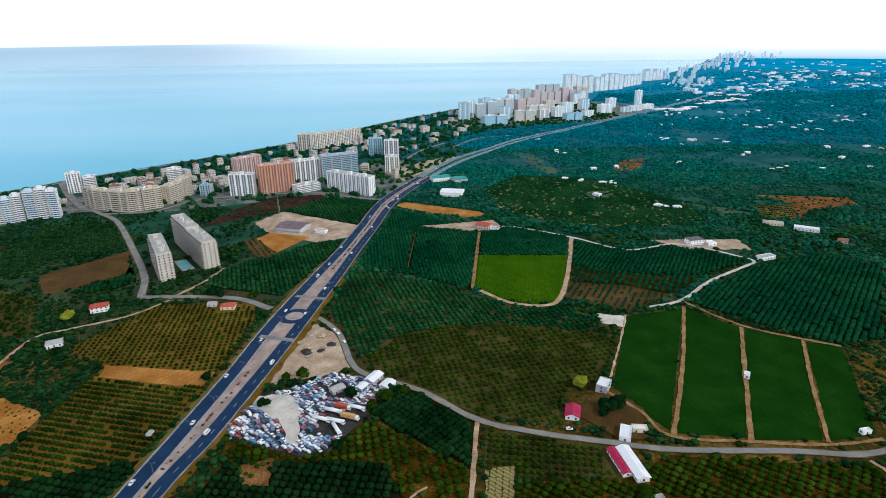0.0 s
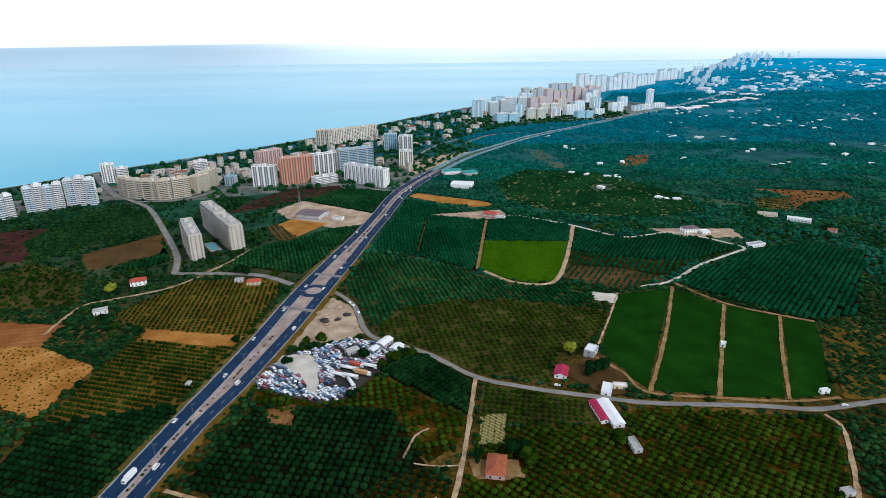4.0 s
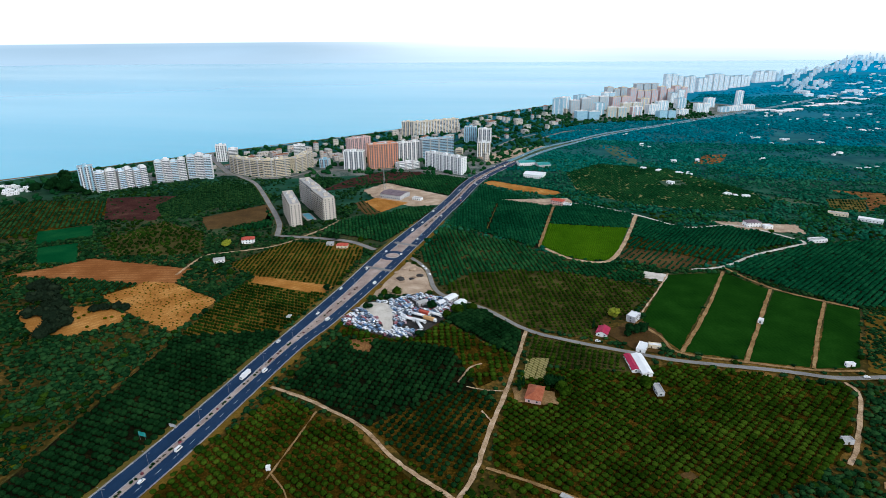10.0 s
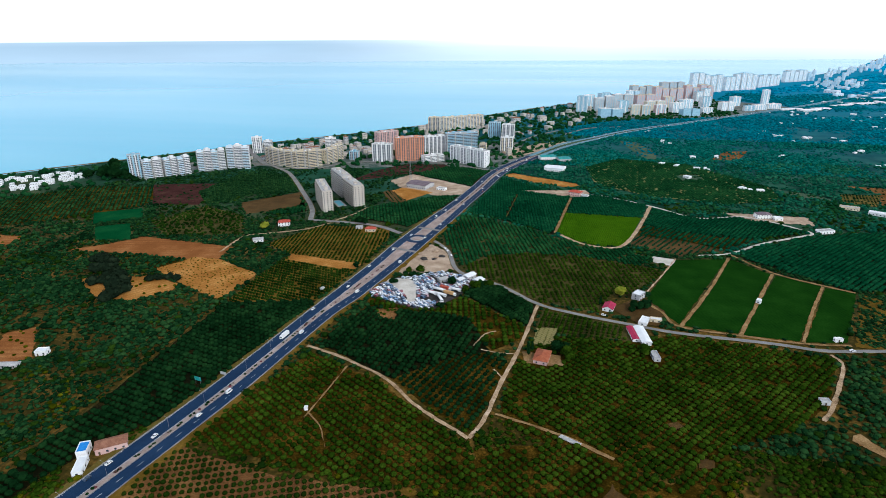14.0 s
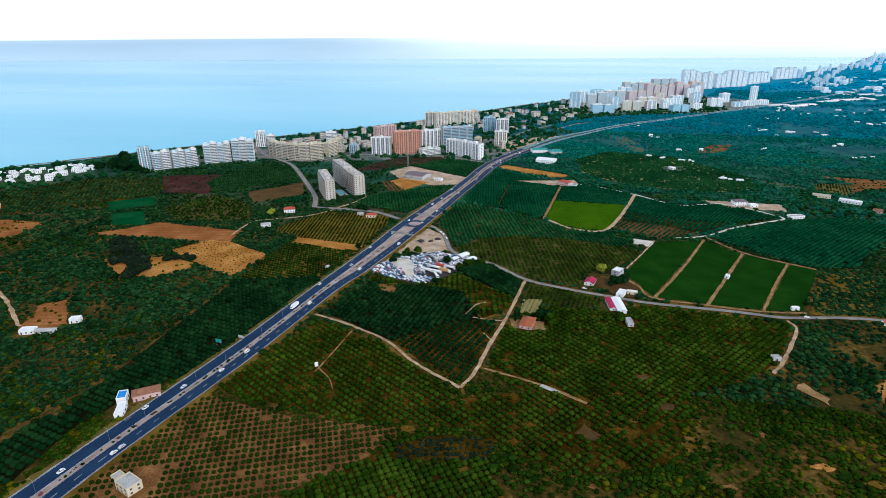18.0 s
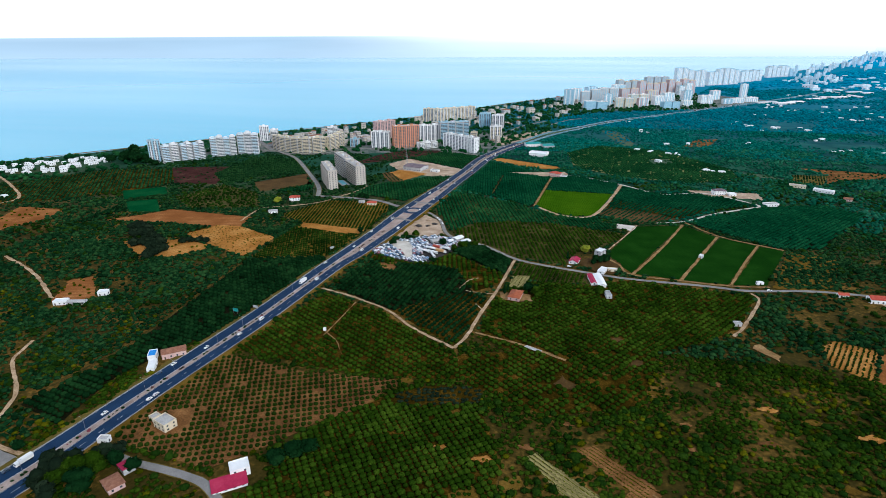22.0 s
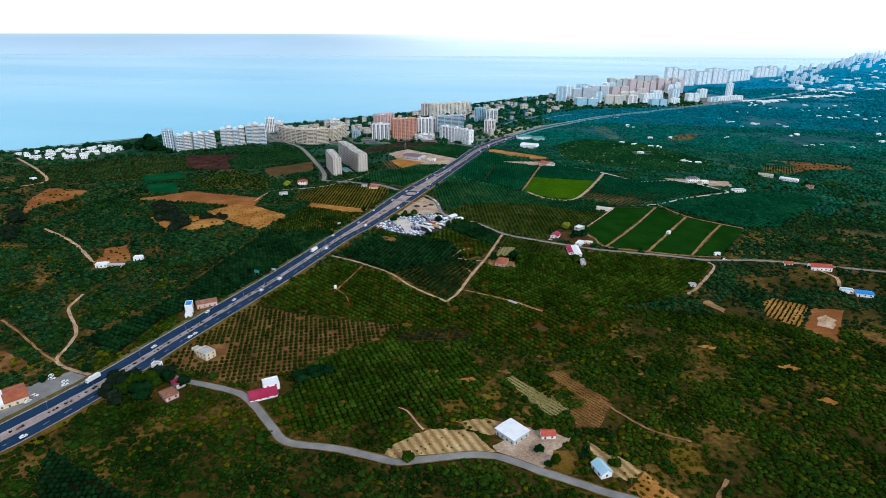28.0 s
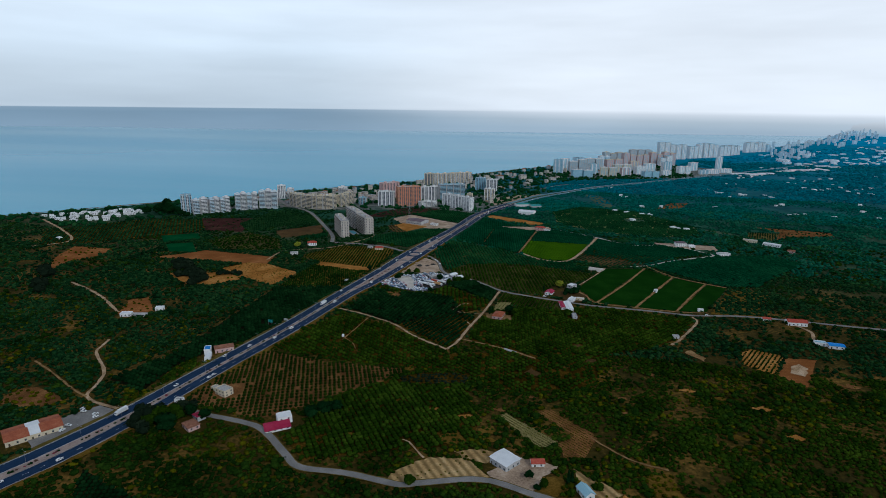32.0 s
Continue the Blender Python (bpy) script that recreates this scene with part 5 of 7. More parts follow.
def apartment(label, a, b, depth, height, wall, style="columns", bays=0, group="seaside apartment blocks", trim=None, fine=False, glass=None):
    """A block with its front from a to b: wall, roof with parapet and stair houses, windows floor by floor, and balconies or pilasters."""
    place, turn, length = frame_of(a, b)
    floors = max(2, round(height / 2.9))
    fh = (height - 0.8) / floors
    top = thing("apartment_block", label, "apartment building", place, turn, group)
    hl = length / 2
    part("wall", Shape().box(-hl, 0, 0, hl, depth, height, 0.25), wall, top)
    rf = Shape()
    for x0, y0, x1, y1 in ((-hl, 0, hl, 0.35), (-hl, depth - 0.35, hl, depth), (-hl, 0.35, -hl + 0.35, depth - 0.35), (hl - 0.35, 0.35, hl, depth - 0.35)):
        rf.box(x0, y0, height, x1, y1, height + 1.0)
    part("parapet", rf, trim or wall, top)
    part("roof", Shape().box(-hl + 0.35, 0.35, height, hl - 0.35, depth - 0.35, height + 0.12), CONCRETE, top, "grey flat concrete roof")
    n_house = max(1, int(length / 22))
    for i in range(n_house):
        x = -hl + length * (i + 0.5) / n_house
        part("stair_house", Shape().box(x - 2.6, depth * 0.35, height + 0.12, x + 2.6, depth * 0.35 + 4.2, height + 3.0, 0.15).box(x - 3.0, depth * 0.35 - 0.3, height + 3.0, x + 3.0, depth * 0.35 + 4.5, height + 3.2), trim or wall, top)
    if "far" not in group:
        if "heater" not in SHARED:
            SHARED["heater"] = Shape().rod((-0.9, 1.5, 1.5), (0.9, 1.5, 1.5), 0.4).add([(-1.1, 0, 0.1), (1.1, 0, 0.1), (1.1, 1.4, 1.2), (-1.1, 1.4, 1.2)], [(0, 1, 2, 3)]).box(-1.1, 1.1, 0, -1.0, 1.5, 1.3).box(1.0, 1.1, 0, 1.1, 1.5, 1.3).mesh("solar_heater", SHEET_WHITE)
        for i in range(max(2, int(length / 13))):
            part("solar_heater", SHARED["heater"], None, top, "white solar water heater", at=(rng.uniform(-hl + 1.5, hl - 1.5), rng.uniform(1.2, depth - 2.6), height + 0.12))
    bays = bays or max(3, round(length / 4.2))
    bw = length / bays
    depth_bays = max(2, round(depth / 5.0))
    dw = depth / depth_bays
    row = Shape()
    pane = {}
    for fl in range(floors):
        z = fl * fh + 0.95
        for i in range(bays):
            x = -hl + bw * (i + 0.5)
            w = bw * (0.45 if style == "bands" else 0.33)
            # columns: tall dark panes also stand in for shaded recessed bays
            wh = fh * (0.5 if style == "bands" else 0.78 if style == "columns" else 0.6)
            if fine:
                key = round(w, 2)
                if key not in pane:
                    pane[key] = Shape().box(-w, -0.06, 0, w, 0.05, wh).mesh("window", GLASS_DARK)
                part("window", pane[key], None, top, at=(x, 0, z))
            else:
                row.box(x - w, -0.06, z, x + w, 0.05, z + wh)
            if "far" not in group:
                row.box(x - w * 0.8, depth - 0.05, z, x + w * 0.8, depth + 0.06, z + fh * 0.5)
        for j in range(depth_bays):
            y = dw * (j + 0.5)
            row.box(hl - 0.05, y - 0.7, z, hl + 0.06, y + 0.7, z + fh * 0.5)
            row.box(-hl - 0.06, y - 0.7, z, -hl + 0.05, y + 0.7, z + fh * 0.5)
        if style == "bands":
            part("balcony", Shape().box(-hl + 0.4, -1.5, z - 0.95, hl - 0.4, -0.02, z - 0.8).box(-hl + 0.4, -1.5, z - 0.8, hl - 0.4, -1.38, z + 0.15), trim or wall, top)
        elif style == "balconies":
            if "balcony" not in pane:
                pane["balcony"] = Shape().box(-bw * 0.45, -1.3, 0, bw * 0.45, -0.02, 0.15).mesh("balcony", trim or wall)
                pane["railing"] = Shape().prism([(-bw * 0.45, -1.3), (bw * 0.45, -1.3), (bw * 0.45, -0.02), (bw * 0.45 - 0.08, -0.02), (bw * 0.45 - 0.08, -1.2), (-bw * 0.45 + 0.08, -1.2), (-bw * 0.45 + 0.08, -0.02), (-bw * 0.45, -0.02)], 0.15, 1.05).mesh("railing", trim or wall)
            for i in range(0, bays, 2):
                x = -hl + bw * (i + 0.5)
                for yy, tt in ((0, 0), (depth, 180)):
                    part("railing", pane["railing"], None, part("balcony", pane["balcony"], None, top, at=(x, yy, z - 0.95), turn=tt))
    tagged(part("glazing", row, glass or (GLASS_DARK if fine else GLASS_MID), top, "many small windows, dark near and haze-blue far off"), kind="stuff")
    if style in ("columns", "bands"):
        step = 2 if style == "columns" else max(3, round(15 / bw))
        for i in range(0, bays + 1, step):
            x = -hl + bw * i
            w = bw * (0.30 if style == "columns" else 0.28)
            part("pilaster", Shape().box(max(x - w, -hl - 0.1), -1.0 if style == "columns" else -1.9, 0, min(x + w, hl + 0.1), -0.03, height + (1.2 if i % (2 * step) == 0 else 0.4)), (trim or wall) if style == "columns" else CONCRETE, top)
    return top


for a, b, h, n in (((-546, 711), (-511, 725), 38, 3), ((-587, 686), (-548, 710), 33, 4), ((-611, 633), (-585, 667), 29, 4), ((-634, 612), (-612, 631), 30, 2)):
    a, b = np.array(a, float), np.array(b, float)
    back = np.array((-(b - a)[1], (b - a)[0])) / np.linalg.norm(b - a)
    for i in range(n):
        step = back * (2.4 if i % 2 else 0.0)
        apartment("white seaside apartment slab with balcony bands", a + (b - a) * (i + 0.03) / n + step, a + (b - a) * (i + 0.97) / n + step, 13, h + (0, 1.5, -1.5, 0.8)[i], WHITE, "bands", trim=WHITE if i % 2 else HAZE_WHITE)
apartment("tall pale blue and white apartment tower", (-657, 609), (-642, 622), 14, 39, WHITE, "columns", trim=BLUEW)
apartment("tall white hotel tower beside the beach road", (-577, 848), (-560, 857), 14, 30, WHITE, "columns")
apartment("lower white hotel wing beside its tower", (-558, 858), (-543, 866), 14, 22, WHITE, "bands")
for a, b, h in (((-510, 780), (-488, 763.5), 26.5), ((-486.5, 762.5), (-460, 753.2), 27), ((-458.5, 752.7), (-434, 747), 27.5), ((-432, 747), (-415.5, 753.5), 28), ((-414.5, 754.5), (-395, 769), 28.5), ((-392, 783), (-384.5, 812), 25), ((-384, 814), (-384, 840), 27)):
    apartment("cream curved apartment block with balcony bands", a, b, 13, h, CREAM, "bands")
apartment("white stepped apartment block behind the cream ones", (-438, 881), (-418, 890), 14, 28, WHITE, "bands")
apartment("small grey-blue apartment block", (-367, 829), (-351, 829), 12, 15, GREYW, "columns", trim=BLUEW)
apartment("grey and white apartment tower with dark window strips", (-319, 822), (-284, 823), 16, 32, GREYW, "columns", trim=WHITE)
apartment("pink apartment tower with pale pilasters", (-335, 906), (-306, 944), 16, 38, PINKW, "columns")
apartment("terracotta apartment tower with dark window strips", (-276, 831), (-231, 856), 17, 42, ORANGEW, "columns")
apartment("grey apartment tower with white pilasters", (-240, 899), (-203, 927), 16, 34, GREYW, "columns", trim=WHITE)
apartment("grey-blue apartment slab behind the white one", (-201, 918), (-146, 947), 15, 39, GREYW, "bands", trim=BLUEW)
apartment("white apartment block with window strips", (-181, 857), (-111, 812), 14, 28, WHITE, "columns")
apartment("beige tower on the beach", (-304, 1179), (-277, 1180), 14, 33, GREYW, "columns", trim=CREAM)
apartment("long pale apartment slab on the beach", (-278, 1194), (-185, 1271), 14, 30, WHITE, "columns", trim=CREAM)
apartment("light blue apartment tower", (-149, 1113), (-123, 1114), 18, 34, BLUEW, "columns")
apartment("grey and white apartment tower", (-117, 1095), (-90, 1095), 18, 33, GREYW, "columns", trim=WHITE)
apartment("white apartment tower over a low shop hall", (-103, 967), (-79, 968), 18, 27, CREAM, "columns", trim=WHITE)
apartment("low white building beside the towers", (-224, 832), (-193, 857), 14, 11, WHITE, "bands")
apartment("small yellow apartment house", (-145, 967), (-132, 967), 12, 13, CREAM, "bands")
# the twin blocks beside the pool
apartment("long beige apartment block with stepped balconies near a pool", (-312, 563), (-276, 505), 13, 28, BEIGE, "balconies", trim=BEIGE, group="twin apartment blocks", fine=True)
apartment("long beige apartment block with stepped balconies", (-276, 574), (-243, 532), 14, 30, BEIGE, "balconies", trim=BEIGE, group="twin apartment blocks", fine=True)
apartment("taller grey-beige section of a long apartment block", (-313, 621), (-277, 575), 14, 31.5, GREYW, "balconies", trim=BEIGE, group="twin apartment blocks", fine=True)

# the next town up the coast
# pale blue windows and much blue trim hold distance haze in their colour
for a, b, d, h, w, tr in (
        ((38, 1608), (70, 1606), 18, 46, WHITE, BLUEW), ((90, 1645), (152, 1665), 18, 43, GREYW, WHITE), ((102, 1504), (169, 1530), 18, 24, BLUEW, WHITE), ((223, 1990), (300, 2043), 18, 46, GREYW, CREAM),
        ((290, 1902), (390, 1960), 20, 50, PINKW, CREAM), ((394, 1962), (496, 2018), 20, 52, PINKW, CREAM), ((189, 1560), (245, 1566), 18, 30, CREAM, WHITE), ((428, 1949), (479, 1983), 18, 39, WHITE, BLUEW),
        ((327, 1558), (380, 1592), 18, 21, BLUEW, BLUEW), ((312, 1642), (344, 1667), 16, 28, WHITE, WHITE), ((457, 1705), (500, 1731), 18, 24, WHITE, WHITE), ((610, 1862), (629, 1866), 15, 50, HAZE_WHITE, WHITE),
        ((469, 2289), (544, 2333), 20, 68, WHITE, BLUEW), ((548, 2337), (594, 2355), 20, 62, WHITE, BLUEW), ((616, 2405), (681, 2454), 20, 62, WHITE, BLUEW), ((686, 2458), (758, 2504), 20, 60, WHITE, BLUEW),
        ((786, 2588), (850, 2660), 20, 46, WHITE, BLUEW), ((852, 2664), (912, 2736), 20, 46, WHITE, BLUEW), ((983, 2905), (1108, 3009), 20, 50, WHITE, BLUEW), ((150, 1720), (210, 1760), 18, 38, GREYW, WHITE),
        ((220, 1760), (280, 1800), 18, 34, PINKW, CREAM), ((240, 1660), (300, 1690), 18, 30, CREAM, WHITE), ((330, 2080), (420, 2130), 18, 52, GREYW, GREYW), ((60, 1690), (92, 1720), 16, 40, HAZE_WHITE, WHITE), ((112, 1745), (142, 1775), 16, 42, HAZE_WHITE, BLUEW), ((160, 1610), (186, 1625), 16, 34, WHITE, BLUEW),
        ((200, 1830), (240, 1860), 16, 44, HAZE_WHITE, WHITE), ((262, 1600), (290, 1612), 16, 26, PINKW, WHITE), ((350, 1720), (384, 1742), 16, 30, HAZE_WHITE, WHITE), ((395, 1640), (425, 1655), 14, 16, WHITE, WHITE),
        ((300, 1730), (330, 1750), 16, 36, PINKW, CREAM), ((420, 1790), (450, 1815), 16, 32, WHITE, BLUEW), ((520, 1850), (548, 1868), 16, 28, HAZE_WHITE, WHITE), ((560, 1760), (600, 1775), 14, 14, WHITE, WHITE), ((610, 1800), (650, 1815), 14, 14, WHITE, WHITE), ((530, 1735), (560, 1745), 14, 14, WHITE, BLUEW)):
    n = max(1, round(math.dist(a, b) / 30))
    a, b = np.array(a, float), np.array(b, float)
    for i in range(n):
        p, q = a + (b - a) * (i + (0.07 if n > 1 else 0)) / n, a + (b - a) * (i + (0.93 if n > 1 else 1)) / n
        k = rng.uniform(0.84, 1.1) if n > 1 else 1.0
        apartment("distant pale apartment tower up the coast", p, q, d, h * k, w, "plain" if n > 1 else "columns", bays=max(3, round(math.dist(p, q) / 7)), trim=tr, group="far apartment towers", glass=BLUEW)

# ---- houses, halls and sheds ----


def windows_on(parent, spots, w, h):
    """Single windows: a frame's depth proud of the wall, at (x, y, z, turn)."""
    me = Shape().box(-w / 2, -0.05, 0, w / 2, 0.06, h).mesh("window", GLASS_DARK)
    for x, y, z, turn in spots:
        part("window", me, None, parent, at=(x, y, z), turn=turn)


def house(name, label, category, place, turn, lx, ly, h, wall, roof, form="gable", rise=2.2, eave=0.5, group="", floors=1, door=True, base=0.0, far=False):
    """A house: walls, roof, a door and windows on each side."""
    ob = thing(name, label, category, (place[0], place[1], base), turn, group)
    x, y = lx / 2, ly / 2
    part("wall", Shape().box(-x, -y, 0, x, y, h, 0.08), wall, ob)
    e = eave
    if form == "gable":
        r = Shape()
        for s in (-1, 1):
            r.add([(-x - e, s * (y + e), h - e * rise / y), (x + e, s * (y + e), h - e * rise / y), (x + e, 0, h + rise), (-x - e, 0, h + rise),
                   (-x - e, s * (y + e), h - e * rise / y + 0.18), (x + e, s * (y + e), h - e * rise / y + 0.18), (x + e, 0, h + rise + 0.2), (-x - e, 0, h + rise + 0.2)],
                  [(0, 1, 2, 3), (4, 5, 6, 7), (0, 1, 5, 4), (1, 2, 6, 5), (0, 3, 7, 4)])
        part("roof", r, roof, ob)
        part("gable_wall", Shape().side([(-y, h), (y, h), (0, h + rise)], 0, 0.2), wall, ob, at=(-x + 0.2, 0, 0), turn=90)
        part("gable_wall", Shape().side([(-y, h), (y, h), (0, h + rise)], 0, 0.2), wall, ob, at=(x, 0, 0), turn=90)
    elif form == "hip":
        k = max(0.3, x - y)
        v = [(-x - e, -y - e, h), (x + e, -y - e, h), (x + e, y + e, h), (-x - e, y + e, h), (-k, 0, h + rise), (k, 0, h + rise)]
        v += [(p[0], p[1], p[2] - 0.18) for p in v[:4]]
        part("roof", Shape().add(v, [(0, 1, 5, 4), (1, 2, 5), (2, 3, 4, 5), (3, 0, 4), (6, 7, 1, 0), (7, 8, 2, 1), (8, 9, 3, 2), (9, 6, 0, 3), (9, 8, 7, 6)]), roof, ob)
    elif form == "shed":
        part("roof", Shape().side([(-x - e, h - 0.1), (x + e, h + rise - 0.1), (x + e, h + rise + 0.12), (-x - e, h + 0.12)], -y - e, y + e), roof, ob)
        part("upper_wall", Shape().side([(-x, h), (x, h), (x, h + rise)], -y, y), wall, ob)
    else:
        part("roof", Shape().box(-x + 0.25, -y + 0.25, h, x - 0.25, y - 0.25, h + 0.1), roof, ob)
        p = Shape()
        for a in () if far else ((-x, -y, x, -y + 0.25), (-x, y - 0.25, x, y), (-x, -y + 0.25, -x + 0.25, y - 0.25), (x - 0.25, -y + 0.25, x, y - 0.25)):
            p.box(a[0], a[1], h, a[2], a[3], h + 0.7)
        if not far:
            part("parapet", p, wall, ob)
    spots = []
    fh = h / floors
    for f in range(floors):
        for i in range(max(1, int(lx / 3.4))):
            u = -x + lx * (i + 0.5) / max(1, int(lx / 3.4))
            if not (f == 0 and i == 0):
                spots.append((u, -y, f * fh + 0.95, 0))
            spots.append((u, y, f * fh + 0.95, 180))
        for i in range(max(1, int(ly / 3.8))):
            u = -y + ly * (i + 0.5) / max(1, int(ly / 3.8))
            spots += [(x, u, f * fh + 0.95, 90), (-x, u, f * fh + 0.95, -90)]
    if far:
        ws = Shape()
        for u, v, z, a in spots:
            ws.box(u - (0.06 if abs(a) == 90 else 0.6), v - (0.6 if abs(a) == 90 else 0.06), z, u + (0.06 if abs(a) == 90 else 0.6), v + (0.6 if abs(a) == 90 else 0.06), z + min(1.3, fh * 0.45))
        tagged(part("glazing", ws, GLASS_DARK, ob, "small dark windows"), kind="stuff")
        return ob
    windows_on(ob, spots, 1.1, min(1.3, fh * 0.45))
    if door:
        part("door", Shape().box(-0.5, -0.06, 0, 0.5, 0.05, 2.05), BARK, ob, "dark wooden door", at=(-x + lx * 0.5 / max(1, int(lx / 3.4)), -y, 0))
    return ob


house("villa", "white villa with a red tiled roof among dark trees", "house", (-301, 445), 25, 14, 9, 5.0, WHITE, TILE_RED, "hip", 2.4, floors=2)
house("house", "small white house beside scrub", "house", (-302, 385), 30, 11, 8, 3.4, WHITE, CONCRETE, "hip", 1.2)
house("farmhouse", "low farmhouse with a faded red tiled roof", "house", (-190, 447), 8, 12, 8, 3.4, CREAM, TILE_RED, "hip", 2.0)
house("shed", "small grey shed at the junction", "shed", (-206, 452), 8, 8, 5, 2.6, GREYW, CONCRETE, "flat")
house("workshop", "pale workshop shed beside the scrap yard", "workshop", (-50, 333), 60, 12, 7, 3.6, GREYW, SHEET_WHITE, "gable", 1.2)
house("workshop", "low workshop with a pale sheet roof", "workshop", (-57, 323), 60, 7, 5, 3.0, GREYW, SHEET_WHITE, "gable", 0.9)
house("workshop", "small workshop with a white sheet roof", "workshop", (-40, 325), 60, 9, 7, 3.4, WHITE, SHEET_WHITE, "gable", 0.9)
house("workshop", "low grey workshop in the scrap yard", "workshop", (-73, 321), 40, 9, 6, 3.0, GREYW, CONCRETE, "gable", 1.0)
house("barn", "barn with a crimson sheet roof and a pale ridge stripe", "barn", (77, 294), 75, 12, 8.5, 2.8, WHITE, SHEET_CRIMSON, "gable", 1.8)
house("house", "grey two-storey house beside a yellow-green tree", "house", (103, 321), 60, 11, 7.5, 5.0, GREYW, SHEET_WHITE, "flat", floors=2)
house("house", "white flat-roofed house beside the side road", "house", (103.5, 274), 70, 12, 6.5, 2.7, WHITE, SHEET_WHITE, "flat")
house("shed", "low white annex with a rust-edged roof", "shed", (113, 278), -5, 9, 4.5, 2.6, CREAM, SHEET_WHITE, "flat")
house("hall", "long narrow hall with a crimson sheet roof", "hall", (93.2, 250.5), -80, 20, 5.2, 2.6, WHITE, SHEET_CRIMSON, "gable", 0.8)
house("hall", "long hall with a white sheet roof", "hall", (99.8, 248.8), -80, 25, 7.0, 3.0, WHITE, SHEET_WHITE, "gable", 1.0)
house("house", "unfinished grey concrete house in the orchard", "house", (106, 220), -80, 11, 4.8, 2.5, GREYW, CONCRETE, "flat")
house("house", "farmhouse with a rust-red roof beside cypresses", "house", (27, 201), 82, 16, 10, 3.4, PINKW, SHEET_RUST, "hip", 2.4)
house("pump_house", "small white pump house between crop strips", "pump house", (203.5, 333), 62, 5, 3.6, 2.8, WHITE, SHEET_WHITE, "flat")
house("villa", "white villa with a blue-grey roof in a walled yard", "house", (276, 597), 12, 17, 11, 6.2, WHITE, RUST, "hip", 2.2, floors=2)
house("house", "white outbuilding beside the villa", "house", (292, 592), 12, 10, 8, 3.4, WHITE, SHEET_WHITE, "flat")
house("house", "white flat house at the end of a track", "house", (330, 549), 20, 19, 8, 3.4, WHITE, CONCRETE, "flat")
house("house", "long pale farmhouse on the plain", "house", (398, 661), -20, 22, 8, 3.6, CREAM, CONCRETE, "flat")
house("house", "white farm buildings on the plain", "house", (425, 638), -30, 26, 9, 3.6, WHITE, SHEET_WHITE, "flat")
house("house", "small house on a bare yard", "house", (440, 596), -30, 10, 7, 3.4, PINKW, TILE_BROWN, "gable", 1.6)
house("house", "pinkish house with a red roof between orchards", "house", (46, 659), -25, 17, 12, 6.0, PINKW, TILE_RED, "hip", 2.2, floors=2)
house("house", "white annex beside the pinkish house", "house", (59, 651), -25, 10, 7, 3.2, WHITE, CONCRETE, "flat")
house("hall", "large hall with a white sheet roof", "hall", (10, 818), -12, 32, 24, 6.0, WHITE, SHEET_WHITE, "gable", 1.6)
house("hall", "hall with a teal sheet roof beside the highway", "hall", (-8, 910), 20, 30, 20, 6.0, WHITE, SHEET_TEAL, "gable", 1.6)
house("hall", "dark teal roofed hall beside the highway", "hall", (22, 900), 20, 22, 22, 5.5, GREYW, SHEET_TEAL, "gable", 1.4)
house("hall", "large hall with a rusty patchwork roof", "hall", (-186, 662), -18, 34, 26, 6.0, GREYW, RUST, "gable", 1.8)
house("shed", "low white shed on bare ground", "shed", (-150, 650), -18, 14, 7, 3.2, WHITE, CONCRETE, "flat")
house("shop", "white roadside shop with a blue roof terrace", "shop", (-216, 46.5), -62, 9, 5.5, 4.4, WHITE, SHEET_VIVID, "flat", floors=1)
house("shop", "long white flat-roofed shop front beside the road", "shop", (-208.6, 36), -62, 13, 5, 2.8, WHITE, SHEET_WHITE, "flat")
house("house", "pink roadside house with a weathered brown roof", "house", (-204.5, 54), 38, 16, 8, 4.2, PINKW, TILE_BROWN, "hip", 2.0)
house("house", "cream flat-roofed house in the olive grove", "house", (-158, -17.5), -20, 11, 8, 4.8, CREAM, CONCRETE, "flat", floors=2)
house("shed", "small cream shed beside the olive house", "shed", (-168.5, -13), -20, 5, 5, 2.6, CREAM, CONCRETE, "flat")
house("station_building", "roadside restaurant with a rust-red sheet roof", "restaurant", (-246, -87.6), 55, 12, 19, 3.8, CREAM, SHEET_RUST, "gable", 1.6)
house("canopy", "white sheet roof between two rust-red ones", "canopy", (-251.5, -95.4), 55, 7, 19, 3.8, CREAM, SHEET_WHITE, "gable", 1.6)
house("station_building", "roadside workshop with a rust-red sheet roof", "workshop", (-257.2, -103.6), 55, 13, 19, 3.8, CREAM, SHEET_RUST, "gable", 1.6)
house("kiosk", "small white kiosk at the lane's mouth", "kiosk", (-183, -37), 10, 6, 4, 3.0, WHITE, CONCRETE, "flat")
house("ruin", "crumbling pinkish house under trees", "house", (-153, -65), -30, 10, 8, 3.2, PINKW, TILE_BROWN, "hip", 1.0, floors=1)
house("shed", "shed with a crimson sheet roof beside a ruin", "shed", (-155, -53), -30, 8, 6, 2.8, GREYW, SHEET_CRIMSON, "shed", 1.0)
house("house", "white house above a crimson lean-to roof", "house", (-95, -42), 38, 10, 8, 4.6, WHITE, WHITE, "flat", floors=2)
house("lean_to", "long low lean-to with a crimson sheet roof", "lean-to", (-95, -52), 128, 8, 17, 1.9, WHITE, SHEET_CRIMSON, "shed", 1.4)
house("shed", "open shed with a bright white sheet roof", "shed", (63, -55), -36, 14, 13, 4.2, GREYW, SHEET_WHITE, "gable", 0.5)
house("cottage", "small cottage with a red tiled roof", "cottage", (83, -52), 15, 8, 5, 3.0, WHITE, TILE_RED, "gable", 1.4)
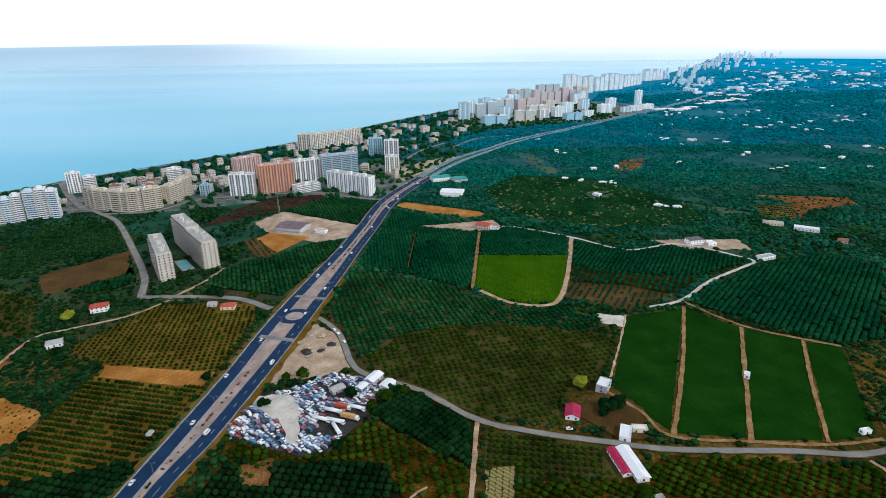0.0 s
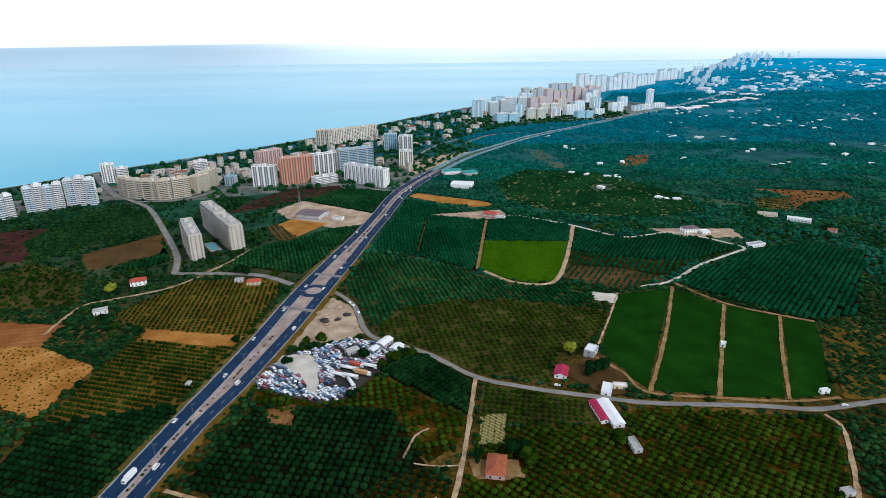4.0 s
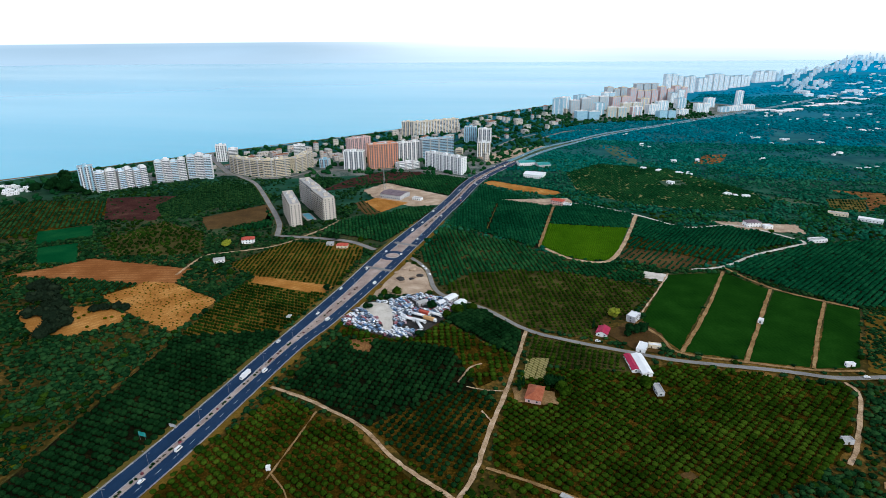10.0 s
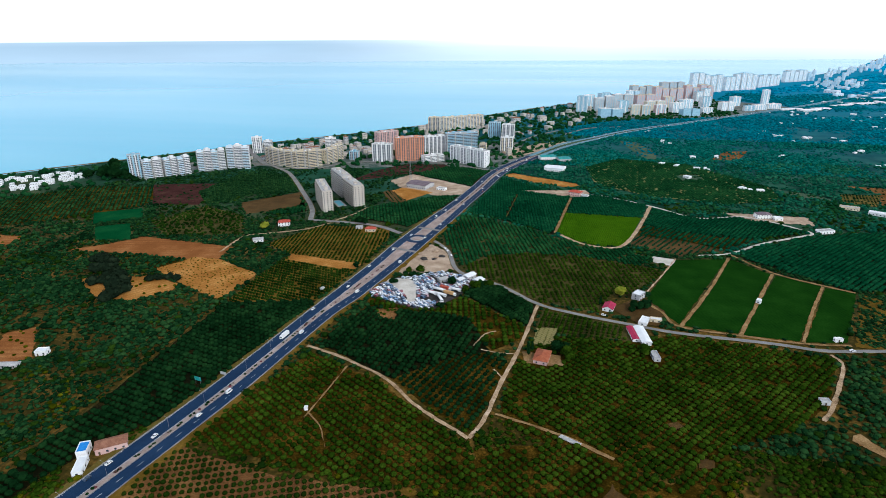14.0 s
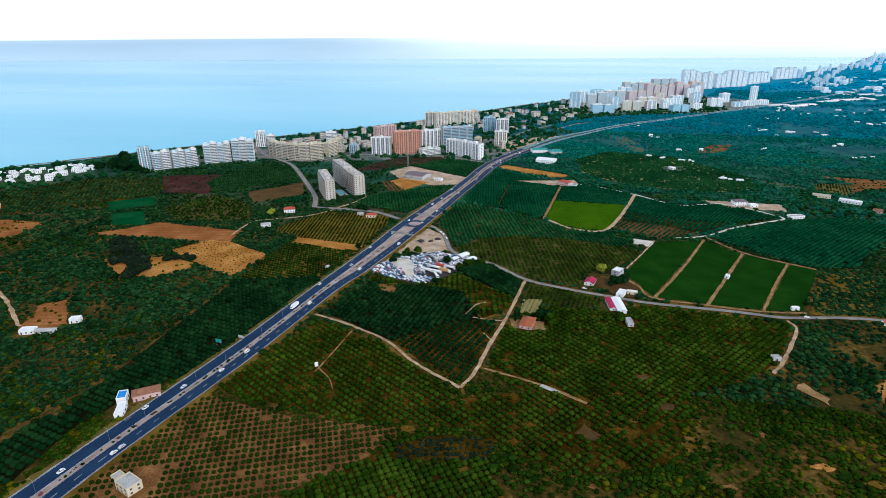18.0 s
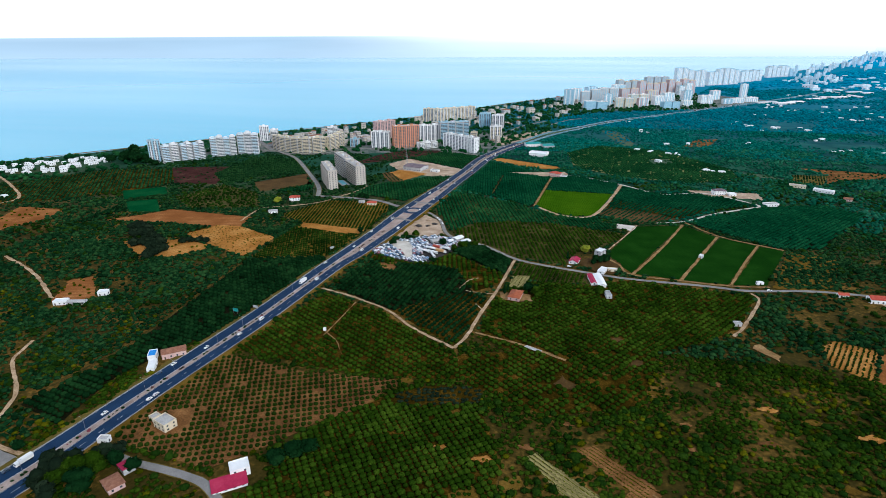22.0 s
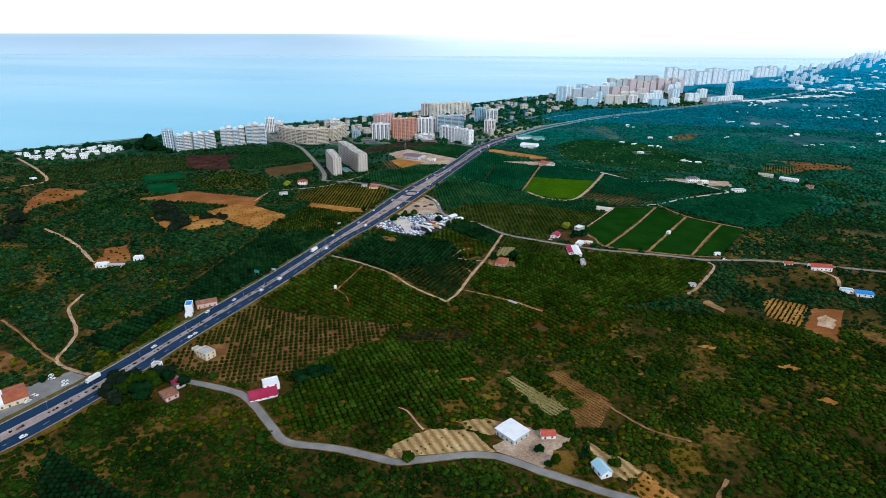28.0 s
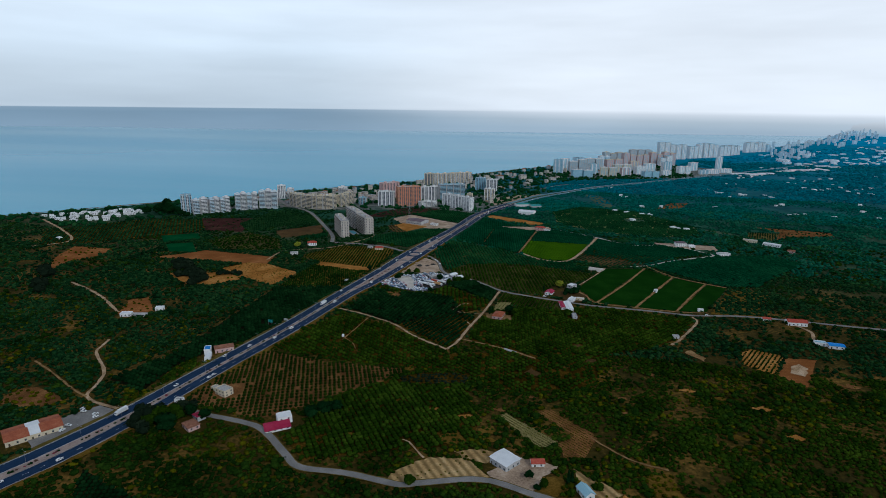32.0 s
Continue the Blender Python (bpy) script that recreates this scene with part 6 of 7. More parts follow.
house("cottage", "white cottage with a light blue sheet roof", "cottage", (112, -74), -58, 9.5, 6.5, 3.2, WHITE, SHEET_BLUE, "gable", 2.0)
house("farmhouse", "white farmhouse on a bare yard", "house", (-353, 107), 20, 11, 6.5, 3.2, WHITE, SHEET_WHITE, "flat")
house("barn", "long grey barn beside the farmhouse", "barn", (-340, 110), 15, 15, 5, 2.6, GREYW, CONCRETE, "gable", 0.8)
house("house", "small white house among bushes", "house", (-331, 130), 20, 8, 6, 3.4, WHITE, SHEET_WHITE, "flat")
house("barn", "white barn with a red tiled roof", "barn", (333, 256), 3, 19, 9, 4.0, WHITE, TILE_RED, "gable", 2.0)
house("shed", "small shed with a red roof beside the road", "shed", (306, 261), 3, 8, 5, 2.8, WHITE, TILE_RED, "gable", 1.2)
house("shed", "shed under a bright blue tarpaulin", "shed", (348, 199), -5, 13, 8, 3.2, WHITE, SHEET_VIVID, "gable", 0.8)
house("shed", "low pale flat-roofed shed beside the blue one", "shed", (336, 203), -5, 10, 6, 2.8, WHITE, SHEET_BLUE, "flat")
house("hut", "small tin hut beside the crop strips", "hut", (243, 274), 10, 6, 3, 2.4, WHITE, SHEET_WHITE, "flat")
house("shed", "small shed in the orchard beside the track", "shed", (203, 186), 10, 6, 4, 2.5, GREYW, CONCRETE, "flat")
house("pump_house", "tiny white pump box among citrus trees", "pump house", (-112.5, 110), 20, 2.4, 2.0, 1.9, WHITE, SHEET_WHITE, "flat", door=False)
house("shed", "tin shelter beside the highway", "shed", (-176, 277), 80, 4.5, 2.6, 2.4, GREYW, CONCRETE, "flat")

# small white houses of the seaside estate, and farms scattered over the plain
plain = [(257, 975), (302, 996), (236, 1118), (224, 1143), (536, 1240), (485, 1258), (471, 1319), (246, 875), (219, 895), (194, 904), (289, 746), (418, 1013), (570, 959), (727, 964), (640, 955), (568, 1082), (732, 1045), (587, 1781), (494, 1193), (476, 1256), (300, 985), (-712, 376), (310, 735), (262, 880)]
first = house("estate_house", "small white flat-roofed seaside house", "house", (-757, 525), 40, 11, 9, 6.0, WHITE, WHITE, "flat", floors=2, group="seaside estate", far=True)
for i in range(62):
    u, v = rng.uniform(0, 1), rng.uniform(-1, 1)
    p = np.array((-800, 478)) * (1 - u) + np.array((-742, 615)) * u + np.array((-0.92, 0.39)) * (45 + 55 * v) * (1.1 - 0.5 * u)
    k = rng.uniform(0.5, 0.85)
    copy_thing(first, pose(p[0], p[1], 0, 0, 0, 40 + rng.choice([0, 90]) + rng.normal(0, 8)) @ Matrix.Diagonal((k, k, rng.uniform(0.5, 0.85), 1)))
farm = house("farm_building", "white farm building far out on the plain", "farm", plain[0], 10, 10, 7, 3.6, WHITE, SHEET_WHITE, "flat", group="plain farms", far=True)
plain += [(480, 1274), (492, 1268), (534, 1247), (546, 1252), (423, 1019), (555, 956), (592, 977), (585, 1099), (747, 1558), (762, 1550), (704, 1577), (690, 1590), (666, 1572), (575, 1465), (551, 1473), (716, 1774), (286, 745), (297, 738), (249, 875), (262, 868), (215, 887), (220, 803), (222, 1127), (201, 1266), (210, 1272), (929, 1727), (449, 1287), (630, 1650), (820, 1640), (870, 1560)]
for x, y in plain[1:]:
    k = rng.uniform(0.6, 1.1)
    copy_thing(farm, pose(x, y, 0, 0, 0, rng.uniform(0, 180)) @ Matrix.Diagonal((k, k, k, 1)))
for i in range(30):
    y = 900 + 2100 * rng.uniform(0, 1) ** 0.7
    c = np.array((y * rng.uniform(0.40, 0.72) + rng.uniform(-60, 120), y))
    for j in range(rng.integers(2, 6)):
        x, y = c + rng.normal(0, 14 + y * 0.008, 2) * (1.6, 1.0)
        if not inside(np.array([(x, y)]), TOWN)[0]:
            k = rng.uniform(0.55, 1.1)
            copy_thing(farm, pose(x, y, 0, 0, 0, rng.uniform(0, 180)) @ Matrix.Diagonal((k * (1 + y / 4000), k, k, 1)))
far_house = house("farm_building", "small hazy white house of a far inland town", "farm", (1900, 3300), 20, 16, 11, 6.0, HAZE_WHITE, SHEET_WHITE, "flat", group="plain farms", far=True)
for i in range(150):
    c = np.array(((2080, 3480), (2650, 3900), (2300, 3250), (1650, 2950), (1350, 2500), (2050, 2600))[i % 6], float)
    x, y = c + rng.normal(0, 1, 2) @ np.array(((190, 90), (20, 90)))
    k = rng.uniform(0.7, 1.7)
    copy_thing(far_house, pose(x, y, 0, 0, 0, rng.choice([20, 110]) + rng.normal(0, 12)) @ Matrix.Diagonal((k * rng.uniform(0.8, 2.2), k, k * rng.uniform(0.7, 1.4), 1)))
# long glass and sheet roofs beyond the next town
glasshouse = house("greenhouse", "long low white-roofed greenhouse on the far plain", "greenhouse", (845, 1915), 20, 46, 18, 3.5, WHITE, SHEET_WHITE, "gable", 1.2, group="far greenhouses", far=True)
for x, y in ((880, 1950), (905, 1985), (945, 1990), (973, 2010), (1016, 2029), (1057, 2279), (1108, 2162), (1078, 2193), (1166, 2321), (1247, 2330), (1258, 2374), (763, 1820), (716, 1774), (1320, 2420), (1000, 2160), (670, 1790)):
    copy_thing(glasshouse, pose(x, y, 0, 0, 0, rng.choice([20, 24, 110])) @ Matrix.Diagonal((rng.uniform(0.6, 1.5), rng.uniform(0.7, 1.6), rng.uniform(0.8, 1.3), 1)))
low = house("town_house", "low pale house between the apartment blocks", "house", (-470, 905), 30, 14, 11, 7.5, GREYW, TILE_BROWN, "hip", 1.8, floors=2, group="town houses", far=True)
low2 = house("town_house", "low beige flat-roofed house in the seaside town", "house", (-440, 930), 30, 15, 11, 8.5, BEIGE, CONCRETE, "flat", floors=3, group="town houses", far=True)
blocks = np.array([o.matrix_basis.translation[:2] for o in bpy.data.objects if o.name.startswith("apartment_block")])


def free_of_blocks(p, gap):
    return np.hypot(*(blocks - p).T).min() > gap


made = 0
for i in range(2200):
    u = rng.uniform(0, 1)
    k = u * 6.999
    spine = np.array([(-600, 800), (-480, 880), (-390, 930), (-320, 1010), (-230, 1120), (-140, 1300), (0, 1500), (150, 1800)], float)
    p = spine[int(k)] * (1 - k % 1) + spine[int(k) + 1] * (k % 1) + np.array((0.75, -0.66)) * rng.normal(0, 38 + 55 * u)
    if shore(p[None])[0] > 45 and free_of_blocks(p, 24) and clear(p[None])[0] and inside(p[None], TOWN)[0]:
        k = rng.choice([0.55, 0.75, 1.0])
        copy_thing(low if rng.uniform() < 0.3 else low2, pose(p[0], p[1], 0, 0, 0, 42 + rng.choice([0, 90]) + rng.normal(0, 10)) @ Matrix.Diagonal((k * rng.uniform(0.8, 1.6), k, rng.choice([0.55, 0.8, 1.1, 1.6]), 1)))
        made += 1
    if made > 200:
        break
# the far city along the bay: towers in ranks behind the beach, raised with the land to fit the camera's view


def far_tower(label, w, d, h, bays):
    """A tower of the far city: walls with pilasters, a roof and its windows."""
    ob = thing("city_tower", label, "apartment building", (0, 0, 0), 0, "far city towers")
    front = []
    for i in range(bays + 1):
        x = -w / 2 + w * i / bays
        front += [(x - 0.7, -d / 2), (x - 0.7, -d / 2 - 0.9), (x + 0.7, -d / 2 - 0.9), (x + 0.7, -d / 2)]
    # walls and windows carry painted distance haze
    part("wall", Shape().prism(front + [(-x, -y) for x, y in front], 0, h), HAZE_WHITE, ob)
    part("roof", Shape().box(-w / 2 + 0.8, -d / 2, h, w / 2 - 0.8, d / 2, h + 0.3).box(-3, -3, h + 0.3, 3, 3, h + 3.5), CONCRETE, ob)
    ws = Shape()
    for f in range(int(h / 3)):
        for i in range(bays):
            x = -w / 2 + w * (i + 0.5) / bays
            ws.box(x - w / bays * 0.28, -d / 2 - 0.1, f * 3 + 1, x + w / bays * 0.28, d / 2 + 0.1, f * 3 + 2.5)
    tagged(part("glazing", ws, BLUEW, ob, "window strips with haze blue put into the colour"), kind="stuff")
    return ob


city = far_tower("pale hazy apartment tower in the far city", 24, 18, 50, 4)
city2 = far_tower("pale hazy apartment slab in the far city", 52, 16, 38, 7)
city.matrix_basis, city2.matrix_basis = pose(1000, 2960, -0.5, 0, 0, 40), pose(900, 2820, -0.5, 0, 0, 40)


def out_there(p):
    """Where a place of the far plain stands, pulled nearer and raised to fit the camera's view."""
    d = p - MID
    r = np.hypot(*d)
    f = r if r < 4000 else 4000 + 1700 * (1 - math.exp(-(r - 4000) / 2600))
    return (*(MID + d * f / r), 219 * (1 - f / r)), f / r


for i in range(168):
    if i < 40:                       # a loose group inland of the shore row
        p = np.array((1150, 2760)) + rng.normal(0, 1, 2) @ np.array(((60, 30), (40, 140)))
    else:
        y = 2900 + 3300 * rng.uniform(0, 1) ** 0.8
        edge = np.interp(y, COAST_LINE[14:23, 1], COAST_LINE[14:23, 0])
        p = np.array((edge + 60 + abs(rng.normal(0, 1)) * (60 + 0.045 * (y - 2000)), y))
    if shore(p[None])[0] < 50:
        continue
    (x, y_, z), s = out_there(p)
    s *= rng.uniform(0.3, 0.5) if i < 40 else rng.uniform(0.38, 0.72)
    copy_thing(city if rng.uniform() < 0.7 else city2, pose(x, y_, z - 2, 0, 0, rng.uniform(25, 65)) @ Matrix.Diagonal((s, s, s * rng.uniform(0.6, 1.5), 1)))
for i in range(50):
    y = rng.uniform(3000, 4600)
    p = np.array((y * rng.uniform(0.45, 0.80), y))
    if shore(p[None])[0] < 150:
        continue
    (x, y_, z), s = out_there(p)
    copy_thing(farm, pose(x, y_, z, 0, 0, rng.uniform(0, 180)) @ Matrix.Diagonal((2.2 * s, 1.4 * s, 1.5 * s, 1)))

# ---- vehicles ----


def car(label, paint, long=4.3, group="", name="car", category="car", tall=1.45, van=False, wheels=True):
    ob = thing(name, label, category, (0, 0, 0), 0, group)
    h, w = long / 2, 0.86
    if van:
        body = [(-h, 0.35), (h, 0.35), (h, 0.95), (h - 0.35, 1.15), (h - 0.95, tall), (-h + 0.05, tall), (-h, 1.0)]
    else:
        body = [(-h, 0.32), (h, 0.32), (h, 0.72), (h - 0.25, 0.84), (h - 1.15, 0.95), (h - 1.75, tall), (-h + 0.95, tall), (-h + 0.35, 0.98), (-h, 0.92)]
    part("body", Shape().side(body, -w, w), paint, ob)
    glass = Shape()
    for s in (-1, 1):
        if van:
            glass.box(-h + 0.5, s * w - 0.02, tall - 0.75, h - 1.1, s * w + 0.02, tall - 0.18)
        else:
            glass.add([(h - 1.3, s * (w + 0.015), 0.98), (h - 1.8, s * (w + 0.015), tall - 0.08), (-h + 1.0, s * (w + 0.015), tall - 0.08), (-h + 0.55, s * (w + 0.015), 1.0)], [(0, 1, 2, 3)])
    glass.add([(h - 1.17, -w * 0.9, 0.99), (h - 1.17, w * 0.9, 0.99), (h - 1.72, w * 0.85, tall - 0.04), (h - 1.72, -w * 0.85, tall - 0.04)] if not van else [(h - 0.36, -w * 0.9, 1.19), (h - 0.36, w * 0.9, 1.19), (h - 0.92, w * 0.9, tall - 0.03), (h - 0.92, -w * 0.9, tall - 0.03)], [(0, 1, 2, 3)])
    glass.v = [(x + 0.015, y, z) for x, y, z in glass.v]
    part("glazing", glass, GLASS_DARK, ob)
    wheel = Shape().rod((0, -0.1, 0), (0, 0.1, 0), 0.32, n=10).mesh("wheel", RUBBER)
    for sx in (-1, 1) if wheels else ():
        for sy in (-1, 1):
            part("wheel", wheel, None, ob, at=(sx * long * 0.3, sy * 0.8, 0.32))
    return ob


def lorry(label, cab_paint, load_paint, tank=False, long=11.0, group=""):
    ob = thing("lorry", label, "lorry", (0, 0, 0), 0, group)
    h = long / 2
    part("cab", Shape().side([(h - 2.1, 0.6), (h, 0.6), (h, 1.6), (h - 0.3, 2.7), (h - 2.1, 2.8)], -1.2, 1.2), cab_paint, ob)
    part("windscreen", Shape().add([(h + 0.02, -1.0, 1.65), (h + 0.02, 1.0, 1.65), (h - 0.27, 1.0, 2.55), (h - 0.27, -1.0, 2.55)], [(0, 1, 2, 3)]), GLASS_DARK, ob)
    part("chassis", Shape().box(-h, -0.5, 0.6, h - 2.1, 0.5, 0.95), RUBBER, ob)
    if tank:
        part("tank", Shape().rod((-h, 0, 2.15), (h - 2.4, 0, 2.15), 1.2, n=14), load_paint, ob, smooth=True)
    else:
        part("box_body", Shape().box(-h, -1.22, 0.95, h - 2.3, 1.22, 3.5, 0.08), load_paint, ob)
    wheel = Shape().rod((0, -0.16, 0), (0, 0.16, 0), 0.5, n=10).mesh("wheel", RUBBER)
    for x in (h - 1.2, -h + 1.2, -h + 2.5):
        for sy in (-1, 1):
            part("wheel", wheel, None, ob, at=(x, sy * 1.05, 0.5))
    return ob


GZ = LAYER[0] + 0.01
cars = [car("saloon car on the highway", PAINT, 4.1, "highway traffic"), car("white saloon car on the highway", PAINT_WHITE, 4.0, "highway traffic"), car("white van on the highway", PAINT_WHITE, 4.8, "highway traffic", "van", "van", 2.2, True)]
spots = []
for ln, way in ((WEST, 180), (EAST, 0)):
    nr_ = normals(ln)
    d = np.gradient(ln, axis=0)
    s = 40.0
    length = np.concatenate([[0], np.cumsum(np.hypot(*np.diff(ln, axis=0).T))])
    while s < length[-1] - 900:
        i = int(np.searchsorted(length, s))
        lane = rng.choice([-2.2, 2.2])
        spots.append((*(ln[i] + nr_[i] * lane), math.degrees(math.atan2(d[i, 1], d[i, 0])) + way))
        s += rng.choice([12, 28, 50, 80, 120], p=[0.15, 0.2, 0.25, 0.25, 0.15])
for i, (x, y, a) in enumerate(spots):
    k = rng.choice(3, p=[0.4, 0.42, 0.18])
    m = pose(x, y, GZ, 0, 0, a)
    if i < 3:
        cars[i].matrix_basis = m
    else:
        copy_thing(cars[k], m)
bus = lorry("white lorry on the highway", PAINT_WHITE, PAINT_WHITE, False, 9.5, "highway traffic")
bus.matrix_basis = pose(-212.5, -61, GZ, 0, 0, 258)
copy_thing(bus, pose(-168.5, 190, GZ, 0, 0, 261))

# the scrap yard: ranks of wrecked cars round a bare lane, lorries and tankers at one side
YARD = [(-133, 286), (-122, 313), (-97, 327), (-80, 341), (-58, 335), (-44, 322), (-53, 297), (-69, 264), (-80, 259), (-129, 275)]
LANE = [(-129, 316), (-103, 317), (-93, 302), (-86, 268), (-91, 266), (-103, 289), (-126, 304)]
wreck = car("stripped wrecked car in the scrap yard", PAINT, 4.2, "scrap yard cars", "wrecked_car", wheels=False)
wreck2 = car("wrecked van in the scrap yard", PAINT, 4.8, "scrap yard cars", "wrecked_van", "van", 2.0, True, False)
count = 0
for u in np.arange(-60, 62, 2.15):
    for v in np.arange(-50, 52, 4.6):
        a = radians(52)
        p = np.array((-90 + u * math.cos(a) - v * math.sin(a), 300 + u * math.sin(a) + v * math.cos(a))) + rng.normal(0, 0.35, 2)
        q = p[None]
        if not inside(q, YARD)[0] or inside(q, LANE)[0] or (p[0] > -84 and 268 < p[1] < 300 and p[0] - p[1] * 0.2 > -136 and p[1] > 276) or np.hypot(p[0] + 73, p[1] - 321) < 9 or rng.uniform() < 0.08:
            continue
        m = pose(p[0], p[1], GZ - 0.3, 0, 0, 142 + rng.normal(0, 9) + rng.choice([0, 180]))
        if count < 2:
            (wreck, wreck2)[count].matrix_basis = m
        else:
            copy_thing(wreck if rng.uniform() < 0.75 else wreck2, m)
        count += 1
tanker = lorry("parked white tanker in the scrap yard", PAINT_WHITE, PAINT_WHITE, True, 12, "parked lorries")
tan = lorry("parked lorry with a tan load", PAINT_WHITE, PAINT_TAN, False, 12, "parked lorries")
red = lorry("parked lorry with a dark red load", PAINT_WHITE, TILE_RED, False, 11, "parked lorries")
parked = [(-57, 300, tanker, -18), (-66, 301, red, -18), (-71, 297, tanker, -18), (-68, 287, tanker, -18), (-60, 291, tan, -18), (-77, 289, tanker, -18), (-66, 279, tanker, -60)]
seen_first = set()
for x, y, kind_, a in parked:
    if kind_.name in seen_first:
        copy_thing(kind_, pose(x, y, GZ, 0, 0, a))
    else:
        kind_.matrix_basis = pose(x, y, GZ, 0, 0, a); seen_first.add(kind_.name)
for x, y, a in ((-226, -70, 60), (-229, -67, 55), (-234, -90, 80), (-240, -66, 20), (-243, -63, 20), (-86, 398, 130), (-90, 404, 130), (-79, 385, 120), (-37, 331, -20), (-27, 323, -20), (247, 259, 0), (72, 279, 0), (-235, -84, 10)):
    copy_thing(cars[1], pose(x, y, GZ, 0, 0, a))

# ---- street furniture ----


def street_lamp():
    ob = thing("street_lamp", "tall steel double-arm street lamp in the median", "street lamp", (0, 0, 0), 0, "median street lamps")
    part("pole", Shape().rod((0, 0, 0), (0, 0, 10), 0.08, 0.05), METAL, ob)
    for s in (-1, 1):
        part("arm", Shape().rod((0, 0, 9.9), (s * 2.2, 0, 10.5), 0.05), METAL, ob)
        part("lamp_head", Shape().box(s * 2.2 - 0.35, -0.15, 10.42, s * 2.2 + 0.35, 0.15, 10.58, 0.04), METAL, ob)
    return ob


lamp = street_lamp()
first_lamp = True
arc = np.concatenate([[0], np.cumsum(np.hypot(*np.diff(MEDIAN_MID, axis=0).T))])
for s in np.arange(200, arc[-1] - 1000, 34.0):
    i = int(np.searchsorted(arc, s))
    d = MEDIAN_MID[min(i + 1, len(MEDIAN_MID) - 1)] - MEDIAN_MID[i - 1]
    m = pose(MEDIAN_MID[i][0], MEDIAN_MID[i][1], HZ + 0.15, 0, 0, math.degrees(math.atan2(d[1], d[0])) + 90)
    if first_lamp:
        lamp.matrix_basis, first_lamp = m, False
    else:
        copy_thing(lamp, m)
# low shrubs along the median
ms, mr = [], []
for s in np.arange(20, arc[-1] - 900, 2.7):
    i = int(np.searchsorted(arc, s))
    if MEDIAN_W[i] < 11 and rng.uniform() < 0.8:
        ms.append(MEDIAN_MID[i] + rng.normal(0, 0.3, 2) + (MEDIAN_MID[i] - MEDIAN_MID[i - 1]) * rng.uniform(-0.5, 0.5)); mr.append(rng.uniform(0.6, 1.15))
ms, mr = np.array(ms), np.array(mr)
half = rng.uniform(size=len(ms)) < 0.7
planting("median_shrubs", "low dark green shrubs along the median", ms[half], mr[half], mr[half] * 1.5 + 0.2, MIDDLE, LEAF_DARK, "shrubs")
planting("median_shrubs", "reddish oleander shrubs along the median", ms[~half], mr[~half], mr[~half] * 1.5 + 0.2, MIDDLE, LEAF_RED, "shrubs")


def sign_board(label, place, turn, w, h, z, face):
    ob = thing("sign", label, "road sign", place, turn)
    for s in (-1, 1):
        part("post", Shape().rod((s * w * 0.35, 0.12, 0), (s * w * 0.35, 0.12, z + h), 0.09), METAL, ob)
    part("panel", Shape().box(-w / 2, -0.06, z, w / 2, 0.02, z + h), face, ob)
    part("lettering", Shape().box(-w * 0.35, -0.075, z + h * 0.6, w * 0.3, -0.062, z + h * 0.75).box(-w * 0.35, -0.075, z + h * 0.25, w * 0.15, -0.062, z + h * 0.4), LINE, ob, "white unreadable lines of lettering")


sign_board("green road sign beside the highway", (-195, 120, 0), 172, 5.5, 3.0, 3.0, SHEET_TEAL)
sign_board("white hoarding beside the highway", (-184, 132, 0), 172, 5, 2.2, 1.6, GREYW)
# the lattice mast beside the rusty hall
mast = thing("radio_mast", "tall thin steel lattice mast beside a hall", "mast", (-206, 677, 0))
for sx, sy in ((-1, -1), (1, -1), (1, 1), (-1, 1)):
    part("leg", Shape().rod((sx * 1.6, sy * 1.6, 0), (sx * 0.35, sy * 0.35, 38), 0.13, 0.07, 5), METAL, mast)
for j in range(12):
    w0, w1 = 1.6 - 1.25 * j / 12, 1.6 - 1.25 * (j + 1) / 12
    z0, z1 = 38 * j / 12, 38 * (j + 1) / 12
    part("brace", Shape().rod((-w0, -w0, z0), (w1, -w1, z1), 0.06, n=4).rod((w0, -w0, z0), (w1, w1, z1), 0.06, n=4).rod((w0, w0, z0), (-w1, w1, z1), 0.06, n=4).rod((-w0, w0, z0), (-w1, -w1, z1), 0.06, n=4), METAL, mast)
pool = thing("swimming_pool", "light blue swimming pool between the twin blocks", "pool", (-272, 548, 0), -52)
part("basin", Shape().box(-16, -6, 0, 16, 6, LAYER[0] + 0.15), PAVING, pool)
part("water", Shape().box(-13.5, -4, LAYER[0] + 0.1, 13.5, 4, LAYER[0] + 0.17), WATER_POOL, pool)

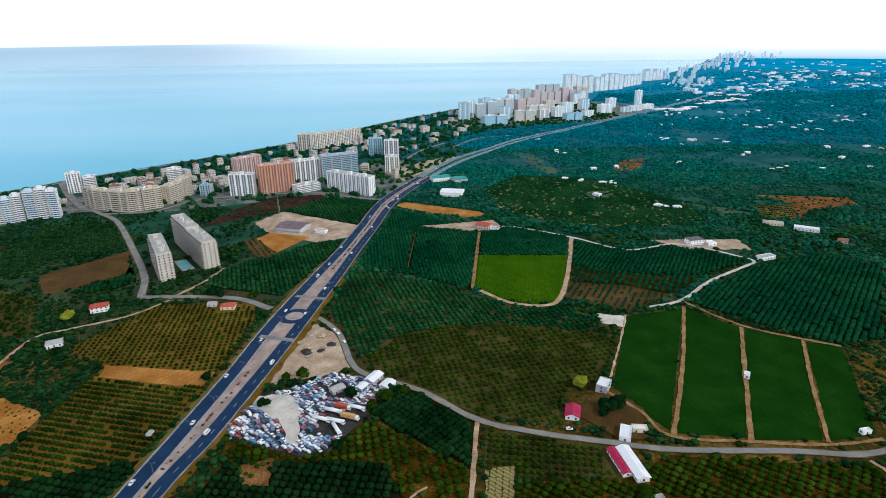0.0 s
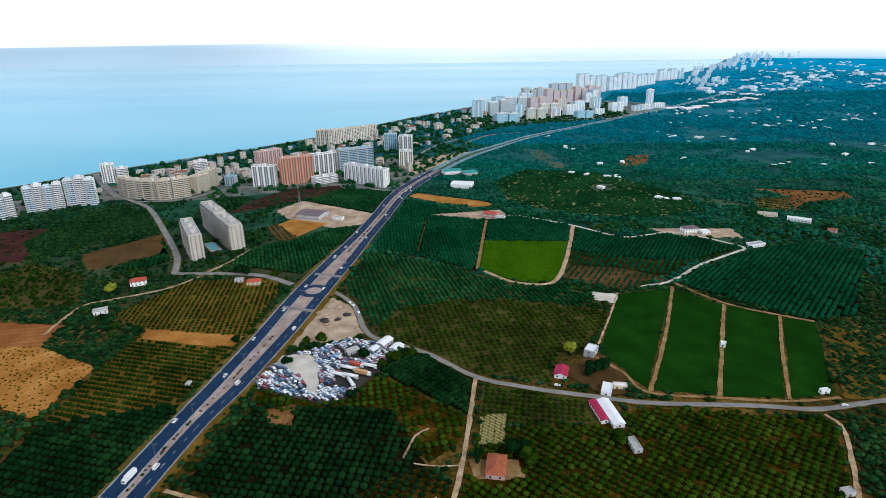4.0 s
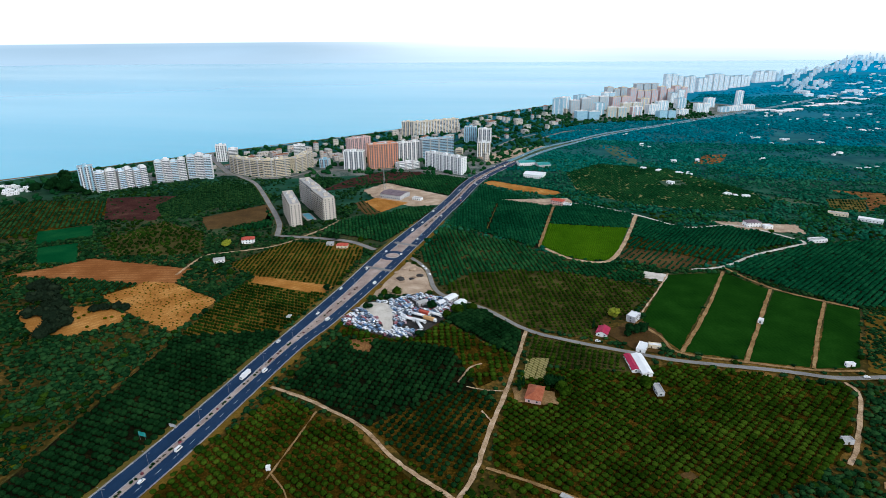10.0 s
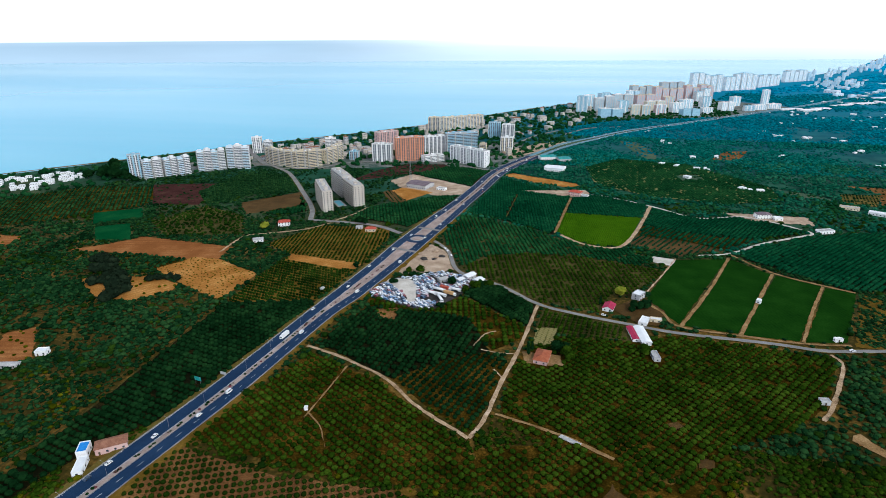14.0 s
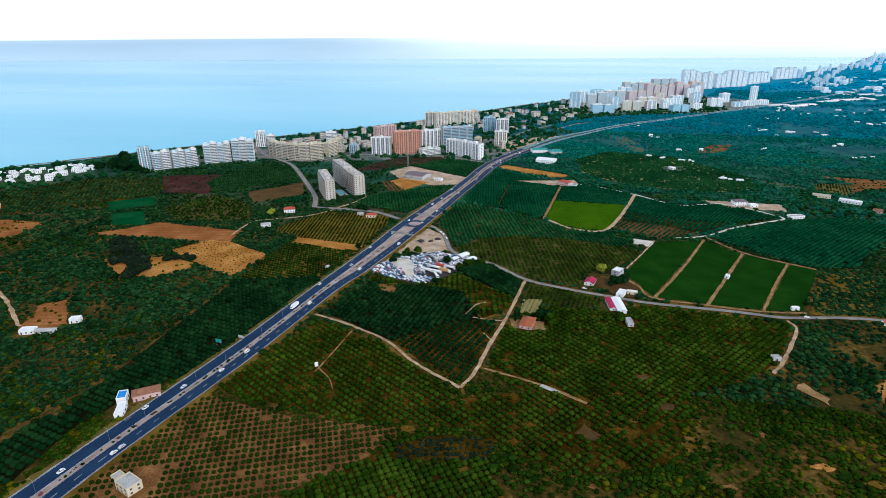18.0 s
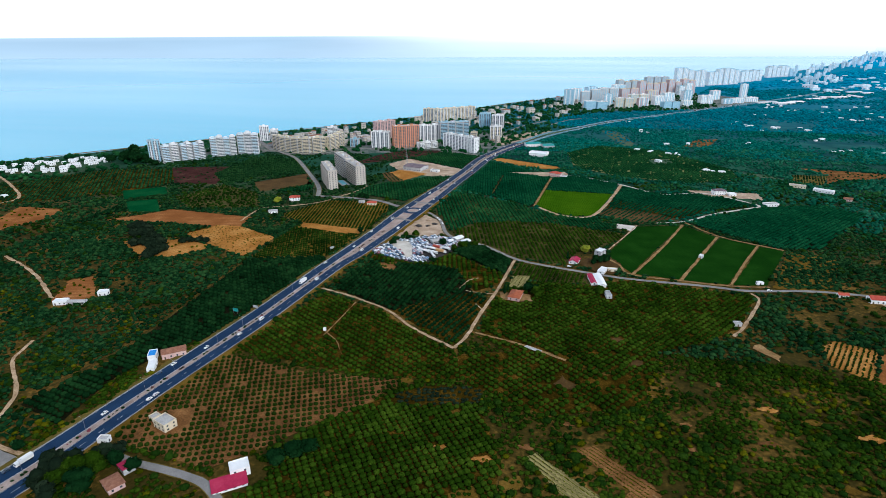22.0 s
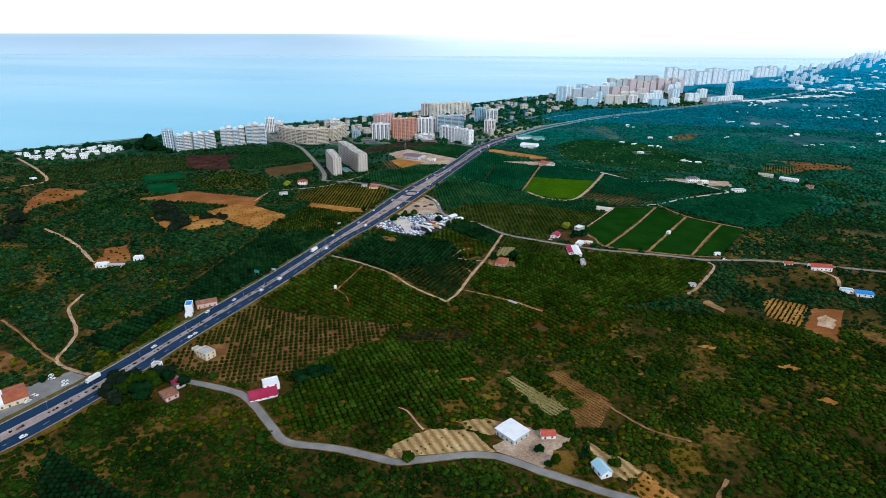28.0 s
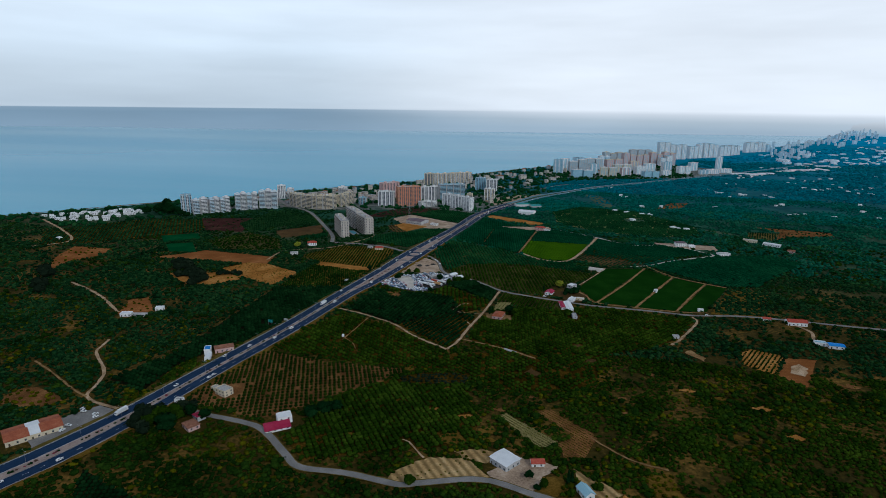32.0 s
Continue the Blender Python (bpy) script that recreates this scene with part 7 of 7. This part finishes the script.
# ---- single trees ----


def tree(label, place, r, h, leaves=LEAF_DARK, blobs=7, trunk=0.3, name="tree"):
    ob = thing(name, label, "tree", (*place, 0))
    t = Shape().rod((0, 0, 0), (0.1, 0, h * 0.45), 0.05 * h * trunk + 0.1, 0.03 * h * trunk + 0.06)
    for i in range(4):
        a = i * 1.57 + 0.4
        t.rod((0.1, 0, h * (0.3 + 0.04 * i)), (r * 0.5 * math.cos(a), r * 0.5 * math.sin(a), h * 0.68), 0.03 * h * trunk + 0.05, 0.04)
    part("trunk", t, BARK, ob)
    vs, fs, n = [], [], 0
    for i in range(blobs):
        v, f = NEAR[rng.integers(len(NEAR))]
        a, k = rng.uniform(0, math.tau), rng.uniform(0, 0.62) * r
        s = r * rng.uniform(0.42, 0.62)
        zc = h * rng.uniform(0.35, 0.95 - 0.35 * k / r)
        vs.append(v * (s, s, s * rng.uniform(1.2, 1.7)) + (k * math.cos(a), k * math.sin(a), max(zc - s * 0.7, h * 0.12)))
        fs.append(f + n); n += len(v)
    part("crown", tri_mesh("crown", np.concatenate(vs), np.concatenate(fs), leaves), None, ob)
    return ob


tree("yellow-green tree beside a barn", (89, 322), 6, 8.5, LEAF_YELLOW)
tree("yellow-green tree beside the villa", (-318, 428), 6, 8, LEAF_YELLOW)
for i in range(24):
    u = i / 23
    x, y = np.array((-428, 298)) * (1 - u) + np.array((-350, 222)) * u + rng.normal(0, 6, 2)
    tree("large dark tree in a dense clump", (x, y), rng.uniform(6, 9), rng.uniform(4.5, 7.5), LEAF_GREY)
for x, y in ((-346, 262), (-338, 266), (-330, 270), (-322, 268)):
    tree("dark leafless-looking tree on stubble", (x, y), 5, 5.5, LEAF_GREY)
for x, y, r, h in ((-722, 652, 11, 24), (-730, 637, 11, 14), (-714, 612, 11, 13), (-686, 613, 12, 14), (-674, 618, 10, 13), (-700, 622, 11, 13), (-668, 640, 10, 14), (-655, 604, 8, 9), (-640, 598, 7, 8), (-730, 600, 9, 10), (-708, 634, 11, 14), (-745, 620, 9, 10)):
    tree("tall dark tree beside the seaside blocks", (x, y), r, h, LEAF_DARK)
for x, y, r, h in ((9, -87, 4, 5), (79, -66, 3.2, 4.5), (88, -73, 3.5, 5), (84, -76, 2.4, 3), (104, -77, 3, 4), (119, -68, 3.5, 4), (-63, 265, 4, 5), (-165, 334, 4, 6), (-117, 305, 4.5, 5), (100, 300, 6, 7), (107, 302, 6, 7), (95, 293, 4, 5), (39, 214, 7, 8), (44, 208, 6, 7), (99, 225, 6, 5), (-170, -68, 8, 9), (-178, -62, 8, 9), (-172, -56, 7, 8), (-182, -70, 7, 7), (-164, -50, 5, 6), (-152, -53, 5, 7), (-74, -24, 7, 7), (-66, -20, 6, 6), (-80, -30, 6, 6), (-40, 310, 6, 6), (-62, 312, 6, 7), (-30, 318, 5, 6), (-100, 340, 5, 4), (-110, 335, 4, 4), (-48, 300, 5, 6), (-226, -52, 4, 5), (-243, -70, 3, 4), (-205, 470, 5, 6), (-215, 474, 6, 6), (-175, 466, 4, 6), (436, 601, 6, 6)):
    tree("dark green broadleaf tree", (x, y), r, h, LEAF_DARK if (x * 7 + y) % 3 else LEAF)
for x, y, r, h in ((-197, -58, 6, 7), (-190, -64, 7, 8), (-186, -56, 6, 7), (-180, -78, 7, 8), (-192, -72, 6, 6), (-174, -48, 6, 7), (-168, -44, 5, 6), (-560, 208, 10, 11), (-545, 196, 9, 10), (-572, 218, 9, 9), (-520, 160, 9, 10), (-505, 148, 8, 9), (-530, 172, 8, 9)):
    tree("dark dense tree in a shady clump", (x, y), r, h, LEAF_GREY)
for x, y, h in ((102, -68, 11), (104, -66, 9), (70, 300, 9), (17, 205, 9), (16, 209, 8), (19, 211, 8)):
    ob = thing("cypress_tree", "slender dark cypress tree", "tree", (x, y, 0))
    part("trunk", Shape().rod((0, 0, 0), (0, 0, h * 0.5), 0.2, 0.1), BARK, ob)
    v, f = NEAR[1]
    part("crown", tri_mesh("crown", np.concatenate([v * (1.3, 1.3, h * 0.55) + (0, 0, 0.5), v * (0.9, 0.9, h * 0.6) + (0.1, 0, h * 0.4)]), np.concatenate([f, f + len(v)]), LEAF_DARK), None, ob)
# trees between the seaside houses
q = np.stack([rng.uniform(-1000, 500, 15000), rng.uniform(450, 2100, 15000)], 1)
q = q[inside(q, TOWN)]
q = q[(shore(q) > 30) & clear(q)]
allb = np.array([o.matrix_basis.translation[:2] for o in bpy.data.objects if o.parent is None and o.name.split(".")[0] in ("apartment_block", "town_house", "estate_house", "hall")])
q = q[[np.hypot(*(allb - p).T).min() > 11 for p in q]]
rr_ = rng.uniform(2.5, 5.5, len(q))
planting("town_trees", "green trees between seaside houses", q, rr_, rr_ * 1.3, FAR, LEAF_PLAIN)
beach = ribbon("beach", smooth_line(COAST[2:22], 30.0), -10, -17, GRASS_DRY, "narrow strip of pale brown beach", None, 4.0, "beach")

# heaps of earth and rubble on the bare ground beside the junction
for i in range(16):
    p = np.array((-104, 372)) + rng.normal(0, 1, 2) * (13, 20)
    if inside(p[None], [(-116, 402), (-107, 410), (-86, 394), (-71, 353), (-80, 343), (-124, 331), (-122, 359)])[0]:
        v, f = NEAR[0]
        k = rng.uniform(1.5, 4.0)
        ob = new("earth_heap", tri_mesh("earth_heap", v[:42] * (k, k * rng.uniform(0.6, 1.4), k * 0.45) - (0, 0, 0.25 * k * 0.45), f[:80], SOIL_PALE if i % 3 else YARD_DARK))
        ob.matrix_basis = pose(p[0], p[1], LAYER[0], 0, 0, rng.uniform(0, 180))
        tagged(ob, "low heap of dumped earth and rubble", "earth heap", "earth heaps")

slab = new("concrete_slab", Shape().box(-6.5, -1.6, 0, 6.5, 1.6, 0.5, 0.1).mesh("concrete_slab", CONCRETE))
slab.matrix_basis = pose(48, 115, LAYER[0], 0, 0, -26)
tagged(slab, "pale concrete slab lying beside the track", "concrete slab")
